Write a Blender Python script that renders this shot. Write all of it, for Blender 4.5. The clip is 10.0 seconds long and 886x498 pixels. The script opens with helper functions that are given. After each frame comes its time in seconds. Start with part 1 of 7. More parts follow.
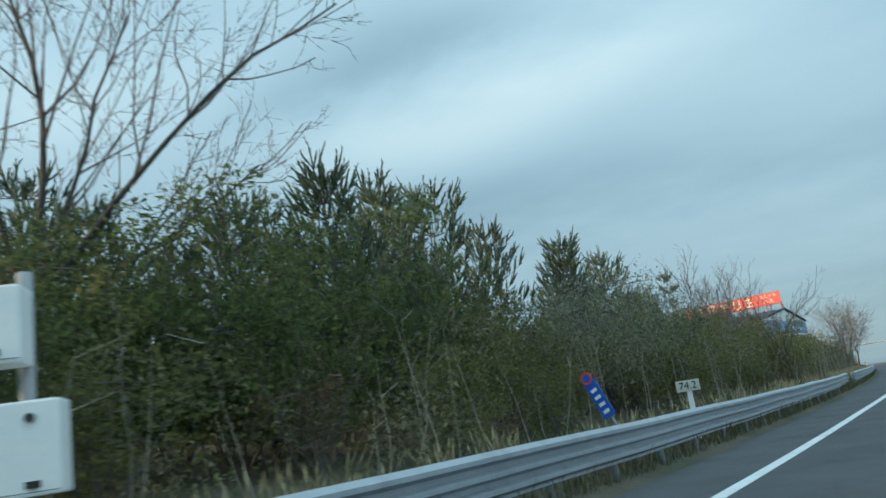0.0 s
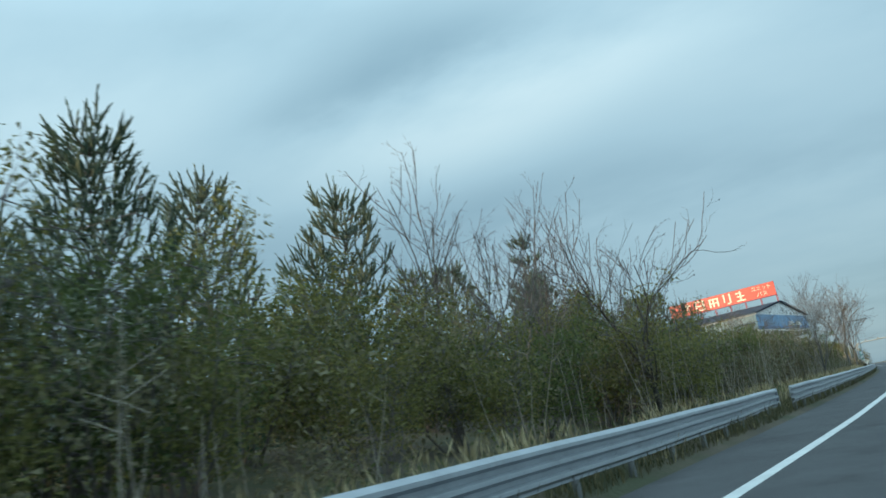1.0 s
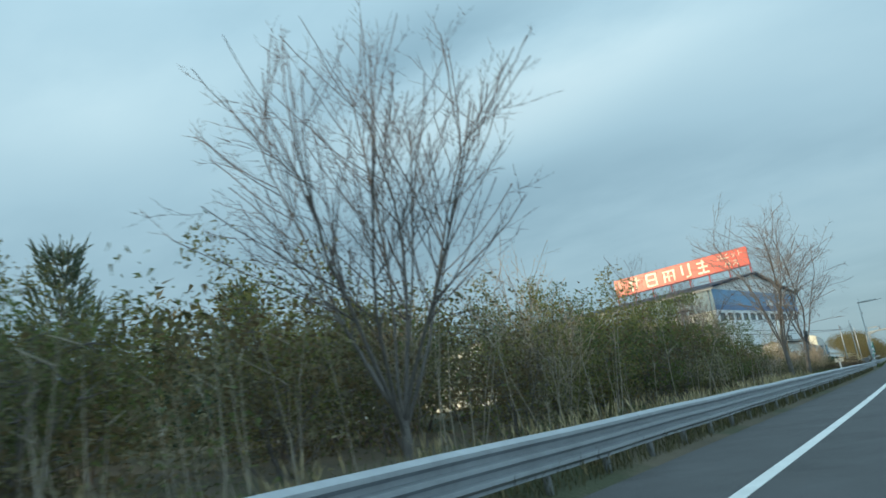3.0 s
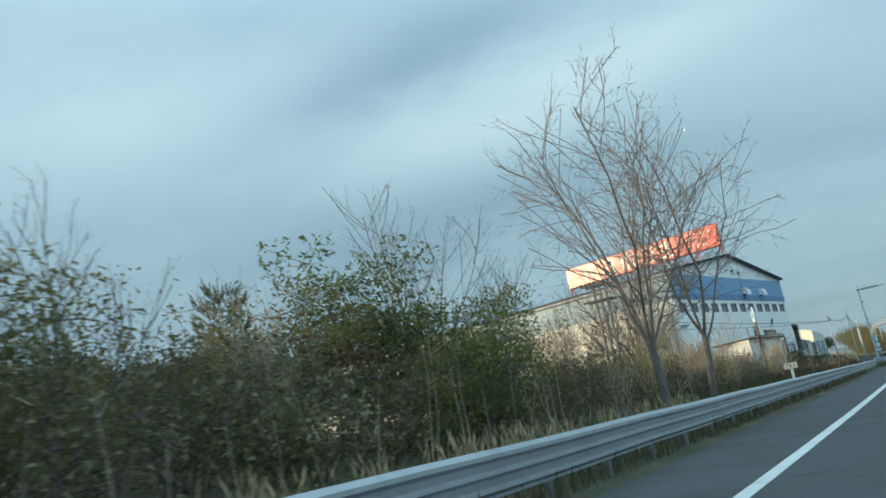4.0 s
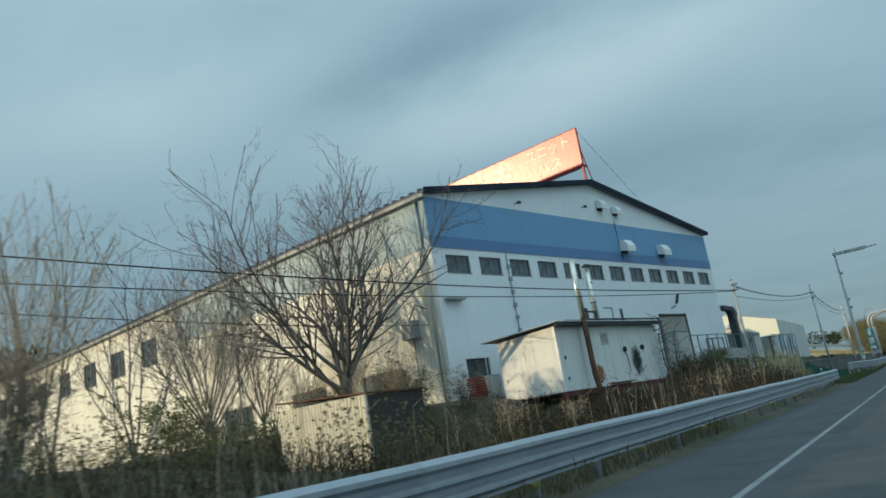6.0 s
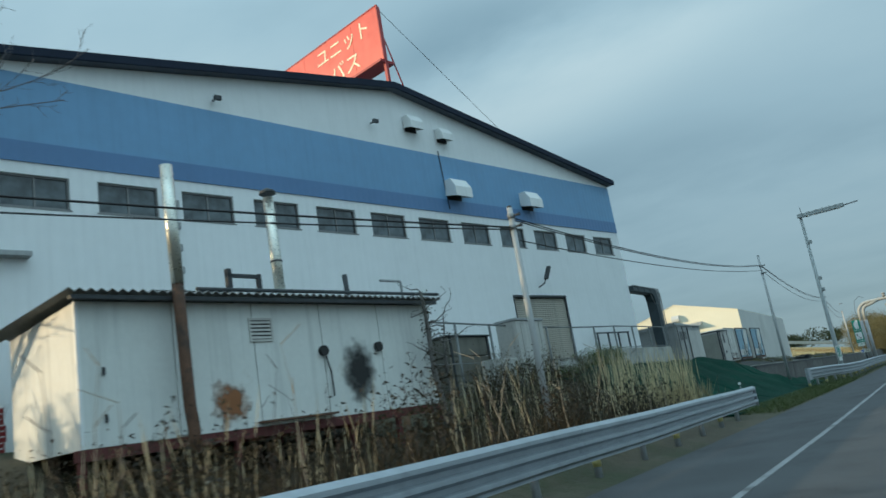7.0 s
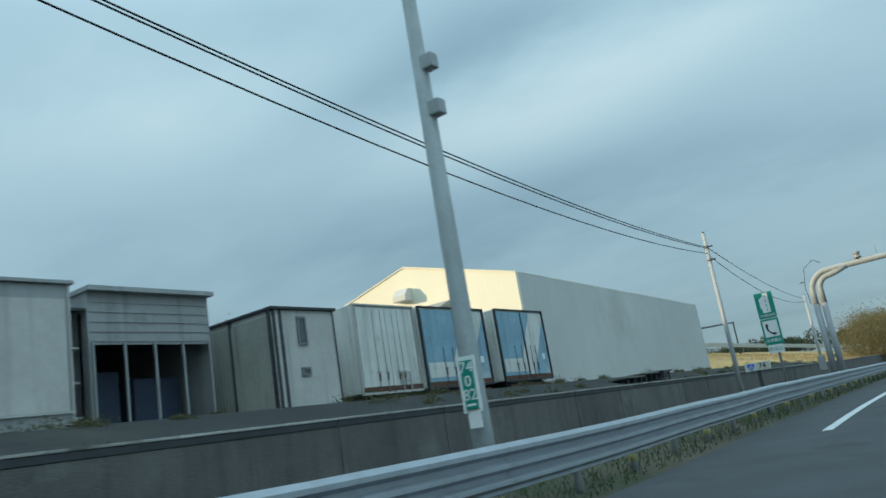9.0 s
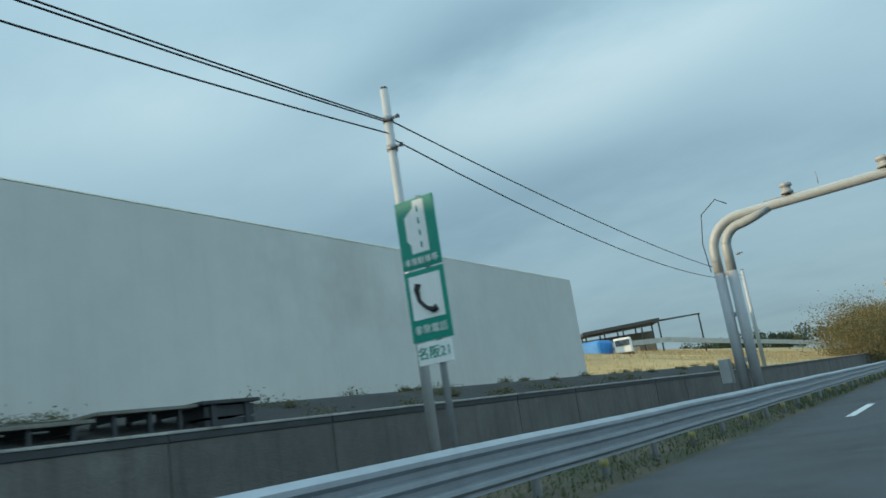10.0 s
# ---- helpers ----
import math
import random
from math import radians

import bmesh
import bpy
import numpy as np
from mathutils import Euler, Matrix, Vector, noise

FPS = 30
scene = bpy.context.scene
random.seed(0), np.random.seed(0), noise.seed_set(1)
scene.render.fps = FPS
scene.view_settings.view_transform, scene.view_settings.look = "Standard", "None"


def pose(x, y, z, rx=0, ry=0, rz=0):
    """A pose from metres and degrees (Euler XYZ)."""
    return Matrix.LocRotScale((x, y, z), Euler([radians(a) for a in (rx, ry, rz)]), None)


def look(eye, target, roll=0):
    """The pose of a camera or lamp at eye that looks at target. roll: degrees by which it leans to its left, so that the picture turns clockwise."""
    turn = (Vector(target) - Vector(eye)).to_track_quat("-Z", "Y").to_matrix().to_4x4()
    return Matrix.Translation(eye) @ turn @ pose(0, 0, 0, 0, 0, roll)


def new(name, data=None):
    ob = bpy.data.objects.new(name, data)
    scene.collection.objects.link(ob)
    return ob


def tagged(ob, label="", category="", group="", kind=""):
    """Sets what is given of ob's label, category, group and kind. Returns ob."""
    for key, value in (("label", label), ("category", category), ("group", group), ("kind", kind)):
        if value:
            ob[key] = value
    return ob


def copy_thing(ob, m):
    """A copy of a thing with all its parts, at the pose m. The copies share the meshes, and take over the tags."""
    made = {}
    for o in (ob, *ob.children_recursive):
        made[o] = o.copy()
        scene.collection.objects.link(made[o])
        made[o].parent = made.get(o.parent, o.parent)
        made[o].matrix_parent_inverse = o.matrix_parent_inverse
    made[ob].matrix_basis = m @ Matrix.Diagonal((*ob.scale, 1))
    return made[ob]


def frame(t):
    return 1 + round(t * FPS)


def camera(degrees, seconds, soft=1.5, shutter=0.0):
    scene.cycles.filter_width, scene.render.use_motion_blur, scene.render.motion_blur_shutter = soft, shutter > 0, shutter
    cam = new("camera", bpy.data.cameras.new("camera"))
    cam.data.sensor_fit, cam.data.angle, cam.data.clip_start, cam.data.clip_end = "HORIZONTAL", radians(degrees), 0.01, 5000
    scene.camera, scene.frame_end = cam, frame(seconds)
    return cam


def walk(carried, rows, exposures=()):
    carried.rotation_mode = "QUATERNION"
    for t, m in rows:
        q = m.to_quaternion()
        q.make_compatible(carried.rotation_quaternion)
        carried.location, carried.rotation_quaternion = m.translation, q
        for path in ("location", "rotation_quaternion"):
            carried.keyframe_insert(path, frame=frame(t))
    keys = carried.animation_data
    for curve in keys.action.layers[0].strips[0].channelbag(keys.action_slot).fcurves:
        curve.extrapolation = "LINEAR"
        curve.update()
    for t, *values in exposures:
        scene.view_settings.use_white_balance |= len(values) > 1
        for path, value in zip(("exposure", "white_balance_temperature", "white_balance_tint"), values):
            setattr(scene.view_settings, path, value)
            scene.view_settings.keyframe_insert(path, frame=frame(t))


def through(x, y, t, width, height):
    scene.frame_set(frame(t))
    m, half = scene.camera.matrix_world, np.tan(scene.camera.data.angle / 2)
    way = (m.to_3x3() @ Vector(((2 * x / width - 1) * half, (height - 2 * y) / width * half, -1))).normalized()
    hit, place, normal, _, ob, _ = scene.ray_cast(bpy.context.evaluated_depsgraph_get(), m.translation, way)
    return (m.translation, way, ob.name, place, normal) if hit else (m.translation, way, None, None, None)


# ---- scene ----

# ---- camera and its way ----
cam = camera(59.6, 10.0, soft=1.6, shutter=0.08)


def drive(t):
    """Place of the car's camera at t seconds: a gentle left-hand bend at about 77 km/h."""
    s = (t - 5) / 5
    return (-3.66 * (s * s - 1) + 1.625 * (s ** 3 - s) + 0.08 * (s ** 4 - 1),
            21.808 * t + 0.006 * (s * s - 1) - 1.914 * (s ** 3 - s),
            1.15 - 0.465 * (s * s - 1) + 0.053 * (s ** 3 - s) + 0.385 * (s ** 4 - 1))


# seconds, pitch from straight down, roll, heading
TURNS = [
    (0.0, 103.13, 8.55, 29.54),
    (0.5, 103.55, 9.21, 30.30),
    (1.0, 103.83, 9.87, 30.91),
    (1.5, 103.33, 9.29, 31.24),
    (2.0, 103.08, 8.85, 31.71),
    (2.5, 102.77, 8.36, 32.13),
    (3.0, 102.97, 8.86, 32.66),
    (3.5, 103.16, 9.36, 33.18),
    (4.0, 103.35, 9.86, 33.71),
    (4.5, 103.25, 9.79, 34.07),
    (5.0, 103.06, 9.52, 34.30),
    (5.5, 102.96, 9.32, 34.55),
    (6.0, 102.95, 9.23, 34.81),
    (6.5, 102.95, 9.13, 35.08),
    (7.0, 102.91, 9.35, 35.29),
    (7.5, 103.04, 9.53, 35.64),
    (8.0, 103.27, 9.46, 35.88),
    (8.5, 103.41, 9.82, 36.28),
    (9.0, 103.38, 9.22, 36.64),
    (9.5, 102.92, 9.20, 36.64),
    (10.0, 102.80, 8.57, 36.85),
]
EXPOSURES = [(0, 0.28), (2.5, 0.26), (4.0, 0.2), (5.0, 0.0), (6.5, -0.2), (7.0, -0.05), (7.5, 0.36), (8.0, 0.36), (8.5, 0.25), (9.0, 0.1), (10.0, 0.1)]
walk(cam, [(t, pose(*drive(t), rx, ry, rz)) for t, rx, ry, rz in TURNS], EXPOSURES)

WAY = np.array([drive(k * 0.1) for k in range(101)])


def road_x(y):
    """x of the camera's line at y, drawn on straight past both ends."""
    if y < WAY[0, 1]:
        return 0.096 * (y - WAY[0, 1])
    if y > WAY[-1, 1]:
        return -0.036 * (y - WAY[-1, 1]) - 0.00004 * (y - WAY[-1, 1]) ** 2
    return float(np.interp(y, WAY[:, 1], WAY[:, 0]))


def road_z(y):
    return float(np.interp(y, WAY[:, 1], WAY[:, 2])) - 1.08


# ---- world, sun ----
SUN = Vector((-0.70, -0.68, 0.205)).normalized()      # towards the sun
world = bpy.data.worlds.new("world")
scene.world = world
world.use_nodes = True


class Graph:
    """Short hand for shader nodes."""

    def __init__(self, tree):
        self.tree = tree
        tree.nodes.clear()

    def add(self, kind, *links):
        node = self.tree.nodes.new(kind)
        return self.feed(node, *links)

    def feed(self, node, *links):
        for name, value in links:
            socket = node.inputs[name]
            if isinstance(value, bpy.types.NodeSocket):
                self.tree.links.new(value, socket)
            else:
                socket.default_value = value
        return node

    def math(self, op, a, b=0.0, c=0.0):
        node = self.tree.nodes.new("ShaderNodeMath")
        node.operation = op
        return self.feed(node, (0, a), (1, b), (2, c)).outputs[0]

    def dot(self, a, v):
        node = self.tree.nodes.new("ShaderNodeVectorMath")
        node.operation = "DOT_PRODUCT"
        return self.feed(node, (0, a), (1, v)).outputs["Value"]

    def ramp(self, fac, *stops):
        node = self.add("ShaderNodeValToRGB", ("Fac", fac))
        els = node.color_ramp.elements
        while len(els) < len(stops):
            els.new(0.5)
        for el, (at, col) in zip(els, stops):
            el.position = at
            el.color = (*col, 1) if len(col) == 3 else col
        return node.outputs["Color"]

    def mix(self, fac, a, b, blend="MIX"):
        node = self.tree.nodes.new("ShaderNodeMix")
        node.data_type, node.blend_type = "RGBA", blend
        for k, v in ((0, fac), (6, a), (7, b)):
            if isinstance(v, bpy.types.NodeSocket):
                self.tree.links.new(v, node.inputs[k])
            else:
                node.inputs[k].default_value = v if k == 0 else (*v, 1)
        return node.outputs[2]

    def noise(self, vec, scale, detail=4.0, rough=0.55):
        node = self.add("ShaderNodeTexNoise", ("Scale", scale), ("Detail", detail), ("Roughness", rough))
        if vec is not None:
            self.tree.links.new(vec, node.inputs["Vector"])
        return node.outputs["Fac"]


def build_sky():
    g = Graph(world.node_tree)
    way = g.add("ShaderNodeTexCoord").outputs["Generated"]
    sky = g.add("ShaderNodeTexSky")
    sky.sky_type, sky.sun_disc = "NISHITA", False
    sky.sun_elevation, sky.sun_rotation = math.asin(SUN.z), math.atan2(SUN.x, SUN.y)
    sky.air_density, sky.dust_density, sky.ozone_density = 1.0, 1.5, 2.0
    # the cloud sheet, drawn out along the wind
    xyz = g.add("ShaderNodeSeparateXYZ", (0, way))
    up = g.math("ADD", g.math("MAXIMUM", xyz.outputs[2], 0.0), 0.22)
    flat = g.add("ShaderNodeCombineXYZ", (0, g.math("DIVIDE", xyz.outputs[0], up)), (1, g.math("DIVIDE", xyz.outputs[1], up)))
    turned = g.add("ShaderNodeMapping", ("Vector", flat.outputs[0]), ("Rotation", (0, 0, radians(-52))), ("Scale", (0.62, 1.0, 1)),
                   ("Location", (0.35, 0.2, 0)))
    big = g.noise(turned.outputs[0], 0.9, 4, 0.5)
    fine = g.noise(turned.outputs[0], 3.2, 6, 0.58)
    cover = g.math("ADD", 0.47, g.math("ADD", g.math("MULTIPLY", g.math("SUBTRACT", big, 0.5), 0.36), g.math("MULTIPLY", g.math("SUBTRACT", fine, 0.5), 0.16)))
    # long soft banks where the sheet thins or thickens: middle, direction of length, half length, half width, gain
    def bank(mid, along, length, width, gain):
        mid, along = Vector(mid).normalized(), Vector(along).normalized()
        across = mid.cross(along).normalized()
        a = g.math("DIVIDE", g.math("ADD", g.dot(way, along), g.math("MULTIPLY", g.math("SUBTRACT", big, 0.5), 0.25)), length)
        b = g.math("DIVIDE", g.math("ADD", g.dot(way, across), g.math("ADD", g.math("MULTIPLY", g.math("SUBTRACT", big, 0.5), 0.10), g.math("MULTIPLY", g.math("SUBTRACT", fine, 0.5), 0.06))), width)
        d = g.math("ADD", g.math("MULTIPLY", a, a), g.math("MULTIPLY", b, b))
        return g.math("MULTIPLY", g.math("MULTIPLY", g.math("POWER", 2.718, g.math("MULTIPLY", d, -0.8)), g.math("MAXIMUM", g.dot(way, mid), 0.0)), gain)
    for row in (((-0.361, 0.847, 0.390), (0.933, 0.335, 0.135), 0.24, 0.050, 0.22), ((-0.443, 0.821, 0.361), (0.882, 0.471, 0.010), 0.13, 0.030, 0.05),
                ((-0.032, 0.935, 0.352), (0.996, 0.057, -0.061), 0.19, 0.055, 0.07), ((-0.183, 0.889, 0.419), (0.982, 0.144, 0.123), 0.15, 0.03, 0.06),
                ((-0.753, 0.525, 0.397), (0.590, 0.806, 0.053), 0.24, 0.055, 0.11), ((-0.593, 0.648, 0.478), (0.805, 0.468, 0.365), 0.15, 0.043, 0.05),
                ((-0.508, 0.743, 0.436), (0.861, 0.454, 0.230), 0.20, 0.036, -0.11), ((-0.332, 0.905, 0.268), (0.932, 0.359, -0.058), 0.48, 0.048, -0.06),
                ((-0.412, 0.768, 0.491), (0.860, 0.505, -0.068), 0.15, 0.036, -0.05)):
        cover = g.math("ADD", cover, bank(*row))
    cloud = g.ramp(cover, (0.34, (0.225, 0.375, 0.46)), (0.48, (0.35, 0.535, 0.625)), (0.62, (0.45, 0.64, 0.715)), (0.82, (0.62, 0.79, 0.835)))
    # a clouded sky is brighter overhead than at the horizon
    rise = g.math("ADD", g.math("MULTIPLY", g.math("MAXIMUM", xyz.outputs[2], 0.0), 0.95), 0.74)
    rise = g.math("ADD", rise, g.math("MULTIPLY", g.math("MAXIMUM", g.math("SUBTRACT", xyz.outputs[2], 0.52), 0.0), 3.4))
    # added brightening of the unseen eastern sky, lifting the walls that face it
    rise = g.math("MULTIPLY", rise, g.math("ADD", 1.0, g.math("MULTIPLY", g.math("MAXIMUM", g.dot(way, (0.95, -0.31, 0.0)), 0.0), 0.45)))
    cloud = g.mix(1.0, cloud, g.add("ShaderNodeCombineColor", (0, rise), (1, rise), (2, rise)).outputs[0], "MULTIPLY")
    out = g.add("ShaderNodeOutputWorld")
    clear = g.add("ShaderNodeBackground", ("Color", sky.outputs[0]), ("Strength", 0.10))
    sheet = g.add("ShaderNodeBackground", ("Color", cloud), ("Strength", 1.0))
    both = g.add("ShaderNodeMixShader", (0, 0.82), (1, clear.outputs[0]), (2, sheet.outputs[0]))
    g.tree.links.new(both.outputs[0], out.inputs[0])


build_sky()
sun = new("sun", bpy.data.lights.new("sun", "SUN"))
sun.data.energy, sun.data.angle, sun.data.color = 3.6, radians(0.6), (1.0, 0.80, 0.50)
sun.matrix_world = look(SUN * 100, (0, 0, 0))

# ---- materials ----
MATS = {}


def mat(name, col, rough=0.7, metal=0.0, var=0.25, scale=3.0, bump=0.15, bscale=40.0, stain=None, stain_at=0.62, each=0.0, spec=0.5,
        ribs=None, streak=0.0):
    """A surface: base colour, two scales of variation, stains with their own shape, fine relief. ribs: (axis, pitch, depth)."""
    if name in MATS:
        return MATS[name]
    m = MATS[name] = bpy.data.materials.new(name)
    m.use_nodes = True
    g = Graph(m.node_tree)
    at = g.add("ShaderNodeTexCoord").outputs["Object"]
    n1 = g.noise(at, scale, 5)
    n2 = g.noise(at, scale * 9, 4)
    v = g.math("ADD", g.math("MULTIPLY", n1, 0.65), g.math("MULTIPLY", n2, 0.35))
    lo, hi = [c * (1 - var) for c in col], [min(1, c * (1 + var)) for c in col]
    c = g.ramp(v, (0.3, lo), (0.7, hi))
    if streak:
        drawn = g.add("ShaderNodeMapping", ("Vector", at), ("Scale", (2.5, 2.5, 0.12)))
        s = g.noise(drawn.outputs[0], 1.6, 5, 0.65)
        c = g.mix(g.math("MULTIPLY", g.add("ShaderNodeMapRange", ("Value", s), ("From Min", 0.5), ("From Max", 0.75)).outputs[0], streak), c, [k * 0.45 for k in col])
    if stain:
        s = g.noise(at, scale * 0.6, 6, 0.7)
        c = g.mix(g.add("ShaderNodeMapRange", ("Value", s), ("From Min", stain_at - 0.06), ("From Max", stain_at + 0.08)).outputs[0], c, stain)
    if each:
        r = g.add("ShaderNodeObjectInfo").outputs["Random"]
        k = g.add("ShaderNodeMapRange", ("Value", r), ("To Min", 1 - each), ("To Max", 1 + each)).outputs[0]
        c = g.mix(1.0, c, g.add("ShaderNodeCombineColor", (0, k), (1, k), (2, k)).outputs[0], "MULTIPLY")
    height = g.noise(at, bscale, 3)
    if ribs:
        axis, pitch, depth = ribs
        wave = g.add("ShaderNodeTexWave", ("Vector", at), ("Scale", math.pi / 10 / pitch))
        wave.wave_type, wave.bands_direction = "BANDS", axis
        w = wave.outputs["Fac"]
        height = g.math("ADD", g.math("MULTIPLY", height, 0.15), g.math("MULTIPLY", w, depth))
    b = g.add("ShaderNodeBump", ("Height", height), ("Strength", bump), ("Distance", 0.05))
    rr = g.math("ADD", g.math("MULTIPLY", n2, 0.25), max(rough - 0.125, 0.02))
    p = g.add("ShaderNodeBsdfPrincipled", ("Base Color", c), ("Roughness", rr), ("Metallic", metal), ("Specular IOR Level", spec), ("Normal", b.outputs[0]))
    g.tree.links.new(p.outputs[0], g.add("ShaderNodeOutputMaterial").inputs[0])
    return m


def leaf_mat(name, lo, hi, through=0.35, rough=0.6):
    """Thin leaves: some light comes through; each leaf has its own tone."""
    m = MATS[name] = bpy.data.materials.new(name)
    m.use_nodes = True
    g = Graph(m.node_tree)
    r = g.add("ShaderNodeNewGeometry").outputs["Random Per Island"]
    o = g.add("ShaderNodeObjectInfo").outputs["Random"]
    f = g.math("ADD", g.math("MULTIPLY", r, 0.75), g.math("MULTIPLY", o, 0.25))
    c = g.ramp(f, (0.0, lo), (1.0, hi))
    p = g.add("ShaderNodeBsdfPrincipled", ("Base Color", c), ("Roughness", rough), ("Specular IOR Level", 0.25))
    t = g.add("ShaderNodeBsdfTranslucent", ("Color", c))
    mx = g.add("ShaderNodeMixShader", (0, through), (1, p.outputs[0]), (2, t.outputs[0]))
    g.tree.links.new(mx.outputs[0], g.add("ShaderNodeOutputMaterial").inputs[0])
    return m


def stain_mat(name, col, ragged=0.5):
    """A stain that fades out at its ragged rim."""
    m = MATS[name] = bpy.data.materials.new(name)
    m.use_nodes = True
    g = Graph(m.node_tree)
    co = g.add("ShaderNodeTexCoord")
    mid = g.add("ShaderNodeVectorMath", (0, co.outputs["Generated"]), (1, (0.5, 0.5, 0.5)))
    mid.operation = "SUBTRACT"
    flat = g.add("ShaderNodeVectorMath", (0, mid.outputs[0]), (1, (1, 0, 1)))
    flat.operation = "MULTIPLY"
    ln = g.add("ShaderNodeVectorMath", (0, flat.outputs[0]))
    ln.operation = "LENGTH"
    n = g.noise(co.outputs["Object"], 3.5, 5)
    d = g.math("ADD", ln.outputs["Value"], g.math("MULTIPLY", g.math("SUBTRACT", n, 0.5), ragged))
    k = g.add("ShaderNodeMapRange", ("Value", d), ("From Min", 0.18), ("From Max", 0.46), ("To Min", 0.95), ("To Max", 0.0)).outputs[0]
    p = g.add("ShaderNodeBsdfPrincipled", ("Base Color", (*col, 1)), ("Roughness", 0.9))
    mx = g.add("ShaderNodeMixShader", (0, k), (1, g.add("ShaderNodeBsdfTransparent").outputs[0]), (2, p.outputs[0]))
    g.tree.links.new(mx.outputs[0], g.add("ShaderNodeOutputMaterial").inputs[0])
    return m


def glass_mat(name, col=(0.02, 0.03, 0.04)):
    m = MATS[name] = bpy.data.materials.new(name)
    m.use_nodes = True
    g = Graph(m.node_tree)
    n = g.noise(g.add("ShaderNodeTexCoord").outputs["Object"], 2.0, 3)
    c = g.ramp(n, (0.3, col), (0.75, [k * 3 + 0.02 for k in col]))
    p = g.add("ShaderNodeBsdfPrincipled", ("Base Color", c), ("Roughness", 0.08), ("Specular IOR Level", 0.6))
    g.tree.links.new(p.outputs[0], g.add("ShaderNodeOutputMaterial").inputs[0])
    return m


M_ASPHALT = mat("asphalt", (0.06, 0.062, 0.066), 0.85, var=0.3, scale=0.7, bump=0.4, bscale=90, stain=(0.035, 0.036, 0.038), stain_at=0.6)
M_PAINT = mat("road_paint", (0.58, 0.59, 0.58), 0.7, var=0.15, scale=2, stain=(0.3, 0.3, 0.3), stain_at=0.64)
M_PAINT_W = mat("worn_road_paint", (0.24, 0.245, 0.25), 0.8, var=0.3, scale=2, stain=(0.1, 0.1, 0.1), stain_at=0.58)
M_SOIL = mat("soil", (0.085, 0.07, 0.047), 0.95, var=0.5, scale=0.35, bump=0.8, bscale=12, stain=(0.042, 0.05, 0.022), stain_at=0.52)
M_GALV = mat("galvanised", (0.34, 0.37, 0.40), 0.5, 0.45, var=0.14, scale=2.5, bump=0.05, streak=0.25, each=0.05)
M_GALV_D = mat("weathered_steel_post", (0.27, 0.285, 0.29), 0.55, 0.4, var=0.2, scale=4, bump=0.1)
M_YELLOW = mat("yellow_reflector", (0.42, 0.37, 0.14), 0.4, var=0.1)
M_CONC = mat("retaining_concrete", (0.115, 0.11, 0.105), 0.9, var=0.3, scale=0.8, bump=0.3, bscale=30, streak=0.6, stain=(0.17, 0.17, 0.16), stain_at=0.66, each=0.08)
M_CONC_L = mat("pale_concrete", (0.46, 0.46, 0.43), 0.85, var=0.18, scale=1.5, bump=0.2, streak=0.5, stain=(0.2, 0.2, 0.18), stain_at=0.66)
M_COPING = mat("dirty_coping", (0.36, 0.355, 0.33), 0.85, var=0.3, scale=1.5, bump=0.2, stain=(0.12, 0.12, 0.11), stain_at=0.6, each=0.15)
M_POLE = mat("concrete_pole", (0.42, 0.43, 0.43), 0.75, var=0.12, scale=1.2, bump=0.08, streak=0.25)
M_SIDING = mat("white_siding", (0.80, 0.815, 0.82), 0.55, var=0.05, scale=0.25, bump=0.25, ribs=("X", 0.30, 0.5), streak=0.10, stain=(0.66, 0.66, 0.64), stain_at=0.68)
# cream stands for low sun on the white siding; streaks and stains are wear
M_SIDING_SUN = mat("sun_cream_siding", (0.76, 0.745, 0.655), 0.6, var=0.12, scale=0.3, bump=0.3, ribs=("Y", 0.30, 0.5), streak=0.6, stain=(0.50, 0.46, 0.37), stain_at=0.6)
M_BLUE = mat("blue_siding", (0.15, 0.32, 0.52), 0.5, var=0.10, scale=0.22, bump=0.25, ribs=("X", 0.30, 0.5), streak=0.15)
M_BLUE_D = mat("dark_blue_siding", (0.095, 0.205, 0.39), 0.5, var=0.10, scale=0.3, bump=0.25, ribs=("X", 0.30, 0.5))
# the band's blue again, paled and greened as the sun tints it
M_BLUE_SUN = mat("sunlit_blue_siding", (0.30, 0.42, 0.47), 0.55, var=0.2, scale=0.4, bump=0.25, ribs=("Y", 0.30, 0.5), streak=0.5)
M_ROOF = mat("roof_sheet", (0.10, 0.115, 0.14), 0.65, 0.0, var=0.15, scale=0.5)
M_FASCIA = mat("navy_fascia", (0.018, 0.026, 0.045), 0.75, spec=0.15, var=0.2, scale=1)
M_FRAME = mat("aluminium_frame", (0.19, 0.19, 0.19), 0.4, 0.6, var=0.1)
M_GLASS = glass_mat("dim_glass", (0.035, 0.045, 0.05))
M_SHUTTER = mat("grey_shutter", (0.45, 0.415, 0.355), 0.6, 0.1, var=0.12, scale=0.9, streak=0.4)
M_DARK = mat("dark_steel", (0.05, 0.055, 0.06), 0.6, 0.3, var=0.3)
M_DUCT = mat("slate_duct", (0.045, 0.062, 0.072), 0.6, 0.2, var=0.25, scale=2)
M_RUST = mat("rusty_steel", (0.13, 0.065, 0.04), 0.85, 0.1, var=0.4, scale=3, bump=0.3, stain=(0.06, 0.04, 0.03), stain_at=0.55)
M_TANK = mat("dark_brown_steel", (0.07, 0.045, 0.036), 0.85, 0.0, var=0.45, scale=2, bump=0.3, stain=(0.03, 0.025, 0.022), stain_at=0.55, streak=0.4)
M_FENCE = mat("dull_fence_pipe", (0.17, 0.18, 0.18), 0.6, 0.3, var=0.2, scale=3)
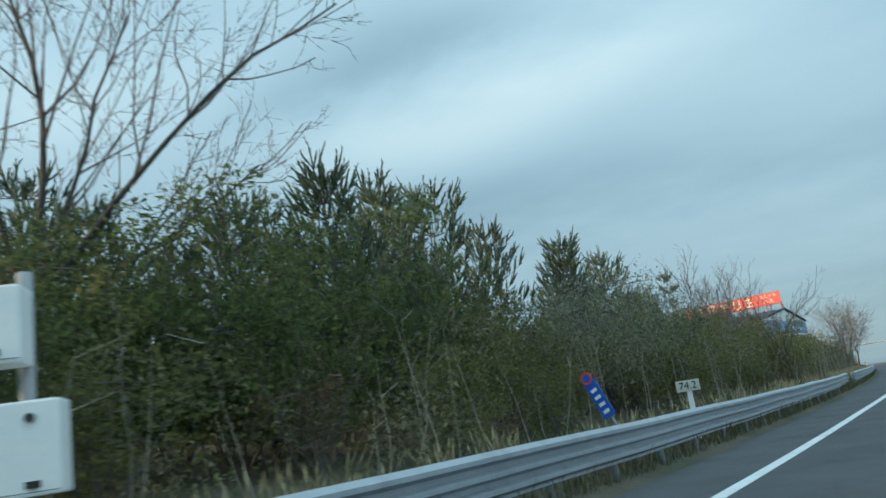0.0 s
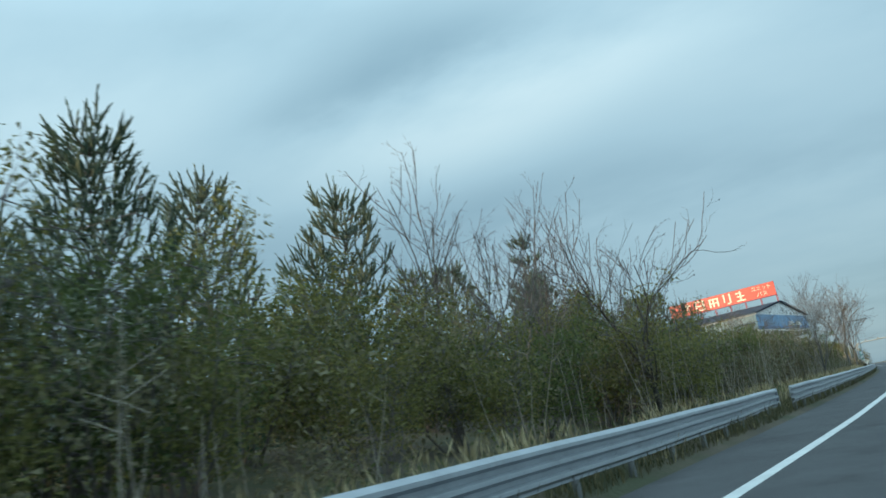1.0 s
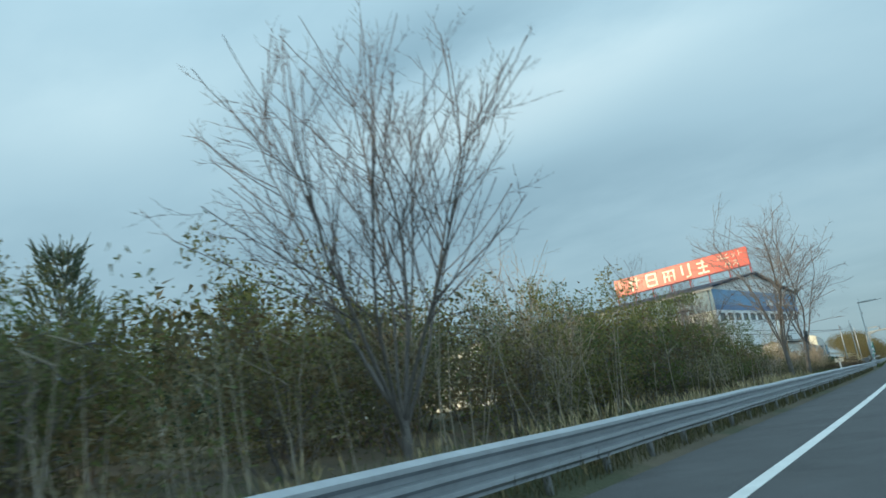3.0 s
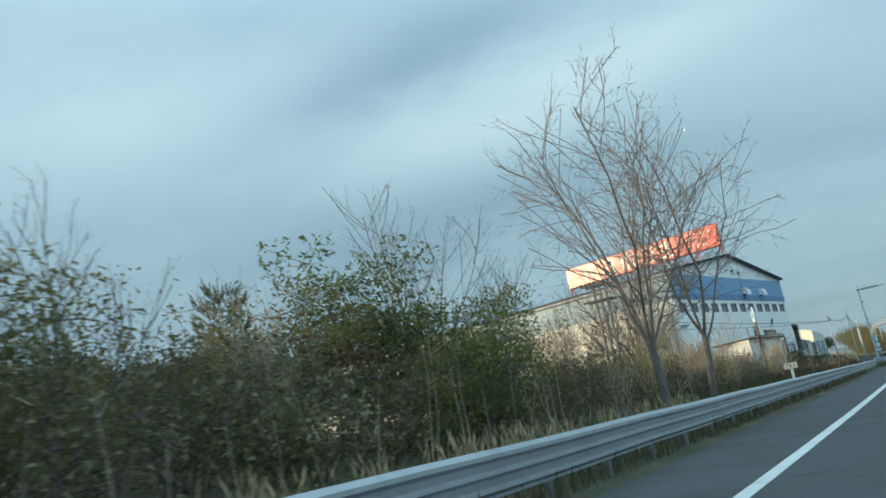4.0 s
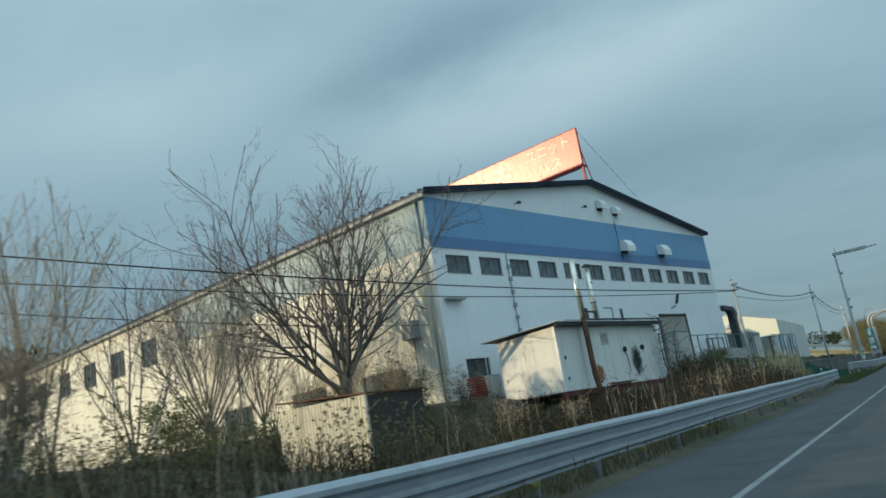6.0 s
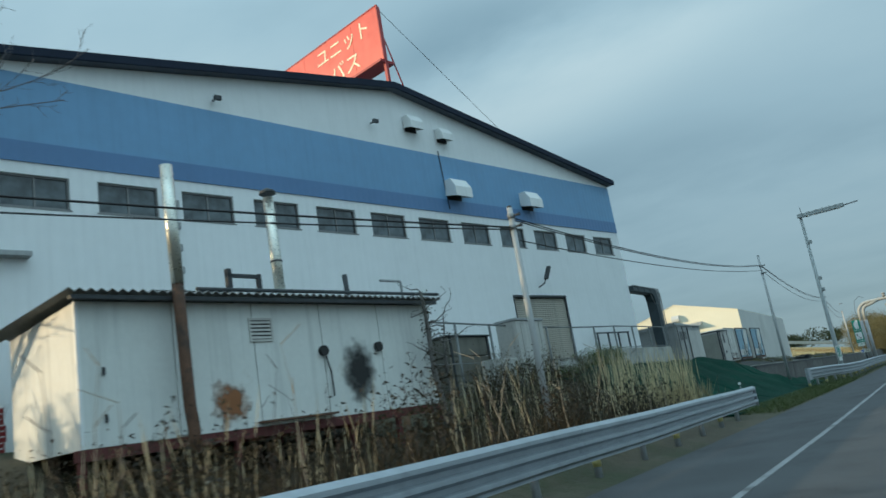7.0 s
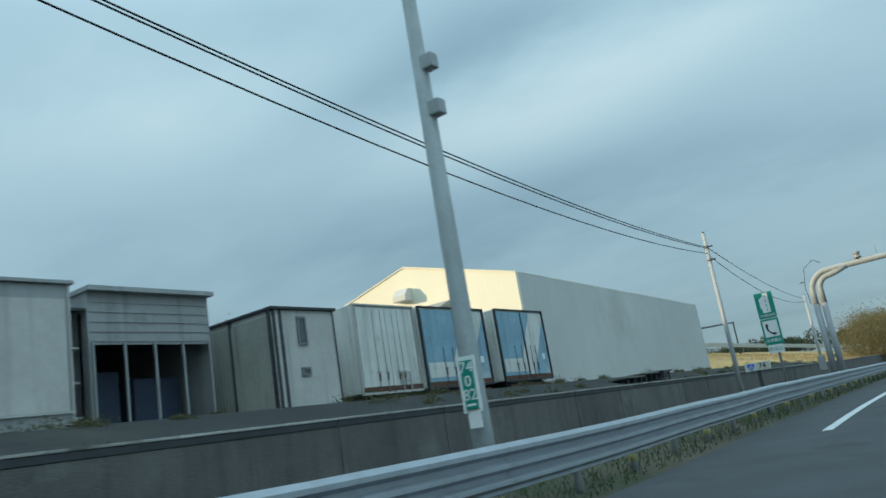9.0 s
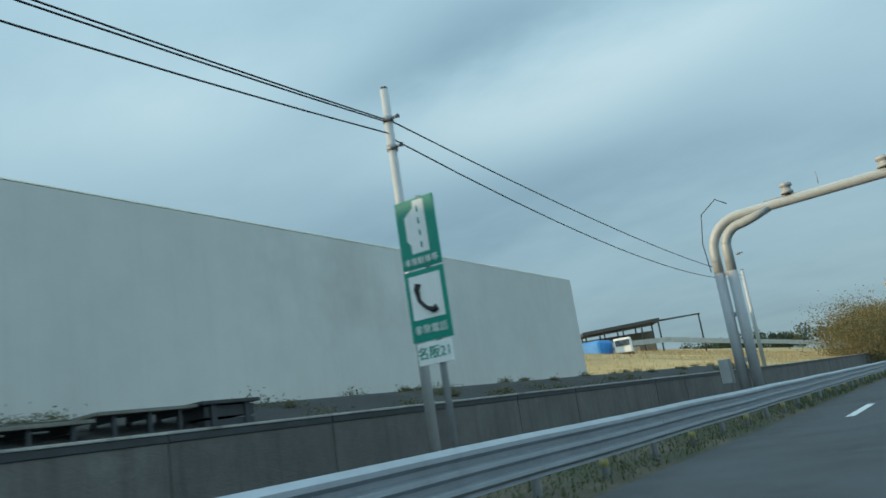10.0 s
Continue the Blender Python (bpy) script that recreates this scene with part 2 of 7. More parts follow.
M_REDFRAME = mat("dark_red_steel", (0.10, 0.022, 0.02), 0.7, 0.0, var=0.3, scale=2)
M_STEEL = mat("silver_flue", (0.66, 0.65, 0.58), 0.3, 0.75, var=0.12, scale=2, bump=0.04)
M_SHED = mat("white_shed_panel", (0.70, 0.71, 0.68), 0.6, var=0.08, scale=0.8, bump=0.1, streak=0.35, stain=(0.5, 0.47, 0.40), stain_at=0.68)
M_RED = mat("sign_red", (0.74, 0.075, 0.05), 0.33, spec=0.8, var=0.10, scale=0.5, bump=0.03, streak=0.15)
M_REDPOST = mat("red_post", (0.42, 0.04, 0.045), 0.5, var=0.15)
M_LETTER = mat("sign_letter", (0.85, 0.80, 0.62), 0.36, spec=0.7, var=0.08, scale=1)
M_GREEN = mat("sign_green", (0.0, 0.26, 0.19), 0.35, var=0.06, scale=2)
M_WHITE = mat("white_enamel", (0.80, 0.81, 0.80), 0.4, var=0.05, scale=2, bump=0.03, streak=0.15)
M_PLATE = mat("weathered_plate", (0.58, 0.57, 0.50), 0.5, var=0.12, scale=3, streak=0.3)
M_BLACK = mat("black_paint", (0.015, 0.015, 0.015), 0.6, var=0.1)
M_SIGNBLUE = mat("sign_blue", (0.01, 0.10, 0.48), 0.4, var=0.1)
M_NET = mat("green_net", (0.002, 0.034, 0.022), 0.95, var=0.45, scale=0.5, bump=0.7, bscale=14, spec=0.12)
M_CAB = mat("cream_gantry_paint", (0.36, 0.38, 0.37), 0.45, var=0.08, scale=1, streak=0.2)
M_GREYP = mat("grey_gantry_paint", (0.33, 0.34, 0.35), 0.5, var=0.1, scale=1)
# one siding in two tones: road side darkened for shade, end yellowed for sun
M_WARE_SHADE = mat("shaded_warehouse_siding", (0.55, 0.55, 0.525), 0.65, var=0.12, scale=0.12, bump=0.08, ribs=("Y", 0.25, 0.4), streak=0.08, stain=(0.45, 0.45, 0.42), stain_at=0.64)
M_WARE_SUN = mat("sunlit_warehouse_siding", (0.80, 0.755, 0.60), 0.65, var=0.04, scale=0.3, bump=0.12, ribs=("X", 0.25, 0.4))
M_BOXW = mat("white_van_body", (0.66, 0.66, 0.62), 0.5, var=0.12, scale=1.2, streak=0.7, stain=(0.34, 0.31, 0.27), stain_at=0.62)
M_BOXB = mat("blue_van_body", (0.22, 0.38, 0.48), 0.5, var=0.25, scale=0.9, streak=0.5, stain=(0.45, 0.5, 0.52), stain_at=0.62)
M_GREYSH = mat("grey_shed_sheet", (0.34, 0.35, 0.35), 0.6, 0.2, var=0.15, scale=0.8, streak=0.4)
M_GREYWALL = mat("grey_prefab_panel", (0.50, 0.49, 0.46), 0.65, var=0.15, scale=0.9, streak=0.5)
M_SHEETG = mat("dull_grey_sheet", (0.33, 0.34, 0.335), 0.65, var=0.2, scale=0.9, streak=0.6, stain=(0.2, 0.2, 0.19), stain_at=0.6)
M_YARD = mat("yard_asphalt", (0.026, 0.027, 0.026), 0.95, var=0.35, scale=0.6, bump=0.4, bscale=25, stain=(0.045, 0.042, 0.033), stain_at=0.62)
M_BASEC = mat("weathered_base_concrete", (0.38, 0.38, 0.36), 0.9, var=0.3, scale=0.8, bump=0.15, streak=0.6, stain=(0.25, 0.25, 0.225), stain_at=0.64)
M_OLIVEP = mat("olive_grey_panel", (0.36, 0.36, 0.32), 0.7, var=0.2, scale=0.9, streak=0.5)
M_WOODB = mat("weathered_board", (0.17, 0.165, 0.14), 0.85, var=0.3, scale=1.5, streak=0.5)
M_NAVY = mat("navy_sheet", (0.03, 0.05, 0.09), 0.6, var=0.3, scale=1)
M_TARP = mat("blue_tarp", (0.03, 0.22, 0.55), 0.5, var=0.25, scale=1.5)
M_BARK = mat("bark", (0.15, 0.14, 0.13), 0.9, var=0.35, scale=3, bump=0.6, bscale=30)
M_BARK_D = mat("dark_bark", (0.055, 0.05, 0.045), 0.9, var=0.35, scale=3, bump=0.6, bscale=30)
M_BARK_L = mat("pale_bark", (0.20, 0.18, 0.155), 0.9, var=0.35, scale=3, bump=0.6, bscale=30)
M_TWIG = mat("twig", (0.115, 0.102, 0.098), 0.85, var=0.3, scale=1.0, bump=0.0)
M_BRAMBLE = mat("bramble_stem", (0.07, 0.045, 0.035), 0.85, var=0.3, scale=1.0, bump=0.0)
M_TWIG_G = mat("grey_twig", (0.185, 0.165, 0.15), 0.85, var=0.3, scale=1.0, bump=0.0)
M_TWIG_T = mat("brown_twig", (0.20, 0.155, 0.11), 0.85, var=0.3, scale=1.0, bump=0.0)
M_TWIG_L = mat("tan_twig", (0.36, 0.29, 0.21), 0.85, var=0.3, scale=1.0, bump=0.0)
M_LAMP = mat("dull_lamp_paint", (0.34, 0.37, 0.37), 0.6, 0.1, var=0.2, scale=2, streak=0.3)
M_CABLE = mat("cable", (0.012, 0.012, 0.014), 0.6, var=0.1)
M_STEM = mat("pale_stem", (0.28, 0.25, 0.20), 0.85, var=0.3, scale=1.0, bump=0.0)
L_PINE = leaf_mat("pine_needles", (0.042, 0.07, 0.046), (0.165, 0.215, 0.14), 0.3)
L_PALEPINE = leaf_mat("pale_pine_needles", (0.065, 0.095, 0.065), (0.21, 0.245, 0.17), 0.3)
L_SHRUB = leaf_mat("shrub_leaves", (0.042, 0.06, 0.024), (0.165, 0.205, 0.07), 0.5)
L_OLIVE = leaf_mat("olive_leaves", (0.072, 0.078, 0.026), (0.265, 0.255, 0.09), 0.5)
L_BROWN = leaf_mat("brown_leaves", (0.06, 0.045, 0.025), (0.19, 0.14, 0.07), 0.4)
L_PALE = leaf_mat("pale_leaves", (0.12, 0.14, 0.09), (0.30, 0.33, 0.24), 0.35)
L_STRAW = leaf_mat("straw", (0.20, 0.155, 0.08), (0.60, 0.50, 0.30), 0.35)
L_TAWNY = leaf_mat("tawny_grass", (0.26, 0.165, 0.065), (0.50, 0.34, 0.15), 0.3)
L_REED = leaf_mat("pale_reed", (0.30, 0.245, 0.15), (0.70, 0.62, 0.43), 0.35)
L_CLUMP = leaf_mat("straw_reed", (0.42, 0.31, 0.16), (0.78, 0.66, 0.42), 0.35)
L_GRASS = leaf_mat("verge_grass", (0.03, 0.055, 0.02), (0.12, 0.14, 0.05), 0.3)
L_DARK = leaf_mat("undergrowth_leaves", (0.046, 0.05, 0.025), (0.175, 0.16, 0.082), 0.4)
L_THICKET = leaf_mat("thicket_leaves", (0.06, 0.06, 0.034), (0.27, 0.245, 0.145), 0.4)
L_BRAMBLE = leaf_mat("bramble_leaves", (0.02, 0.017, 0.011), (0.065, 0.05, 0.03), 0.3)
L_WOODS = leaf_mat("far_woods", (0.05, 0.046, 0.02), (0.20, 0.165, 0.07), 0.2)
L_FARPINE = leaf_mat("far_conifers", (0.015, 0.03, 0.02), (0.06, 0.085, 0.045), 0.2)
L_DRYGRASS = mat("dry_slope_grass", (0.40, 0.27, 0.11), 0.95, var=0.4, scale=0.15, bump=0.6, bscale=6, stain=(0.16, 0.15, 0.06), stain_at=0.6)

# ---- shapes ----


def mesh_ob(name, verts, faces, material, parent=None, label="", smooth=False):
    me = bpy.data.meshes.new(name)
    me.from_pydata([tuple(v) for v in verts], [], [tuple(f) for f in faces])
    me.materials.append(material)
    if smooth:
        me.polygons.foreach_set("use_smooth", [True] * len(me.polygons))
    me.update()
    ob = new(name, me)
    ob.parent = parent
    if label:
        tagged(ob, label)
    return ob


def part(name, bm, material, parent, label=""):
    me = bpy.data.meshes.new(name)
    bm.to_mesh(me)
    bm.free()
    me.materials.append(material)
    ob = new(name, me)
    ob.parent = parent
    if label:
        tagged(ob, label)
    return ob


def thing(name, m, label, category, group="", kind=""):
    ob = new(name)
    ob.matrix_world = m
    return tagged(ob, label, category, group, kind)


def add_box(bm, x0, x1, y0, y1, z0, z1, bevel=0.0):
    vs = [bm.verts.new((x, y, z)) for x in (x0, x1) for y in (y0, y1) for z in (z0, z1)]
    fs = [bm.faces.new([vs[i] for i in f]) for f in ((0, 1, 3, 2), (4, 6, 7, 5), (0, 4, 5, 1), (2, 3, 7, 6), (0, 2, 6, 4), (1, 5, 7, 3))]
    if bevel:
        edges = {e for f in fs for e in f.edges}
        bmesh.ops.bevel(bm, geom=list(edges), offset=bevel, segments=2, affect="EDGES", profile=0.6)
    return bm


def box(*dims, bevel=0.0):
    return add_box(bmesh.new(), *dims, bevel=bevel)


def boxes(*list_of_dims):
    bm = bmesh.new()
    for d in list_of_dims:
        add_box(bm, *d)
    return bm


def tube(points, radii, sides=8, caps=True):
    """A round bar along points, its radius given at each."""
    bm = bmesh.new()
    pts = [Vector(p) for p in points]
    if not isinstance(radii, (list, tuple)):
        radii = [radii] * len(pts)
    rings = []
    ref = None
    for i, p in enumerate(pts):
        d = (pts[min(i + 1, len(pts) - 1)] - pts[max(i - 1, 0)]).normalized()
        if ref is None:
            ref = d.orthogonal().normalized()
        ref = (ref - d * ref.dot(d)).normalized()
        side = d.cross(ref)
        rings.append([bm.verts.new(p + (ref * math.cos(a) + side * math.sin(a)) * radii[i]) for a in [2 * math.pi * k / sides for k in range(sides)]])
    for a, b in zip(rings, rings[1:]):
        for k in range(sides):
            f = bm.faces.new((a[k], a[(k + 1) % sides], b[(k + 1) % sides], b[k]))
            f.smooth = True
    if caps:
        bm.faces.new(rings[0][::-1])
        bm.faces.new(rings[-1])
    return bm


def prism(outline, x0, x1, axis="x"):
    """A flat outline of (a, z) pairs drawn out from x0 to x1."""
    bm = bmesh.new()
    put = (lambda k, a, z: (k, a, z)) if axis == "x" else (lambda k, a, z: (a, k, z))
    r0 = [bm.verts.new(put(x0, a, z)) for a, z in outline]
    r1 = [bm.verts.new(put(x1, a, z)) for a, z in outline]
    n = len(outline)
    for k in range(n):
        bm.faces.new((r0[k], r0[(k + 1) % n], r1[(k + 1) % n], r1[k]))
    bm.faces.new(r0[::-1])
    bm.faces.new(r1)
    bmesh.ops.recalc_face_normals(bm, faces=bm.faces)
    return bm


def lettering(name, text, size, m, material, parent, thick=0.004, spread=1.0):
    """Words as a mesh, cut from the built-in font; they read in the local x-y plane of m."""
    cu = bpy.data.curves.new(name, "FONT")
    cu.body, cu.size, cu.extrude, cu.align_x, cu.align_y = text, size, thick, "CENTER", "CENTER"
    cu.resolution_u = 3
    tmp = bpy.data.objects.new(name, cu)
    scene.collection.objects.link(tmp)
    me = bpy.data.meshes.new_from_object(tmp.evaluated_get(bpy.context.evaluated_depsgraph_get()))
    bpy.data.objects.remove(tmp)
    bpy.data.curves.remove(cu)
    me.name = name
    me.materials.clear()
    me.materials.append(material)
    ob = new(name, me)
    ob.parent = parent
    ob.matrix_local = m @ Matrix.Diagonal((spread, 1, 1, 1))
    return ob


def smooth01(a, b, x):
    k = min(max((x - a) / (b - a), 0.0), 1.0)
    return k * k * (3 - 2 * k)


def lerp(a, b, k):
    return a + (b - a) * k


# ---- ground ----
WALL_OFF = -8.5          # road face of the retaining wall, from the camera's line


def ground_z(off, y):
    """Height of the land at a distance off to the side of the camera's line."""
    base = road_z(y)
    if off > -4.1:
        return base - 0.06
    n = noise.noise(Vector((off * 0.13, y * 0.13, 0))) * 0.25 + noise.noise(Vector((off * 0.6, y * 0.6, 5))) * 0.07
    verge = base + lerp(0.03, 0.15, smooth01(4.1, 6.5, -off)) + 0.45 * smooth01(4.6, 5.5, -off) * (1 - smooth01(166, 176, y))
    wild = verge + 0.9 * smooth01(6.5, 15, -off) + n * smooth01(5.5, 9, -off)
    shelf = verge + 1.5 * smooth01(13.6, 17.0, -off) + n * 0.4 * smooth01(5.5, 9, -off)
    bank = lerp(shelf, verge + 1.95 * smooth01(6.5, 12.5, -off), smooth01(167.5, 178, y))
    low_yard = verge if off > WALL_OFF - 0.1 else 1.46 + 0.61 * smooth01(8.7, 11.8, -off)
    far = verge if off > WALL_OFF - 0.1 else 1.44 + 0.192 * (min(-off, 45) - 8.6) + n * 0.5
    h = lerp(wild, bank, smooth01(146, 160, y))
    dip = smooth01(139, 145, y) * (1 - smooth01(165.5, 171, y)) * smooth01(6, 8, -off) * (1 - smooth01(lerp(24.0, 13.6, smooth01(154, 157, y)), lerp(27.0, 16.0, smooth01(154, 157, y)), -off))
    h = lerp(h, base + 0.2, dip)
    h = lerp(h, low_yard, smooth01(196, 201, y))
    h = lerp(h, far, smooth01(252, 275, y))
    if off > WALL_OFF - 0.1:
        return h
    ridge = 15 * smooth01(92, 118, -off) * smooth01(118, 160, y) * (1 - smooth01(222, 256, y))
    knoll = 3.6 * smooth01(28, 36, -off) * smooth01(194, 203, y) * (1 - smooth01(232, 248, y)) * (1 - smooth01(46, 60, -off))
    return h + ridge + knoll + 6 * smooth01(100, 220, -off) * smooth01(120, 200, y)


def uneven(a, b, steps):
    return list(np.linspace(a, b, steps))


def build_ground():
    offs = uneven(-700, -160, 8)[:-1] + uneven(-160, -40, 13)[:-1] + uneven(-40, -16, 17)[:-1] + uneven(-16, -8.62, 16) + uneven(-8.52, -4, 13) + [0, 6, 12, 14, 40, 150, 700]
    ys = uneven(-400, -20, 14)[:-1] + uneven(-20, 280, 241)[:-1] + uneven(280, 420, 36)[:-1] + uneven(420, 1600, 16)
    verts, faces = [], []
    for y in ys:
        rx = road_x(y)
        for off in offs:
            verts.append((rx + off, y, ground_z(off, y)))
    w = len(offs)
    for j in range(len(ys) - 1):
        for i in range(w - 1):
            a = j * w + i
            faces.append((a, a + 1, a + w + 1, a + w))
    ob = mesh_ob("ground", verts, faces, M_SOIL, smooth=True)
    tagged(ob, "dark brown earth with moss and leaf litter", "ground", kind="structure")
    ob.data.materials.append(L_DRYGRASS)
    for p in ob.data.polygons:
        c = p.center
        if c.y > 256 and c.x - road_x(c.y) < WALL_OFF - 0.1:
            p.material_index = 1


def strip(name, off0, off1, y0, y1, lift, material, label, category, step=4.0, parent=None):
    ys = uneven(y0, y1, max(2, int((y1 - y0) / step) + 1))
    verts = [(road_x(y) + o, y, road_z(y) + z) for y in ys for o, z in ((off0, lift - 0.05), (off0, lift), (off1, lift), (off1, lift - 0.05))]
    faces = [(4 * j + k, 4 * j + k + 1, 4 * j + k + 5, 4 * j + k + 4) for j in range(len(ys) - 1) for k in range(3)]
    faces += [(0, 3, 2, 1), tuple(4 * (len(ys) - 1) + k for k in range(4))]
    return tagged(mesh_ob(name, verts, faces, material, parent), label, category, kind="structure")


build_ground()
strip("road", -4.05, 11.5, -120, 700, 0.0, M_ASPHALT, "grey asphalt expressway carriageway with worn surface", "road")


def edge_off(y):
    """The line keeps its own course beside the camera's."""
    return float(np.interp(y, (0, 22, 40, 70, 115, 167, 195, 216), (-2.6, -2.5, -2.22, -2.0, -2.0, -2.0, -2.2, -2.45)))


def edge_line(y0, y1, width, material, label):
    ys = uneven(y0, y1, max(2, int((y1 - y0) / 3) + 1))
    sect = ((-0.5, -0.04), (-0.5, 0.005), (0.5, 0.005), (0.5, -0.04))
    verts = [(road_x(y) + edge_off(y) + a * width, y, road_z(y) + z) for y in ys for a, z in sect]
    faces = [(4 * j + k, 4 * j + k + 1, 4 * j + k + 5, 4 * j + k + 4) for j in range(len(ys) - 1) for k in range(3)]
    tagged(mesh_ob("edge_line", verts, faces, material), label, "road marking", kind="structure")


edge_line(-60, 122.5, 0.18, M_PAINT, "worn solid white road edge line")
edge_line(125, 191, 0.09, M_PAINT_W, "thin faded road edge line, almost worn away")
for a, b in ((193, 197.5), (212, 225), (236, 240), (251, 259), (271, 279), (291, 299), (311, 319)):
    edge_line(a, b, 0.18, M_PAINT, "worn broken white road edge line")
strip("median_kerb", 11.5, 12.3, -120, 700, 0.25, M_CONC_L, "pale concrete kerb along the median", "kerb")


# ---- guard rails ----
def beam_profile():
    """Section of a three-ridge beam: (towards the road, height below the top)."""
    face = [(0.012, 0.0), (0.03, -0.012)]
    for k in range(3):
        z = -0.165 * k
        face += [(0.086, z - 0.052), (0.088, z - 0.098), (0.004, z - 0.140)]
        if k < 2:
            face.append((0.004, z - 0.190))
    face += [(0.018, -0.505)]
    return face + [(a - 0.012, z) for a, z in reversed(face)]


def guardrail(y0, y1, flare, label, plate_at=""):
    root = thing("guardrail", pose(road_x(y0) - 4.4, y0, road_z(y0)), label, "guardrail", "guardrails along the road", "structure")
    back = root.matrix_world.inverted()
    prof = beam_profile()

    def edge(y):
        return road_x(y) - 4.42 - flare * (1 - smooth01(y0, y0 + 14, y) if flare > 0 else 0) - (0.28 * smooth01(y1 - 10, y1, y) if y1 < 180 else 0)

    def top(y):
        return road_z(y) + (0.81 if y1 < 180 else 0.84 + 0.16 * (1 - smooth01(y0, y0 + 15, y)))
    n = max(1, round((y1 - y0) / 4.3))
    for k in range(n):
        a, b = y0 + (y1 - y0) * k / n, y0 + (y1 - y0) * (k + 1) / n + (0.12 if k < n - 1 else 0)
        ys = uneven(a, b, 4)
        lift = 0.005 * (k % 2)
        verts = [back @ Vector((edge(y) + px + lift, y, top(y) + pz + 0.006 * math.sin(y * 0.9))) for y in ys for px, pz in prof]
        w = len(prof)
        faces = [(j * w + i, j * w + (i + 1) % w, (j + 1) * w + (i + 1) % w, (j + 1) * w + i) for j in range(3) for i in range(w)]
        faces += [tuple(range(w)), tuple(range(4 * w - 1, 3 * w - 1, -1))]
        mesh_ob("beam", verts, faces, M_GALV, root)
    post = None
    for k in range(int((y1 - y0) / 2.0)):
        y = y0 + 0.9 + k * 2.0
        place = back @ Matrix.Translation((edge(y) - 0.10, y, road_z(y)))
        if post is None:
            post = part("post", tube([(0, 0, -0.25), (0, 0, 0.78)], 0.057, 8), M_GALV_D, root, "grey tubular steel post")
            post.matrix_local = place
            base_me = post.data
        else:
            p = new("post", base_me)
            p.parent, p.matrix_local = root, place
    band = None
    for k in range(0, int((y1 - y0) / 2.0)):
        y = y0 + 0.9 + k * 2.0
        if not (y > 118 and k % 2 == 0):
            continue
        place = back @ Matrix.Translation((edge(y) - 0.10, y, road_z(y)))
        if band is None:
            ob = part("reflective_band", tube([(0, 0, 0.2), (0, 0, 0.31)], 0.062, 8), M_YELLOW, root, "yellow reflective band on the post")
            band = ob.data
        else:
            ob = new("reflective_band", band)
            ob.parent = root
        ob.matrix_local = place
    if plate_at:
        y = y0 if plate_at == "start" else y1
        bm = box(-0.03, 0.085, -0.02, 0.02, -0.52, 0.0, bevel=0.01) if plate_at == "end" else box(-0.02, 0.10, -0.02, 0.75, -0.525, 0.005, bevel=0.01)
        e = part("end_plate", bm, M_GALV, root, "flat pale end plate of the rail")
        e.matrix_local = back @ Matrix.Translation((edge(y), y, top(y)))


guardrail(-40, 46.0, 0, "grey galvanised steel three-ridge guardrail along the verge", "end")
guardrail(46.9, 176.0, 0, "grey galvanised steel three-ridge guardrail ending at the green net", "end")
guardrail(191.2, 330, 0.95, "grey galvanised guardrail with a pale flat end plate", "start")


# ---- retaining wall ----
def retaining_wall():
    root = thing("retaining_wall", pose(road_x(198) + WALL_OFF, 198, 0), "stained dark concrete retaining wall with a pale cap", "retaining wall", kind="structure")
    back = root.matrix_world.inverted()
    y = 197.0
    k = 0
    while y < 330:
        y2 = y + 3.0
        # the dark band draws the cap's shadow line as a separate strip
        for name, dims, m in (("wall_panel", (-0.30, 0.0, 0.004, 2.996, -0.4, 1.44), M_CONC), ("coping", (-0.34, 0.03, 0.006, 2.994, 1.544, 1.58), M_COPING), ("coping_band", (-0.32, 0.015, 0.004, 2.996, 1.444, 1.54), M_DARK)):
            x0, x1 = road_x(y) + WALL_OFF, road_x(y2) + WALL_OFF
            lift = 0.0 if y < 262 else 0.004 * (y - 262)
            dz = 0.12 * noise.noise(Vector((0, k * 0.2, 3)))
            bm = box(*dims, bevel=0.006)
            bmesh.ops.transform(bm, matrix=back @ Matrix.Translation((x0 + 0.01 * math.sin(k * 2.1), y, lift)) @ Matrix.Rotation(-math.atan2(x1 - x0, 3.0), 4, "Z"), verts=bm.verts)
            part(name, bm, m, root)
        y, k = y2, k + 1


retaining_wall()


def yard_strip():
    """Worn asphalt shelf between the wall and the huts, laid on the ground."""
    ys, n = uneven(200.5, 260, 80), 9
    verts = []
    for lift in (0.02, -0.15):
        verts += [(road_x(y) - lerp(8.9, 13.0, i / n), y, ground_z(-lerp(8.9, 13.0, i / n), y) + lift) for y in ys for i in range(n + 1)]
    w, m = n + 1, len(ys) * (n + 1)
    faces = []
    for j in range(len(ys) - 1):
        faces += [(j * w + i, (j + 1) * w + i, (j + 1) * w + i + 1, j * w + i + 1) for i in range(n)]
        faces += [(j * w, m + j * w, m + (j + 1) * w, (j + 1) * w), (j * w + n, (j + 1) * w + n, m + (j + 1) * w + n, m + j * w + n)]
    tagged(mesh_ob("yard_strip", verts, faces, M_YARD, smooth=True), "dark worn asphalt along the top of the wall", "pavement", kind="structure")


yard_strip()

# ---- factory ----
FACTORY = Matrix.Translation((-17.37, 162.06, 0)) @ Matrix.Rotation(math.atan2(31.41, 5.01), 4, "Z")
FW, FL = 31.8, 68.6          # front width, length to the back
YARD = 2.05
EAVE, RIDGE = 12.55, 14.95


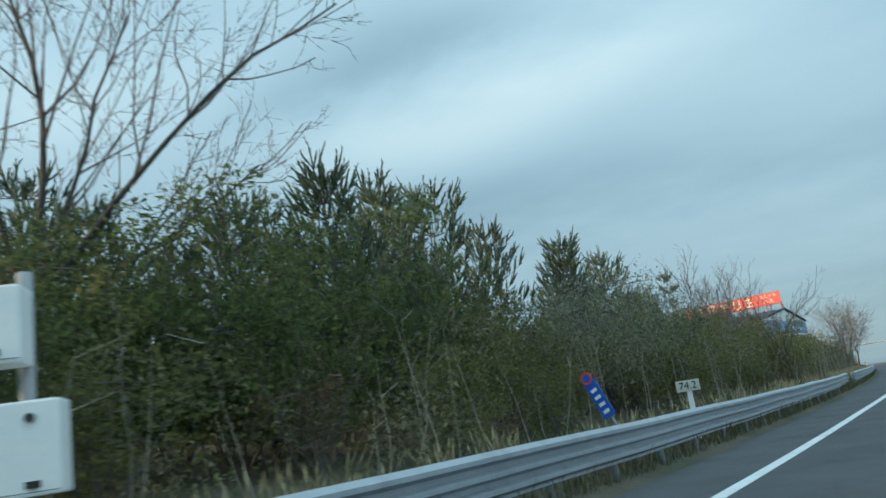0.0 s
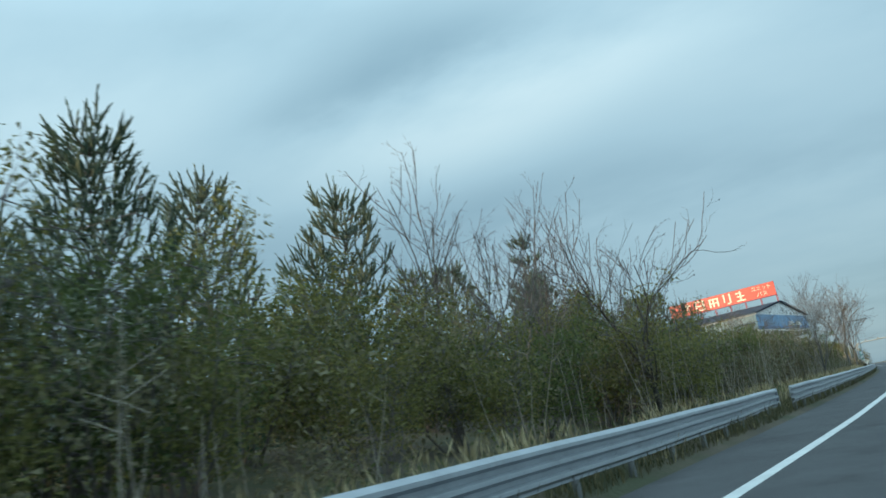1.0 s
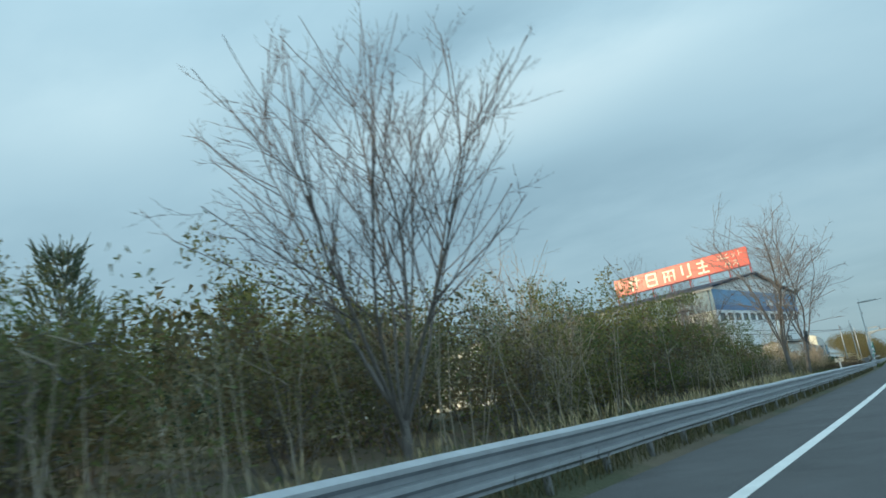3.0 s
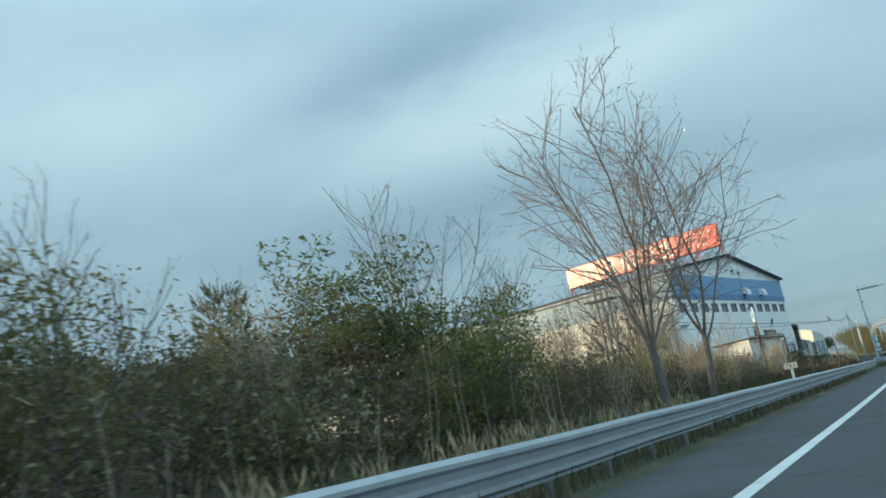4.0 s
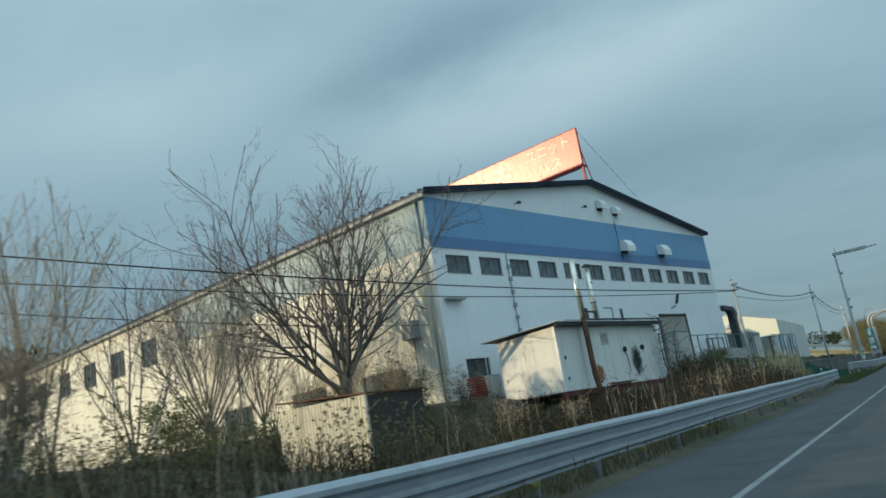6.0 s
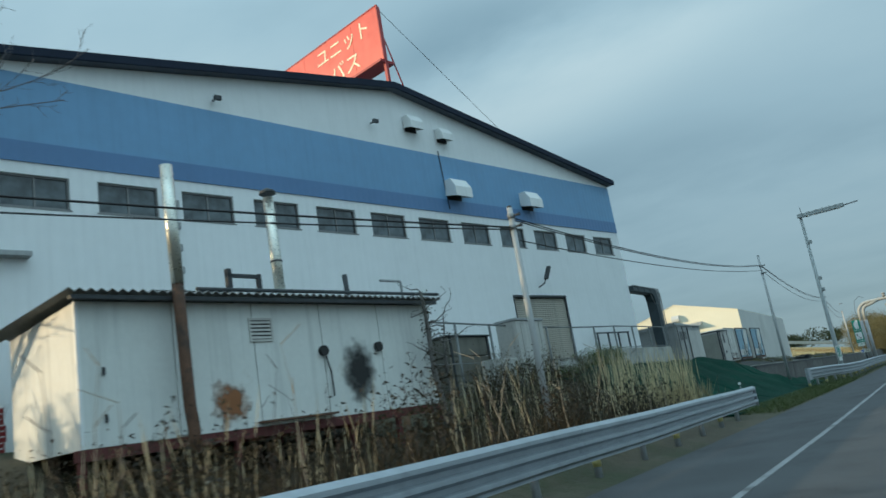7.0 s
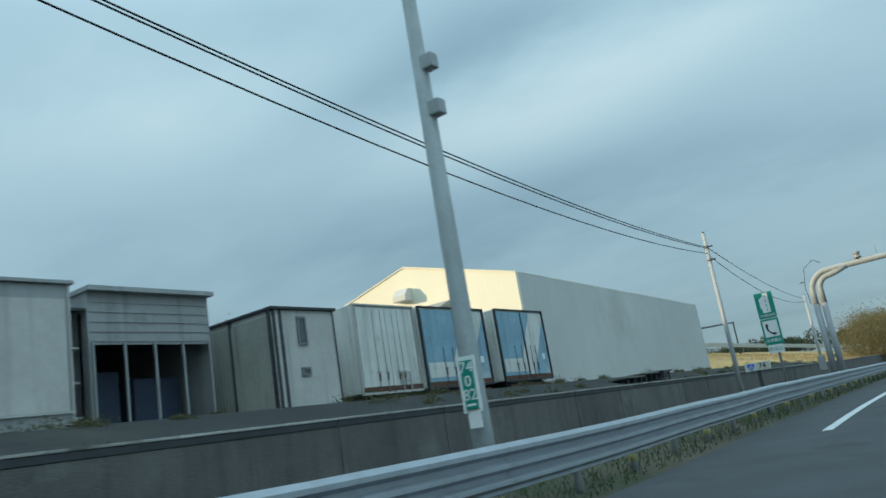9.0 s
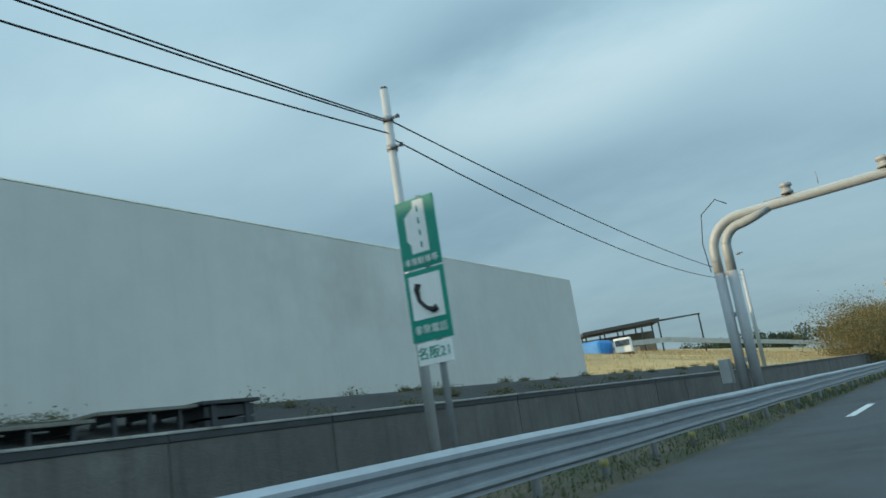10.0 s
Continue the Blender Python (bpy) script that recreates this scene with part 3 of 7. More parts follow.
def window_unit(parent, x0, x1, z0, z1, y, panes=2, face="front"):
    """A sliding window set back in its opening: frame, panes and a sill. Local x runs along the wall."""
    w = new("window", None)
    w.parent = parent
    w.matrix_local = pose(x0, y, z0) if face == "front" else pose(y, x0, z0, 0, 0, 90)
    ww, hh, f = x1 - x0, z1 - z0, 0.05
    part("window_frame", boxes((0, ww, 0.02, 0.10, 0, f), (0, ww, 0.02, 0.10, hh - f, hh), (0, f, 0.02, 0.10, f, hh - f), (ww - f, ww, 0.02, 0.10, f, hh - f),
                               (ww / 2 - f / 2, ww / 2 + f / 2, 0.02, 0.10, f, hh - f)), M_FRAME, w)
    for k in range(panes):
        a = f + k * (ww - 2 * f) / panes
        bm = box(a + 0.004, a + (ww - 2 * f) / panes - 0.004, 0.055 + 0.02 * k, 0.063 + 0.02 * k, f, hh - f)
        part("pane", bm, M_GLASS, w)
    part("window_sill", box(-0.05, ww + 0.05, -0.06, 0.10, -0.05, -0.002), M_FRAME, w)
    return w


def factory():
    root = thing("factory", FACTORY, "large white metal-clad factory with a broad blue band", "factory")
    t = 0.25
    wins = [(0.95 + k * 2.575, 0.95 + k * 2.575 + 1.80) for k in range(12)]
    wz0, wz1 = 8.55, 9.48
    s0, s1, sz = 21.65, 25.6, 6.16       # shutter opening
    g0, g1, gz0, gz1 = 1.2, 2.95, 3.1, 4.2   # low window
    bm = bmesh.new()
    add_box(bm, 0, g0, 0, t, YARD - 0.5, gz1)
    add_box(bm, g0, g1, 0, t, YARD - 0.5, gz0)
    add_box(bm, g1, s0, 0, t, YARD - 0.5, gz1)
    add_box(bm, 0, s0, 0, t, gz1, wz0)
    add_box(bm, s0, s1, 0, t, sz, wz0)
    add_box(bm, s1, FW, 0, t, YARD - 0.5, wz0)
    edge = 0.0
    for a, b in wins:
        add_box(bm, edge, a, 0, t, wz0, wz1)
        edge = b
    add_box(bm, edge, FW, 0, t, wz0, wz1)
    add_box(bm, 0, FW, 0, t, wz1, EAVE - 0.2)
    part("front_wall", bm, M_SIDING, root, "white ribbed metal siding")
    part("gable", prism([(0, EAVE - 0.2), (FW, EAVE - 0.2), (FW, EAVE), (FW / 2, RIDGE), (0, EAVE)], 0, t, "y"), M_SIDING, root)
    part("blue_band", box(0, FW, -0.03, -0.002, 10.42, 12.42), M_BLUE, root, "mid-blue metal band")
    part("blue_stripe", box(0, FW, -0.04, -0.002, 9.82, 10.415), M_BLUE_D, root, "darker blue stripe under the band")
    for k in range(1, 12):
        if not s0 < k * FW / 12 < s1:
            part("seam_strip", box(k * FW / 12 - 0.02, k * FW / 12 + 0.02, -0.008, 0.0, YARD, wz0 - 0.3), M_SIDING, root)
    for a, b in wins:
        window_unit(root, a, b, wz0, wz1, 0.05)
    window_unit(root, g0, g1, gz0, gz1, 0.05)
    # roller shutter of slats
    sh = new("roller_shutter")
    sh.parent = root
    slat = None
    z = YARD
    while z < sz - 0.06:
        if slat is None:
            ob = part("slat", prism([(0.10, 0.0), (0.075, 0.02), (0.075, 0.07), (0.10, 0.092), (0.125, 0.092), (0.125, 0.0)], s0, s1, "x"), M_SHUTTER, sh)
            slat = ob.data
        else:
            ob = new("slat", slat)
            ob.parent = sh
        ob.matrix_local = pose(0, 0, z)
        z += 0.095
    part("shutter_frame", boxes((s0 - 0.05, s0, -0.03, 0.1, YARD, sz), (s1, s1 + 0.05, -0.03, 0.1, YARD, sz), (s0 - 0.05, s1 + 0.05, -0.06, 0.1, sz, sz + 0.10)), M_DARK, sh)
    # long sunlit side, with its own band and windows
    bm = bmesh.new()
    side = [(28.5 + 5.3 * k, 28.5 + 5.3 * k + 2.4) for k in range(8)]
    low = [(3.2, 6.4), (9.5, 12.7), (17, 20.2)]
    add_box(bm, 0.0, t, t, FL, YARD - 0.5, 2.6)
    edge = t
    for a, b in low:
        add_box(bm, 0, t, edge, a, 2.6, 4.4)
        edge = b
    add_box(bm, 0, t, edge, FL, 2.6, 4.4)
    add_box(bm, 0, t, t, FL, 4.4, 9.0)
    edge = t
    for a, b in side:
        add_box(bm, 0, t, edge, a, 9.0, 11.0)
        edge = b
    add_box(bm, 0, t, edge, FL, 9.0, 11.0)
    add_box(bm, 0, t, t, FL, 11.0, EAVE)
    part("side_wall", bm, M_SIDING_SUN, root, "ribbed siding with low sunlight put in as a cream tone")
    part("side_band", box(-0.03, -0.002, 0.0, 25.0, 9.82, 12.3), M_BLUE_SUN, root, "blue band on the side, paled by a sunlit tone")
    for a, b in side:
        window_unit(root, -b, -a, 9.0, 11.0, 0.05, face="side").matrix_local = pose(0.05, b, 9.0, 0, 0, -90)
    for a, b in low:
        window_unit(root, -b, -a, 2.6, 4.4, 0.05, face="side").matrix_local = pose(0.05, b, 2.6, 0, 0, -90)
    part("far_wall", boxes((FW - t, FW, t, FL, YARD - 0.5, EAVE)), M_SIDING, root)
    part("back_wall", boxes((t, FW - t, FL - t, FL, YARD - 0.5, EAVE)), M_SIDING, root)
    part("back_gable", prism([(0.0, EAVE), (FW, EAVE), (FW / 2, RIDGE)], FL - t, FL, "y"), M_SIDING, root)
    # roof sheets, their ribs ending at the eaves
    roof = new("roof")
    roof.parent = root
    for sgn, a, b in ((1, -0.22, FW / 2), (-1, FW + 0.18, FW / 2)):
        za = EAVE + 0.02 - 0.2 * (RIDGE - EAVE) / (FW / 2)
        part("roof_slope", prism([(a, za), (b, RIDGE + 0.02), (b, RIDGE + 0.16), (a, za + 0.14)], -0.35, FL + 0.35, "y"), M_ROOF, roof)
    rib = None
    for k in range(110):
        if rib is None:
            za = EAVE + 0.16 - 0.3 * (RIDGE - EAVE) / (FW / 2)
            ob = part("roof_rib", prism([(-0.3, za), (FW / 2, RIDGE + 0.16), (FW / 2, RIDGE + 0.25), (-0.3, za + 0.12)], -0.06, 0.06, "y"), M_ROOF, roof)
            rib = ob.data
        else:
            ob = new("roof_rib", rib)
            ob.parent = roof
        ob.matrix_local = pose(0, k * 0.63, 0)
    for sgn in (0, 1):
        a, za = (-0.25, EAVE - 0.02) if sgn == 0 else (FW + 0.2, EAVE - 0.02)
        part("fascia", prism([(a, za), (FW / 2, RIDGE - 0.02), (FW / 2, RIDGE + 0.25), (a, za + 0.25)], -0.42, -0.34, "y"), M_FASCIA, root, "dark navy roof edge trim")
    part("gutter", prism([(-0.36, EAVE - 0.22), (-0.24, EAVE - 0.22), (-0.24, EAVE - 0.05), (-0.36, EAVE - 0.05)], -0.3, FL, "y"), M_CONC_L, root, "pale gutter along the eave")
    for x, y in ((-0.12, 0.5), (-0.12, 18.0), (-0.12, 36.0)):
        part("downpipe", tube([(x, y, EAVE - 0.2), (x, y, YARD)], 0.06, 8), M_CONC_L, root, "pale rain pipe")
    # hooded vents
    for x, z, w in ((16.85, 13.62, 0.8), (18.70, 13.40, 0.72), (18.9, 10.88, 1.08), (24.05, 10.88, 1.04)):
        h = new("vent_hood")
        h.parent = root
        h.matrix_local = pose(x - 0.1, 0, z - 0.08) @ Matrix.Diagonal((0.95, 0.66, 1, 1))
        tagged(h, "pale sheet-metal vent hood with a dark mouth")
        shell = prism([(-0.9 * w, -0.35 * w), (-0.9 * w, 0.05 * w), (-0.55 * w, 0.42 * w), (0, 0.42 * w), (0, 0.37 * w), (-0.53 * w, 0.37 * w), (-0.85 * w, 0.03 * w), (-0.85 * w, -0.35 * w)], -0.5 * w, 0.5 * w, "x")
        part("hood", shell, M_WHITE, h)
        for sx in (-0.5 * w, 0.47 * w):
            part("hood_side", prism([(-0.85 * w, -0.35 * w), (-0.85 * w, 0.03 * w), (-0.53 * w, 0.37 * w), (-0.045, 0.37 * w), (-0.045, -0.2 * w)], sx, sx + 0.03 * w, "x"), M_WHITE, h)
        part("fan_opening", box(-0.44 * w, 0.44 * w, -0.06, -0.042, -0.4 * w, 0.30 * w), M_BLACK, h)
    # flood lamp on its bracket, cable boxes, wall stubs
    part("bracket", tube([(23.68, 0, 6.65), (23.68, -0.35, 6.75), (23.75, -0.45, 7.0)], 0.03, 6), M_DARK, root)
    part("floodlight", prism([(23.58, 6.95), (23.7, 6.9), (24.1, 7.5), (23.98, 7.55)], -0.6, -0.42, "y"), M_DARK, root, "dark slim floodlight on the wall")
    for k, z in enumerate((8.9, 8.2, 7.5, 6.8, 6.1, 5.4)):
        part("conduit_box", box(5.72, 5.92, -0.14, -0.002, z, z + 0.22, bevel=0.02), M_GREYSH, root)
    part("conduit", tube([(5.82, -0.05, 4.8), (5.82, -0.05, 9.75)], 0.03, 6), M_GREYSH, root)
    part("wall_stub", box(0.35, 1.6, -0.35, -0.002, 7.10, 7.24, bevel=0.02), M_GREYSH, root)
    for x, z in ((7.5, 12.75), (14.5, 13.2)):
        part("lamp_bracket", boxes((x - 0.03, x + 0.03, -0.35, -0.04, z, z + 0.05), (x - 0.12, x + 0.12, -0.42, -0.30, z - 0.06, z + 0.08)), M_DARK, root)
    part("wall_wire", tube([(18.2, -0.06, 12.6), (18.35, -0.06, 10.0)], 0.02, 5), M_DARK, root)
    # box and pipe on the sunlit wall
    part("wall_cabinet", box(-0.5, -0.002, 1.6, 2.4, 5.6, 6.5, bevel=0.03), M_GREYSH, root)
    part("wall_pipe", tube([(-0.12, 2.0, 5.6), (-0.12, 2.0, 3.0), (-0.12, 2.6, 2.8), (-0.12, 9.0, 2.7)], 0.05, 6), M_CONC_L, root)
    part("wall_pipe", tube([(-0.12, 0.9, 6.9), (-0.3, 1.4, 7.2), (-0.3, 1.9, 6.6)], 0.04, 6), M_DARK, root)


def roof_sign():
    root = thing("roof_sign", FACTORY @ Matrix.Translation((16.0, 0, 0)), "long red billboard with cream lettering on the roof ridge", "billboard")
    n, length, z0, z1 = 12, 21.0, 16.50, 18.98
    for k in range(n):
        a, b = 0.05 + k * length / n, 0.05 + (k + 1) * length / n - 0.008
        part("panel", box(-0.06 - 0.003 * (k % 2), 0.0, a, b, z0, z1), M_RED, root)
    part("rim", boxes((-0.09, 0.02, 0.0, 0.05, z0 - 0.03, z1 + 0.04), (-0.09, 0.02, 0.05, length + 0.1, z1, z1 + 0.04)), M_REDPOST, root)
    part("walkway", boxes((-0.25, 0.55, 0.05, length, z0 - 0.14, z0 - 0.04)), M_REDPOST, root, "dark red service walkway under the panels")
    for k in range(8):
        y = 0.12 + k * (length - 0.2) / 7
        part("post", boxes((0.02, 0.16, y - 0.07, y + 0.07, RIDGE, z1)), M_REDPOST, root)
        part("back_stay", tube([(0.12, y, z1 - 1.2), (1.1, y, RIDGE + 0.05)], 0.035, 6), M_REDPOST, root)
    part("guy_wire", tube([(0.1, 0.1, z1 - 0.1), (8.5, 0.2, EAVE + 1.25)], 0.012, 5), M_DARK, root)
    # words: the two small lines can be read, the large characters are plain strokes
    face = Matrix.Translation((-0.075, 0, 0)) @ Matrix(((0, 0, -1, 0), (-1, 0, 0, 0), (0, 1, 0, 0), (0, 0, 0, 1)))
    def at(y, z):
        return Matrix.Translation((0, y, z)) @ face
    lettering("lettering", "ユニット", 0.95, at(2.5, 18.28), M_LETTER, root, spread=1.0)
    lettering("lettering", "バス", 0.95, at(2.5, 17.12), M_LETTER, root, spread=1.15)
    def strokes(y, *bars):
        bm = bmesh.new()
        for a, b, c, d in bars:
            add_box(bm, -0.085, -0.062, y - b, y - a, 16.5 + c, 16.5 + d)
        part("stroke_block", bm, M_LETTER, root, "large cream characters as plain strokes")
    strokes(6.6, (-0.85, 0.85, 0.25, 0.5), (-0.7, 0.75, 1.05, 1.3), (-0.85, 0.3, 1.7, 1.95), (-0.12, 0.15, 0.5, 2.2))
    strokes(9.2, (-0.75, -0.45, 0.7, 2.2), (0.4, 0.7, 0.4, 2.25), (-0.1, 0.4, 0.25, 0.5))
    strokes(11.9, (-0.95, 0.95, 1.75, 1.98), (-0.95, -0.65, 0.3, 1.75), (0.62, 0.92, 0.3, 1.75), (-0.25, 0.05, 0.3, 1.75), (-0.65, 0.62, 1.0, 1.2))
    strokes(14.8, (-0.9, -0.6, 0.25, 2.2), (0.6, 0.9, 0.25, 2.2), (-0.6, 0.6, 1.95, 2.2), (-0.6, 0.6, 1.1, 1.32), (-0.6, 0.6, 0.25, 0.5))
    strokes(17.6, (-0.85, 0.85, 1.6, 1.85), (-0.75, -0.4, 0.3, 1.6), (0.1, 0.45, 0.5, 2.2))


factory()
roof_sign()


# ---- the yard by the factory ----
def corrugated(x0, x1, pitch, depth, y, z0, z1, thick=0.012):
    """An upright corrugated sheet in the local x-z plane."""
    n = int((x1 - x0) / pitch * 2)
    pts = [(x0 + (x1 - x0) * k / n, y + depth * (0.5 if k % 2 else -0.5)) for k in range(n + 1)]
    verts = [(a, b + d, z) for d in (0, thick) for z in (z0, z1) for a, b in pts]
    w = n + 1
    faces = []
    for k in range(n):
        faces += [(k, k + 1, w + k + 1, w + k), (2 * w + k, 3 * w + k, 3 * w + k + 1, 2 * w + k + 1), (k, 2 * w + k, 2 * w + k + 1, k + 1), (w + k, w + k + 1, 3 * w + k + 1, 3 * w + k)]
    return verts, faces


def boiler_shed():
    """White panel shed on a dark red steel stand: its long face looks at the road."""
    a = Vector((-11.40, 161.45))
    b = Vector((-10.30, 172.1))
    turn = math.atan2(b.y - a.y, b.x - a.x)
    root = thing("boiler_shed", Matrix.Translation((a.x, a.y, 1.80)) @ Matrix.Rotation(turn, 4, "Z"), "white panelled shed with a corrugated roof on a red steel stand", "shed")
    L, D, H0, H1 = 10.05, 3.1, 2.80, 2.62     # length, depth, front and back height
    n = 5
    for k in range(n):
        w = L / n
        part("wall_panel", box(k * w + 0.012, (k + 1) * w - 0.012, 0.0, 0.06, 0.0, H0, bevel=0.008), M_SHED, root)
    part("end_wall", prism([(0.062, 0), (D, 0), (D, H1), (0.062, H0)], 0.0, 0.06, "x"), M_SHED, root, "sunlit cream end wall")
    part("end_wall", prism([(0.062, 0), (D, 0), (D, H1), (0.062, H0)], L - 0.06, L, "x"), M_SHED, root)
    part("back_wall", boxes((0.06, L - 0.06, D - 0.06, D, 0, H1)), M_SHED, root)
    part("corner_trim", boxes((-0.02, 0.05, -0.02, 0.05, 0, H0)), M_WHITE, root)
    verts, faces = corrugated(-0.35, L + 0.35, 0.21, 0.075, 0, -0.35, D + 0.7)
    rot = Matrix(((1, 0, 0, 0), (0, 0, 1, 0), (0, 1, 0, 0), (0, 0, 0, 1)))
    roof = mesh_ob("roof", [rot @ Vector(v) for v in verts], faces, M_GREYSH, root, "grey corrugated roof sheet")
    roof.matrix_local = pose(0, 0, H0 + 0.13, -2.5, 0, 0)
    part("gutter", box(-0.2, L + 0.2, -0.30, -0.18, H0 - 0.02, H0 + 0.07, bevel=0.01), M_DARK, root)
    v = new("louvre")
    v.parent = root
    part("louvre_frame", boxes((3.9, 3.95, -0.03, -0.002, 1.9, 2.45), (4.5, 4.55, -0.03, -0.002, 1.9, 2.45), (3.95, 4.5, -0.03, -0.002, 2.4, 2.45), (3.95, 4.5, -0.03, -0.002, 1.9, 1.95)), M_GREYWALL, v)
    part("louvre_back", box(3.95, 4.5, -0.006, -0.002, 1.95, 2.4), M_BLACK, v)
    for k in range(5):
        part("slat", prism([(-0.035, 1.965 + k * 0.088), (-0.008, 2.01 + k * 0.088), (-0.008, 2.025 + k * 0.088), (-0.035, 1.98 + k * 0.088)], 3.95, 4.5, "x"), M_GREYWALL, v)
    for x, z in ((6.0, 1.62), (7.9, 1.66)):
        part("vent_cap", tube([(x, -0.10, z), (x, 0.0, z)], 0.13, 12), M_BLACK, root)
    def stain_patch(name, x0, x1, z0, z1, material, label):
        mesh_ob(name, [(x0, -0.006, z0), (x1, -0.006, z0), (x1, -0.006, z1), (x0, -0.006, z1), (x0, -0.003, z0), (x1, -0.003, z0), (x1, -0.003, z1), (x0, -0.003, z1)], [(0, 1, 2, 3)], material, root, label)
    stain_patch("soot_patch", 6.5, 7.8, 0.08, 2.0, stain_mat("soot_stain", (0.03, 0.03, 0.03)), "black soot stain round the flue")
    stain_patch("rust_patch", 2.7, 3.8, 0.02, 1.15, stain_mat("rust_stain", (0.30, 0.12, 0.05), 0.9), "orange rust stain near the floor")
    part("hose", tube([(6.05, -0.05, 1.5), (6.15, -0.06, 1.1), (6.17, -0.05, 0.5)], 0.02, 5), M_BLACK, root)
    part("ledge", box(3.9, 6.1, -0.22, -0.002, 0.06, 0.11), M_RUST, root)
    part("door_handle", box(0.45, 0.50, -0.05, -0.002, 1.35, 1.5), M_DARK, root)
    part("door_handle", box(0.45, 0.50, -0.05, -0.002, 0.45, 0.6), M_DARK, root)
    # steel stand
    part("stand_beam", boxes((-0.1, L + 0.1, 0.0, 0.16, -0.22, -0.004), (-0.1, L + 0.1, D - 0.2, D - 0.04, -0.22, -0.004)), M_REDFRAME, root, "dark red steel beam")
    for k in range(7):
        for y in (0.08, D - 0.12):
            part("stand_leg", boxes((k * L / 6 - 0.06, k * L / 6 + 0.06, y - 0.06, y + 0.06, -1.5, -0.225)), M_REDFRAME, root)
    # flues and roof clutter
    part("rusty_flue", tube([(1.95, -0.55, -0.35), (2.0, -0.5, 0.1), (2.0, -0.42, 0.6), (1.93, -0.42, 5.65)], 0.125, 12), M_RUST, root, "rusty steel flue with a bright upper end")
    part("flue_tip", tube([(1.966, -0.42, 3.1), (1.93, -0.42, 5.72)], 0.135, 12), M_STEEL, root, "bright steel upper flue")
    part("silver_flue", tube([(5.65, 0.9, 2.7), (5.6, 0.9, 5.85)], 0.14, 12), M_STEEL, root, "silver insulated flue")
    part("flue_cap", tube([(5.6, 0.9, 5.95), (5.6, 0.9, 6.02), (5.6, 0.9, 6.12)], [0.22, 0.21, 0.04], 12), M_DARK, root, "dark conical flue cap")
    for z in (3.1, 4.1, 5.1):
        part("flue_band", tube([(5.63, 0.9, z), (5.63, 0.9, z + 0.05)], 0.155, 12), M_DARK, root)
    part("roof_pipe", tube([(7.6, 0.5, 2.7), (7.55, 0.5, 3.75)], 0.07, 8), M_DARK, root)
    part("roof_frame", boxes((3.7, 3.82, 0.3, 0.42, 2.8, 3.7), (4.55, 4.65, 0.3, 0.4, 2.8, 3.6), (3.7, 4.65, 0.3, 0.4, 3.5, 3.58), (1.9, 3.9, 0.45, 0.52, 3.12, 3.18)), M_DARK, root)
    part("roof_rail", tube([(2.6, -0.1, 3.08), (10.6, -0.1, 3.12)], 0.045, 6), M_DARK, root)


def corrugated_hut():
    root = thing("corrugated_hut", pose(-14.2, 151.8, 0.05, 0, 0, 90), "grey corrugated iron hut, its end in the sun", "hut")
    L, D, H = 3.3, 4.2, 2.65
    v, f = corrugated(0, L, 0.19, 0.07, 0, 0, H)
    # front sheet darkened for shade, sunny end paled, both in the base colours
    mesh_ob("front_sheet", v, f, mat("shaded_corrugated", (0.055, 0.05, 0.045), 0.7, 0.1, var=0.25, scale=1, streak=0.5), root, "grey corrugated sheet, darkened for its shaded side")
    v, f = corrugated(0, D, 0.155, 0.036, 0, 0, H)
    e = mesh_ob("end_sheet", v, f, mat("sunlit_corrugated", (0.66, 0.60, 0.47), 0.65, 0.1, var=0.15, scale=1, streak=0.5), root, "corrugated end sheet in a pale sunlit tone")
    e.matrix_local = pose(0, 0, 0, 0, 0, 90)
    e = mesh_ob("end_sheet", v, f, M_GREYSH, root)
    e.matrix_local = pose(L, 0, 0, 0, 0, 90)
    part("corner_post", boxes((-0.06, 0.04, -0.06, 0.04, 0, H)), M_CONC_L, root)
    part("back_sheet", boxes((0, L, D, D + 0.02, 0, H)), M_GREYSH, root)
    part("roof", prism([(-0.1, H + 0.01), (D + 0.1, H + 0.25), (D + 0.1, H + 0.31), (-0.1, H + 0.07)], -0.04, L + 0.06, "x"), M_RUST, root, "rusty flat roof")


boiler_shed()
corrugated_hut()


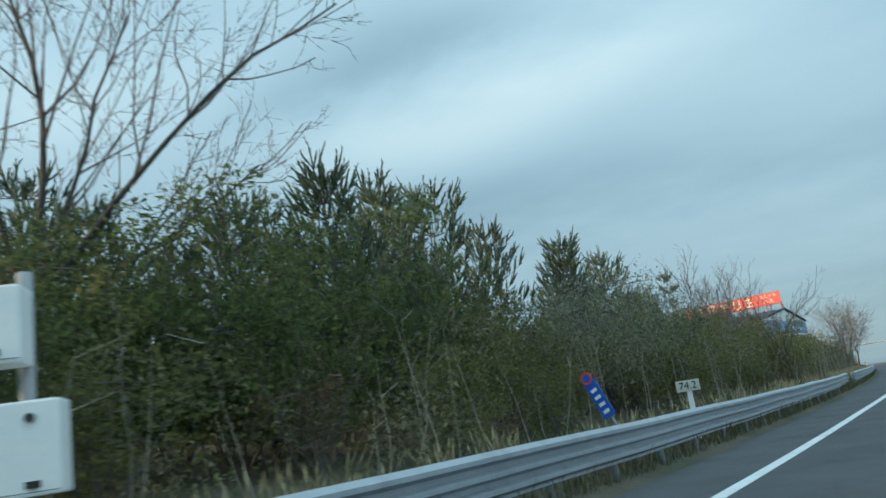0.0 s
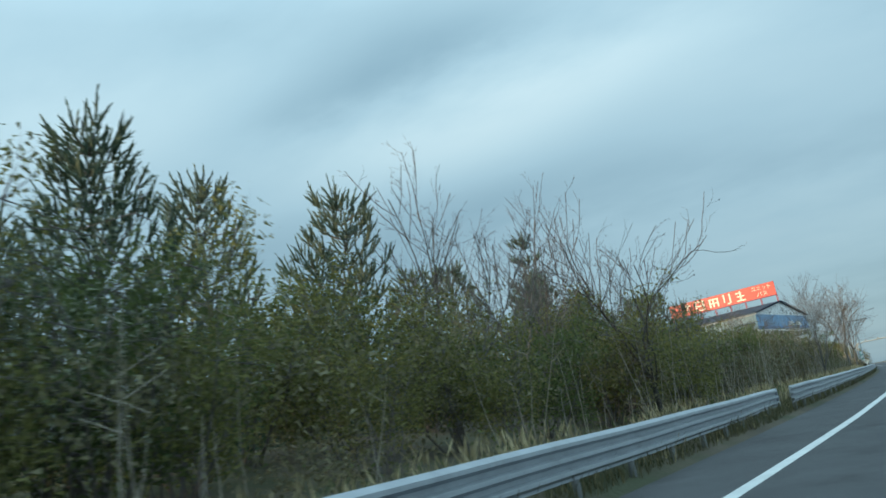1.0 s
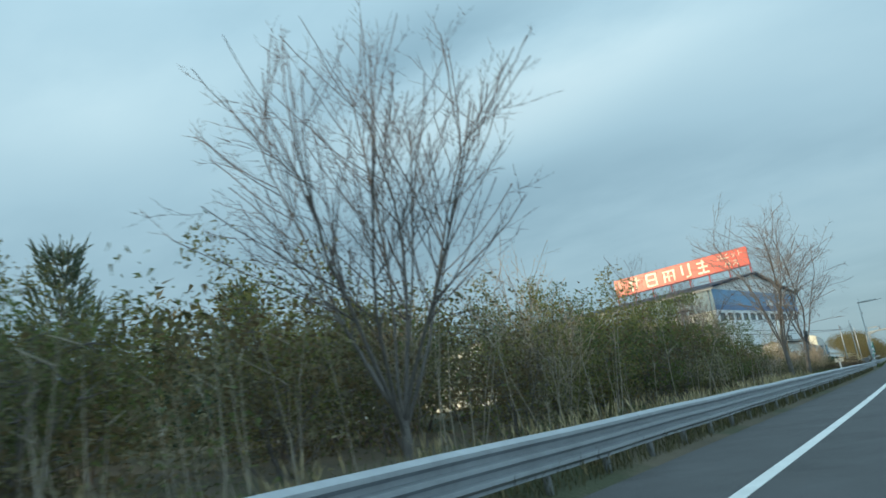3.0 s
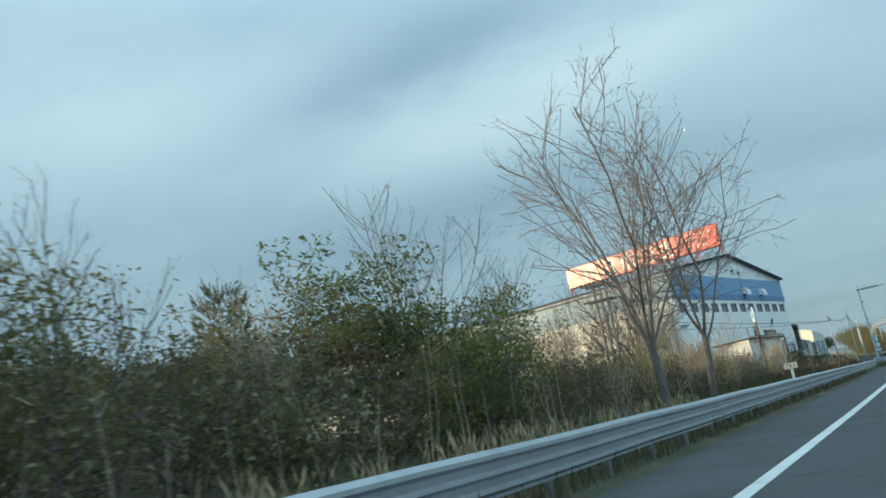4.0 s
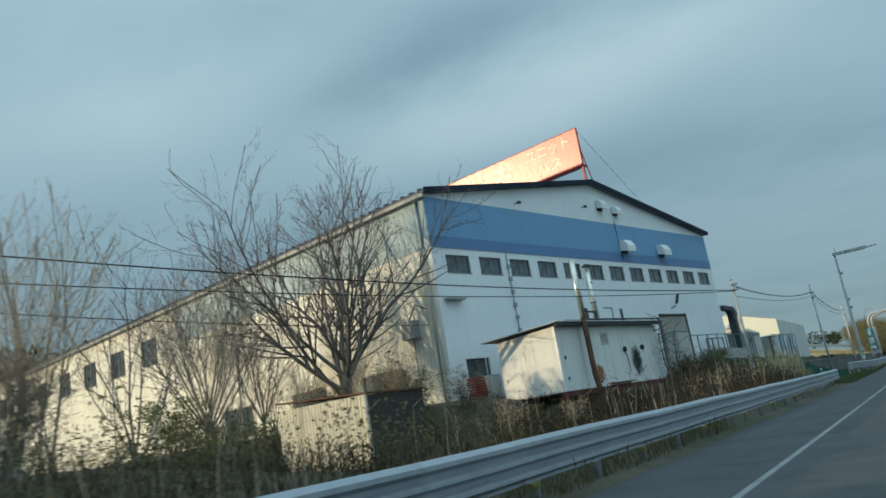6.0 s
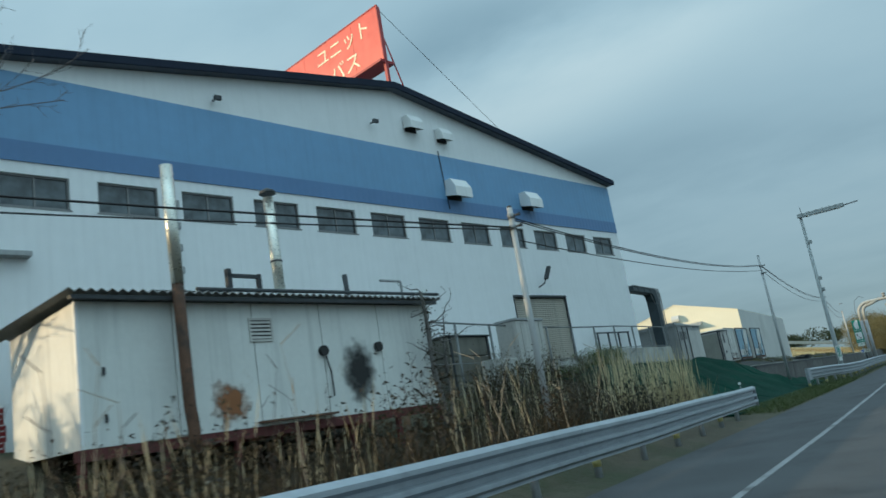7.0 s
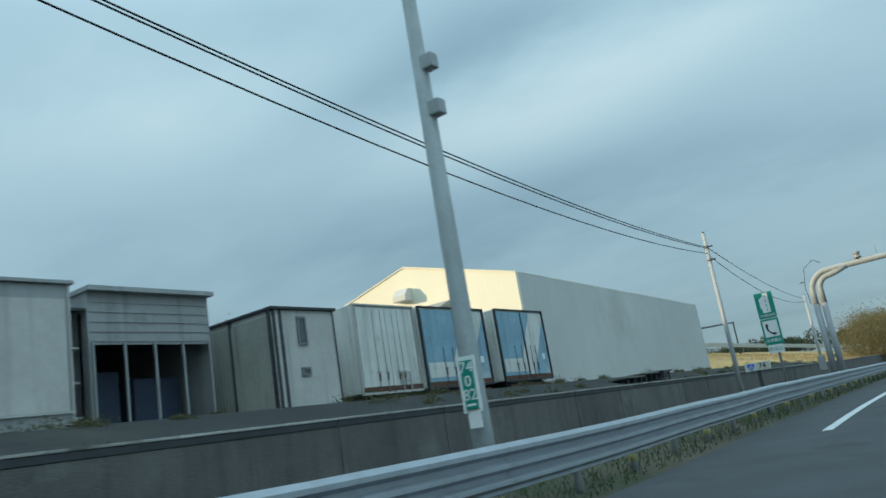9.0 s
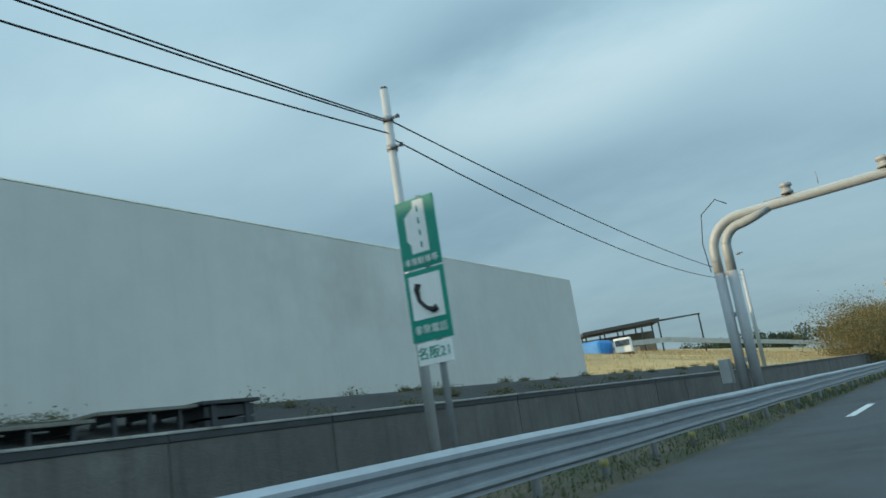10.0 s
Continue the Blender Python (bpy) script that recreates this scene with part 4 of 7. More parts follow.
def yard_fence():
    """Pipe-rail fence on a low concrete base, in front of the yard."""
    root = thing("yard_fence", pose(road_x(171) - 13.4, 171, 2.15), "grey pipe fence on a low concrete base wall", "fence")
    back = root.matrix_world.inverted()
    def at(y, z):
        return back @ Vector((max(road_x(y) - 13.4 - 0.012 * (y - 171), -12.1), y, z))
    def rise(y):
        return smooth01(184, 191, y)
    ys = [172.6 + k * 2.42 for k in range(11)]
    for y in ys:
        part("post", tube([at(y, 0.5), at(y, 4.45 + 0.13 * rise(y))], 0.045, 8), M_FENCE, root)
    for a, b in zip(ys, ys[1:]):
        part("rail", tube([at(a, 4.42 + 0.13 * rise(a)), at(b, 4.42 + 0.13 * rise(b))], 0.035, 6), M_FENCE, root)
        part("rail", tube([at(a, 3.05 + 0.45 * rise(a)), at(b, 3.05 + 0.45 * rise(b))], 0.022, 6), M_FENCE, root)
        if a > 177:
            p, q = at(a, 0), at(b, 0)
            bm = prism([(-0.1, 1.7), (0.1, 1.7), (0.1, 2.95 + 0.45 * rise(b)), (-0.1, 2.95 + 0.45 * rise(b))], 0.01, (q - p).length - 0.01, "x")
            bmesh.ops.transform(bm, matrix=Matrix.Translation(p + Vector((0.1, 0, 0))) @ Matrix.Rotation(math.atan2(q.y - p.y, q.x - p.x), 4, "Z"), verts=bm.verts)
            part("base_block", bm, M_BASEC, root, "low pale concrete base")


def crate(x, y, z, lx, ly, h, material, label, turn=0, boards=3, name="timber_crate"):
    root = thing(name, pose(x, y, z, 0, 0, turn), label, "crate")
    for k in range(boards):
        a, b = h * k / boards + 0.02, h * (k + 1) / boards - 0.02
        part("board", box(0, lx, 0, 0.05, a, b, bevel=0.006), material, root)
        part("board", box(0, lx, ly - 0.05, ly, a, b, bevel=0.006), material, root)
        part("board", box(0, 0.05, 0.055, ly - 0.055, a, b), material, root)
        part("board", box(lx - 0.05, lx, 0.055, ly - 0.055, a, b), material, root)
    for a in (0.1, lx - 0.2):
        part("batten", box(a, a + 0.1, -0.04, -0.002, 0, h), M_DARK, root)
    part("top", box(-0.08, lx + 0.08, -0.08, ly + 0.08, h, h + 0.06, bevel=0.01), M_DARK, root)


yard_fence()
GY = 2.1
M_CRATE = mat("red_plastic", (0.24, 0.02, 0.024), 0.5, var=0.2, scale=3)


def plastic_crate(x, y, z):
    root = thing("plastic_crate", pose(x, y, z, 0, 0, 84), "red slatted plastic crate stacked by the factory corner", "crate", "stacked red crates")
    for k in range(3):
        a = 0.02 + k * 0.125
        part("slat", boxes((0, 0.74, 0, 0.03, a, a + 0.09), (0, 0.74, 0.47, 0.5, a, a + 0.09), (0, 0.03, 0.03, 0.47, a, a + 0.09), (0.71, 0.74, 0.03, 0.47, a, a + 0.09)), M_CRATE, root)
    for cx in (-0.01, 0.35, 0.71):
        part("upright", box(cx, cx + 0.04, -0.012, -0.001, 0, 0.38), M_CRATE, root)
    part("base", box(0.03, 0.71, 0.03, 0.47, 0, 0.03), M_CRATE, root)


for row in range(3):
    plastic_crate(-15.72 + 0.02 * (row % 2), 161.4 + 0.03 * (row % 2), 2.0 + 0.385 * row)
p = thing("meter_cabinet", pose(-15.75, 162.75, 2.0, 0, 0, 84), "pale metal cabinet beside the red crates", "cabinet")
part("body", box(0, 0.85, 0, 0.6, 0, 1.2, bevel=0.02), M_GREYWALL, p)
part("door", box(0.04, 0.81, -0.02, -0.002, 0.06, 1.14, bevel=0.005), M_WHITE, p)
part("handle", box(0.7, 0.73, -0.05, -0.021, 0.6, 0.72), M_DARK, p)

def storage_tank():
    root = thing("storage_tank", pose(-13.6, 174.85, GY, 0, 0, 89), "dark brown ribbed steel tank with a vent stack", "tank")
    part("body", box(0, 1.25, 0, 0.95, 0, 2.18, bevel=0.08), M_TANK, root)
    for k in range(5):
        part("rib", box(0.10 + k * 0.25, 0.16 + k * 0.25, -0.035, 0.002, 0.1, 2.08, bevel=0.01), M_TANK, root)
    part("lid", box(0.1, 1.15, 0.08, 0.87, 2.182, 2.26, bevel=0.03), M_DARK, root)
    part("stack_collar", tube([(0.6, 0.5, 2.2), (0.6, 0.5, 2.38), (0.6, 0.5, 2.46), (0.6, 0.5, 2.5)], [0.26, 0.2, 0.2, 0.1], 12), M_DARK, root)
    part("vent_stack", tube([(0.6, 0.5, 2.4), (0.6, 0.5, 3.2)], 0.06, 8), M_DARK, root)
    part("vent_pipe", tube([(0.6, 0.5, 3.2), (0.6, 0.5, 4.3), (0.57, 0.5, 4.36), (-0.55, 0.5, 4.33)], 0.045, 8), M_GREYSH, root, "pale grey vent pipe with an elbow")
    for x, z in ((0.1, 2.75), (0.22, 2.5), (0.3, 2.95)):
        part("breather", tube([(x, 0.35, 2.2), (x, 0.35, z), (x - 0.12, 0.3, z + 0.03)], 0.03, 6), M_DARK, root)


storage_tank()
crate(-13.6, 177.1, GY, 2.85, 0.9, 2.22, M_WOODB, "weathered grey-green timber vat with dark bands and lid", 89, 3)
p = thing("storage_box", pose(-11.5, 178.7, 1.9, 0, 0, 89), "pale grey steel storage box behind the fence", "box")
part("body", box(0, 2.05, 0, 0.9, 0.0, 2.62, bevel=0.02), M_GREYWALL, p)
part("lid", box(-0.04, 2.09, -0.05, 0.94, 2.624, 2.72, bevel=0.015), M_GREYSH, p)
for k in range(3):
    part("stiffener", box(0.3 + k * 0.7, 0.36 + k * 0.7, -0.03, 0.002, 0.05, 2.55), M_GREYWALL, p)
p = thing("concrete_block", pose(-10.6, 163.0, -0.1, 0, 0, 84), "pale concrete block under the flue of the shed", "block")
part("block", box(0, 1.0, 0, 0.4, 0, 0.95, bevel=0.03), M_CONC_L, p)
p = thing("concrete_block", pose(-11.2, 176.1, 2.0, 0, 0, 88), "pale concrete block on the bank below the fence", "block")
part("block", box(0, 1.6, 0, 0.5, 0, 1.08, bevel=0.03), M_CONC_L, p)


def frame_rack(x, y):
    root = thing("pipe_rack", pose(x, y, GY, 0, 0, 84), "dark steel pipe rack by the factory wall", "rack")
    for k in range(4):
        part("upright", boxes((k * 1.05, k * 1.05 + 0.07, 0, 0.07, 0, 2.15)), M_DARK, root)
    part("top_bar", boxes((0, 3.3, 0, 0.07, 2.152, 2.22)), M_DARK, root)


frame_rack(-12.6, 188.6)


def duct():
    """Dark cable duct from the factory's far corner, down to the yard with a ladder on it."""
    root = thing("cable_duct", pose(-12.4, 193.6, 0), "dark steel overhead duct with a bent corner and a ladder", "duct")
    d = Vector((-0.35, 5.1, 0)).normalized()
    turn = Matrix.Rotation(math.atan2(-d.x, d.y), 4, "Z")

    def piece(name, outline, x0, x1, material, label=""):
        bm = prism(outline, x0, x1, "x")
        bmesh.ops.transform(bm, matrix=turn, verts=bm.verts)
        part(name, bm, material, root, label)
    piece("trunking", [(-0.1, 6.54), (3.45, 6.58), (3.72, 6.44), (3.86, 6.15), (3.82, 2.0), (4.72, 2.0), (4.82, 6.32), (4.62, 6.68), (4.2, 6.88), (-0.1, 6.80)], -0.27, 0.27, M_DUCT)
    piece("lid_strip", [(-0.1, 6.804), (4.2, 6.884), (4.2, 6.92), (-0.1, 6.84)], -0.31, 0.31, M_GREYSH, "pale folded lid edge")
    for a in (0.7, 1.9, 3.1):
        piece("flange", [(a, 6.55 + 0.012 * a), (a + 0.05, 6.55 + 0.012 * a), (a + 0.05, 6.79 + 0.018 * a), (a, 6.79 + 0.018 * a)], 0.272, 0.295, M_DARK)
    for a in (3.98, 4.50):
        part("ladder_rail", tube([d * a + Vector((0.42, 0, 2.0)), d * a + Vector((0.42, 0, 6.55)), d * (a - 0.1) + Vector((0.40, 0, 6.9))], 0.028, 6), M_GREYSH, root, "pale galvanised rail")
    for k in range(13):
        part("rung", tube([d * 3.98 + Vector((0.42, 0, 2.25 + k * 0.34)), d * 4.50 + Vector((0.42, 0, 2.25 + k * 0.34))], 0.018, 5), M_GREYSH, root)
    for z in (2.6, 4.3, 6.0):
        for a in (3.98, 4.50):
            part("standoff", tube([d * a + Vector((0.255, 0, z)), d * a + Vector((0.42, 0, z))], 0.014, 5), M_GREYSH, root)
    part("corner_pipe", tube([d * 4.98 + Vector((0.2, 0, 2.0)), d * 4.98 + Vector((0.2, 0, 6.9))], 0.035, 6), M_GALV_D, root)
    part("top_rail", tube([d * 3.9 + Vector((0.2, 0, 6.95)), d * 5.0 + Vector((0.2, 0, 6.96))], 0.035, 6), M_GALV_D, root)
    part("corner_brace", tube([d * 4.3 + Vector((0.31, 0, 6.88)), d * 4.75 + Vector((0.31, 0, 6.6)), d * 4.9 + Vector((0.31, 0, 6.15))], 0.03, 6), M_GALV_D, root)
    part("stay", tube([d * 3.3 + Vector((0.2, 0, 6.6)), d * 3.86 + Vector((0.2, 0, 6.0))], 0.03, 6), M_GALV_D, root)


def canopy():
    root = thing("carport", pose(-16.2, 198.2, GY), "open carport with a thin grey roof on white posts", "carport")
    part("roof", prism([(-5.5, 3.75), (0.1, 3.95), (0.1, 4.08), (-5.5, 3.88)], -6, 0.3, "x"), M_GREYSH, root)
    for x, y in ((0, -0.1), (0, -5.0), (-5.5, -0.1), (-5.5, -5.0)):
        part("post", boxes((x - 0.07, x + 0.07, y - 0.07, y + 0.07, 0, 3.78)), M_WHITE, root)
    part("brace", tube([(0, -0.1, 2.9), (0, -1.1, 3.85)], 0.04, 6), M_WHITE, root)


duct()
canopy()


# ---- parked bodies, prefab huts and the white warehouse ----
def van_body(y0, y1, material, label, stripe=None, trim=None):
    """A lorry's box body parked with its rear doors to the road."""
    w = y1 - y0
    root = thing("lorry_body", Matrix.Translation((-12.75 + 0.045 * (y0 - 212), y0, 2.02)) @ Matrix.Rotation(radians(90), 4, "Z") , label, "lorry body", "lorry bodies in a row")
    part("box", box(0, w, 0.08, 6.5, 0.35, 2.72, bevel=0.03), M_BOXW, root)
    part("rim", boxes((0, 0.035, 0.0, 0.08, 0.3, 2.74), (w - 0.035, w, 0.0, 0.08, 0.3, 2.74), (0.035, w - 0.035, 0, 0.08, 2.70, 2.74), (0.035, w - 0.035, 0, 0.08, 0.3, 0.36)), trim or M_DARK, root, "door surround")
    for k in range(2):
        a = 0.1 + k * (w - 0.2) / 2
        d = part("rear_door", box(a + 0.012, a + (w - 0.2) / 2 - 0.012, 0.02, 0.075, 0.44, 2.64, bevel=0.008), material, root)
        for x in (0.22, 0.42) if k else (0.52, 0.80):
            lx = a + x * (w - 0.2) / 2
            part("lock_rod", tube([(lx, -0.005, 0.4), (lx, -0.005, 2.6 if stripe is None else 1.5)], 0.009, 6), M_DARK if stripe else M_GREYSH, d)
            part("rod_handle", box(lx - 0.09, lx + 0.09, -0.03, -0.012, 0.87, 0.89), M_DARK if stripe else M_GREYSH, d)
            part("handle_bracket", box(lx - 0.018, lx + 0.018, -0.03, -0.008, 0.66, 0.865), M_DARK if stripe else M_RUST, d)
        if stripe:
            u = w / 3.43
            if k == 0:
                part("pale_stripe", box(a + 0.03, a + (w - 0.2) / 2 - 0.03, 0.012, 0.0185, 0.62, 1.06), stripe, d)
                part("pale_flash", prism([(1.40 * u, 1.063), (1.68 * u, 1.063), (1.68 * u, 1.52)], 0.012, 0.0185, "y"), stripe, d)
            else:
                part("pale_flash", prism([(1.75 * u, 1.63), (2.36 * u, 2.62), (3.29 * u, 2.62), (3.29 * u, 2.42), (2.15 * u, 0.52), (1.75 * u, 0.52)], 0.012, 0.0185, "y"), stripe, d)
                part("placard", box(2.86 * u, 3.06 * u, 0.008, 0.0185, 1.0, 1.2), M_WHITE, d, "small white placard")
    if stripe:
        part("centre_seal", tube([(w / 2, 0.0, 0.42), (w / 2 + 0.01, -0.004, 1.5), (w / 2, 0.0, 2.66)], [0.022, 0.03, 0.012], 6), M_DARK, root)
    else:
        part("step_frame", boxes((w - 0.95, w - 0.92, -0.05, -0.02, 0.35, 0.85), (w - 0.62, w - 0.59, -0.05, -0.02, 0.35, 0.85), (w - 0.92, w - 0.62, -0.05, -0.02, 0.82, 0.85), (w - 0.92, w - 0.62, -0.05, -0.02, 0.6, 0.62)), M_GREYSH, root, "dull step frame")
    part("dirt_band", box(0.04, w - 0.04, -0.004, 0.012, 0.365, 0.50), M_RUST, root, "rust and dirt along the sill")
    part("chassis", boxes((0.5, 0.62, 0.2, 6.4, 0.12, 0.345), (w - 0.62, w - 0.5, 0.2, 6.4, 0.12, 0.345), (0.3, w - 0.3, 0.25, 0.35, 0.0, 0.3)), M_DARK, root)
    part("bumper", box(0.25, w - 0.25, 0.0, 0.07, 0.08, 0.2), M_RUST, root)
    for x in (0.4, w - 0.4):
        wheel = new("wheel")
        wheel.parent = root
        wheel.matrix_local = pose(x, 1.6, 0.28)
        part("tyre", tube([(-0.16, 0, 0), (-0.13, 0, 0), (0.13, 0, 0), (0.16, 0, 0)], [0.29, 0.34, 0.34, 0.29], 16), M_BLACK, wheel)
        part("rim", tube([(-0.17, 0, 0), (0.17, 0, 0)], 0.17, 12), M_GREYSH, wheel)


van_body(211.95, 214.52, M_BOXW, "white lorry box body with rust-streaked rear doors", None, M_GREYWALL)
van_body(214.62, 218.05, M_BOXB, "faded blue and white lorry box body", M_BOXW)
van_body(218.5, 221.72, M_BOXB, "faded blue lorry box body beside the warehouse", M_BOXW)


def prefab(x, y, w, d, h, material, label, dark=False, windows=(), name="prefab_hut"):
    root = thing(name, pose(x, y, 1.95, 0, 0, 89), label, "hut", "huts in the yard")
    part("body", box(0, w, 0, d, 0.1, h, bevel=0.02), material, root)
    part("roof", box(-0.06, w + 0.06, -0.08, d + 0.06, h + 0.002, h + 0.07, bevel=0.01), M_DARK if dark else M_GREYSH, root, "thin flat roof edge")
    part("plinth", box(0.05, w - 0.05, 0.05, d - 0.05, -0.15, 0.095), M_DARK, root)
    for a in (0.05, 0.24, w) if dark else np.arange(0, w + 0.01, w / 3):
        part("rib", box(max(a - 0.04, 0), min(a + 0.04, w), -0.025, -0.002, 0.1, h), M_DARK if dark else M_GREYWALL, root)
    for a, b, z0, z1 in windows:
        win = new("window")
        win.parent = root
        part("window_frame", boxes((a, b, -0.04, -0.002, z0, z0 + 0.05), (a, b, -0.04, -0.002, z1 - 0.05, z1), (a, a + 0.05, -0.04, -0.002, z0 + 0.05, z1 - 0.05), (b - 0.05, b, -0.04, -0.002, z0 + 0.05, z1 - 0.05)), M_FRAME, win)
        part("pane", box(a + 0.05, b - 0.05, -0.02, -0.012, z0 + 0.05, z1 - 0.05), M_GLASS, win)
    if dark:
        part("side_panel", box(-0.028, -0.002, 0.13, 1.40, 0.14, h - 0.12, bevel=0.006), M_OLIVEP, root, "dull olive-grey side panel")
        part("side_panel", box(-0.028, -0.002, 1.52, 2.82, 0.14, h - 0.12, bevel=0.006), M_OLIVEP, root)
        for k in range(22):
            a = 0.17 + k * 0.122
            part("batten", box(-0.045, -0.029, a, a + 0.045, 0.16, h - 0.14), M_OLIVEP, root)
        for a in (0.02, 1.415, 2.85):
            part("end_post", box(-0.05, -0.003, a, a + 0.09, 0.1, h), M_DARK, root)
        part("end_door", box(-0.04, -0.003, 2.96, 4.1, 0.12, h - 0.12), M_WOODB, root, "dull brown end door")
    return root


prefab(-12.35, 208.75, 1.95, 4.2, 2.45, M_GREYWALL, "pale prefab hut with a narrow window and dull panelled side", dark=True, windows=((0.72, 1.0, 1.62, 2.3), (0.72, 1.0, 0.9, 1.1)))


def open_store():
    root = thing("open_store", pose(-13.6, 205.15, 2.0, 0, 0, 90), "open-fronted store of grey sheet, its dark inside filled in navy", "shed")
    L, D, H = 2.8, 4.4, 2.93
    part("upper_sheet", box(0, L, 0, 0.05, 1.86, H), M_SHEETG, root)
    part("roof", box(-0.1, L + 0.1, -0.2, D, H + 0.003, H + 0.1), M_GREYSH, root)
    # navy back, to keep the inside of the store dark
    part("back", box(0, L, D - 0.05, D, 0, H), M_NAVY, root)
    part("side", box(-0.05, -0.002, 0, D, 0, H), M_GREYSH, root)
    part("side", box(L + 0.002, L + 0.05, 0, D, 0, H), M_GREYSH, root)
    for k in range(5):
        part("post", boxes((k * (L - 0.04) / 4, k * (L - 0.04) / 4 + 0.04, -0.06, -0.003, 0, 1.9)), M_GREYSH, root)
    for k in range(5):
        part("siding_lap", box(0.01, L - 0.01, -0.02, -0.002, 1.92 + k * 0.2, 1.94 + k * 0.2), M_GREYSH, root)
    for k in range(3):
        part("shelf", box(-1.05, -0.1, 0.2, 1.0, 0.45 + k * 0.68, 0.49 + k * 0.68), M_GREYWALL, root, "pale open shelf beside the store")
        for x in (-1.05, -0.58, -0.14):
            part("shelf_post", box(x, x + 0.04, 0.16, 0.196, 0, 2.5), M_GREYWALL, root)
    part("shelf_load", box(-0.95, -0.5, 0.3, 0.9, 0.495, 0.9, bevel=0.03), M_WHITE, root)
    part("side_awning", prism([(0.0, 2.55), (1.6, 2.75), (1.6, 2.8), (0.0, 2.6)], -1.1, -0.06, "x"), M_DARK, root)
    # added navy blocks that stand in for the dark inside
    part("stock", box(0.2, 1.3, 1.2, 3.0, 0, 1.5, bevel=0.05), M_NAVY, root)
    part("stock", box(1.5, 2.65, 1.0, 3.0, 0, 1.3, bevel=0.05), M_NAVY, root)
    # added navy sheet in place of the shade in the gap
    part("back_sheet", box(-1.3, -0.06, 2.4, 2.45, 0, 2.5), M_NAVY, root, "added sheet that darkens the gap behind the shelf")


open_store()
hut = prefab(-12.3, 199.6, 4.4, 4.0, 2.72, M_GREYSH, "weathered grey sheet-metal hut with a pale panel and dark posts", windows=((0.45, 0.82, 1.85, 2.4), (1.12, 1.5, 1.9, 2.4)))
part("pale_panel", box(1.98, 4.3, -0.045, -0.028, 0.5, 2.45), M_GREYWALL, hut, "pale weathered panel")
for a in (0.02, 0.95, 1.86):
    part("dark_post", box(a, a + 0.07, -0.06, -0.028, 0.1, 2.66), M_DARK, hut)
part("upper_roof", prism([(-0.02, 2.82), (-0.02, 2.96), (2.4, 2.86), (2.4, 2.80)], 0.02, 3.9, "y"), M_GREYSH, hut, "raised thin roof sheet")
part("sill_rail", box(0.03, 4.38, -0.075, -0.05, 0.46, 0.49), M_GREYWALL, hut)


def warehouse():
    a, b = Vector((-14.2, 223.45)), Vector((-16.0, 250.75))
    turn = math.atan2(b.y - a.y, b.x - a.x) - math.pi / 2
    root = thing("warehouse", Matrix.Translation((a.x, a.y, 0)) @ Matrix.Rotation(turn, 4, "Z"), "plain white metal-clad warehouse with a sunlit gable end", "warehouse")
    L, W, E, R, g = 27.4, 10.6, 6.82, 8.30, 1.85
    part("road_wall", box(-0.2, 0, 0.2, L, g - 0.3, E - 0.02), M_WARE_SHADE, root, "cream siding in a darker tone for its shaded side")
    part("plinth", box(0.003, 0.12, 0.1, L, g - 0.3, g + 0.22, bevel=0.01), M_CONC_L, root, "pale concrete plinth")
    part("far_wall", box(-W, -W + 0.2, 0.2, L, g - 0.3, E - 0.02), M_WARE_SHADE, root)
    gable = [(0, g - 0.3), (0, E), (-W / 2, R), (-W, E), (-W, g - 0.3)]
    part("end_wall", prism(gable, 0.0, 0.2, "y"), M_WARE_SUN, root, "end wall in a pale yellow sunlit tone")
    part("end_wall", prism([(x * 0.998 - 0.01, z) for x, z in gable], L, L + 0.2, "y"), M_WARE_SHADE, root)
    part("roof", prism([(-0.02, E + 0.004), (-W / 2, R + 0.004), (-W - 0.05, E + 0.004), (-W - 0.05, E + 0.05), (-W / 2, R + 0.05), (-0.02, E + 0.03)], -0.05, L + 0.25, "y"), M_WARE_SUN, root, "pale folded roof sheet")
    h = new("vent_hood")
    h.parent = root
    h.matrix_local = pose(-5.35, 0, 7.02) @ Matrix.Scale(0.66, 4)
    part("hood", prism([(0, -0.35), (-0.9, -0.35), (-0.9, 0.0), (-0.5, 0.45), (0, 0.45)], -0.5, 0.5, "x"), M_WARE_SHADE, h)
    part("door_canopy", prism([(0, 6.25), (-0.9, 6.0), (-0.9, 6.07), (0, 6.4)], -5.4, -3.2, "x"), M_GREYSH, root)


warehouse()


def plank_trestle(y0, length, z):
    root = thing("plank_trestle", pose(road_x(y0) - 9.75, y0, z, 0, 0, 91), "dark weathered planks on short trestles along the wall top", "trestle", "trestles on the wall top")
    for k in range(3):
        part("plank", box(0.02 * k, length - 0.03 * k, k * 0.24, k * 0.24 + 0.22, 0.0, 0.05, bevel=0.006), M_WOODB, root)
    for x in (0.25, length * 0.5, length - 0.3):
        for v in (0.06, 0.56):
            part("trestle_leg", box(x, x + 0.06, v, v + 0.06, -0.4, -0.002), M_DARK, root)
        part("cross_bar", box(x + 0.005, x + 0.055, 0.122, 0.558, -0.09, -0.004), M_DARK, root)


plank_trestle(222.0, 1.75, 1.86)
plank_trestle(223.8, 1.6, 1.95)
crate(road_x(225.5) - 9.7, 225.5, 1.55, 0.95, 0.7, 0.42, M_DARK, "small dark wooden crate on the wall top", 91, 2)

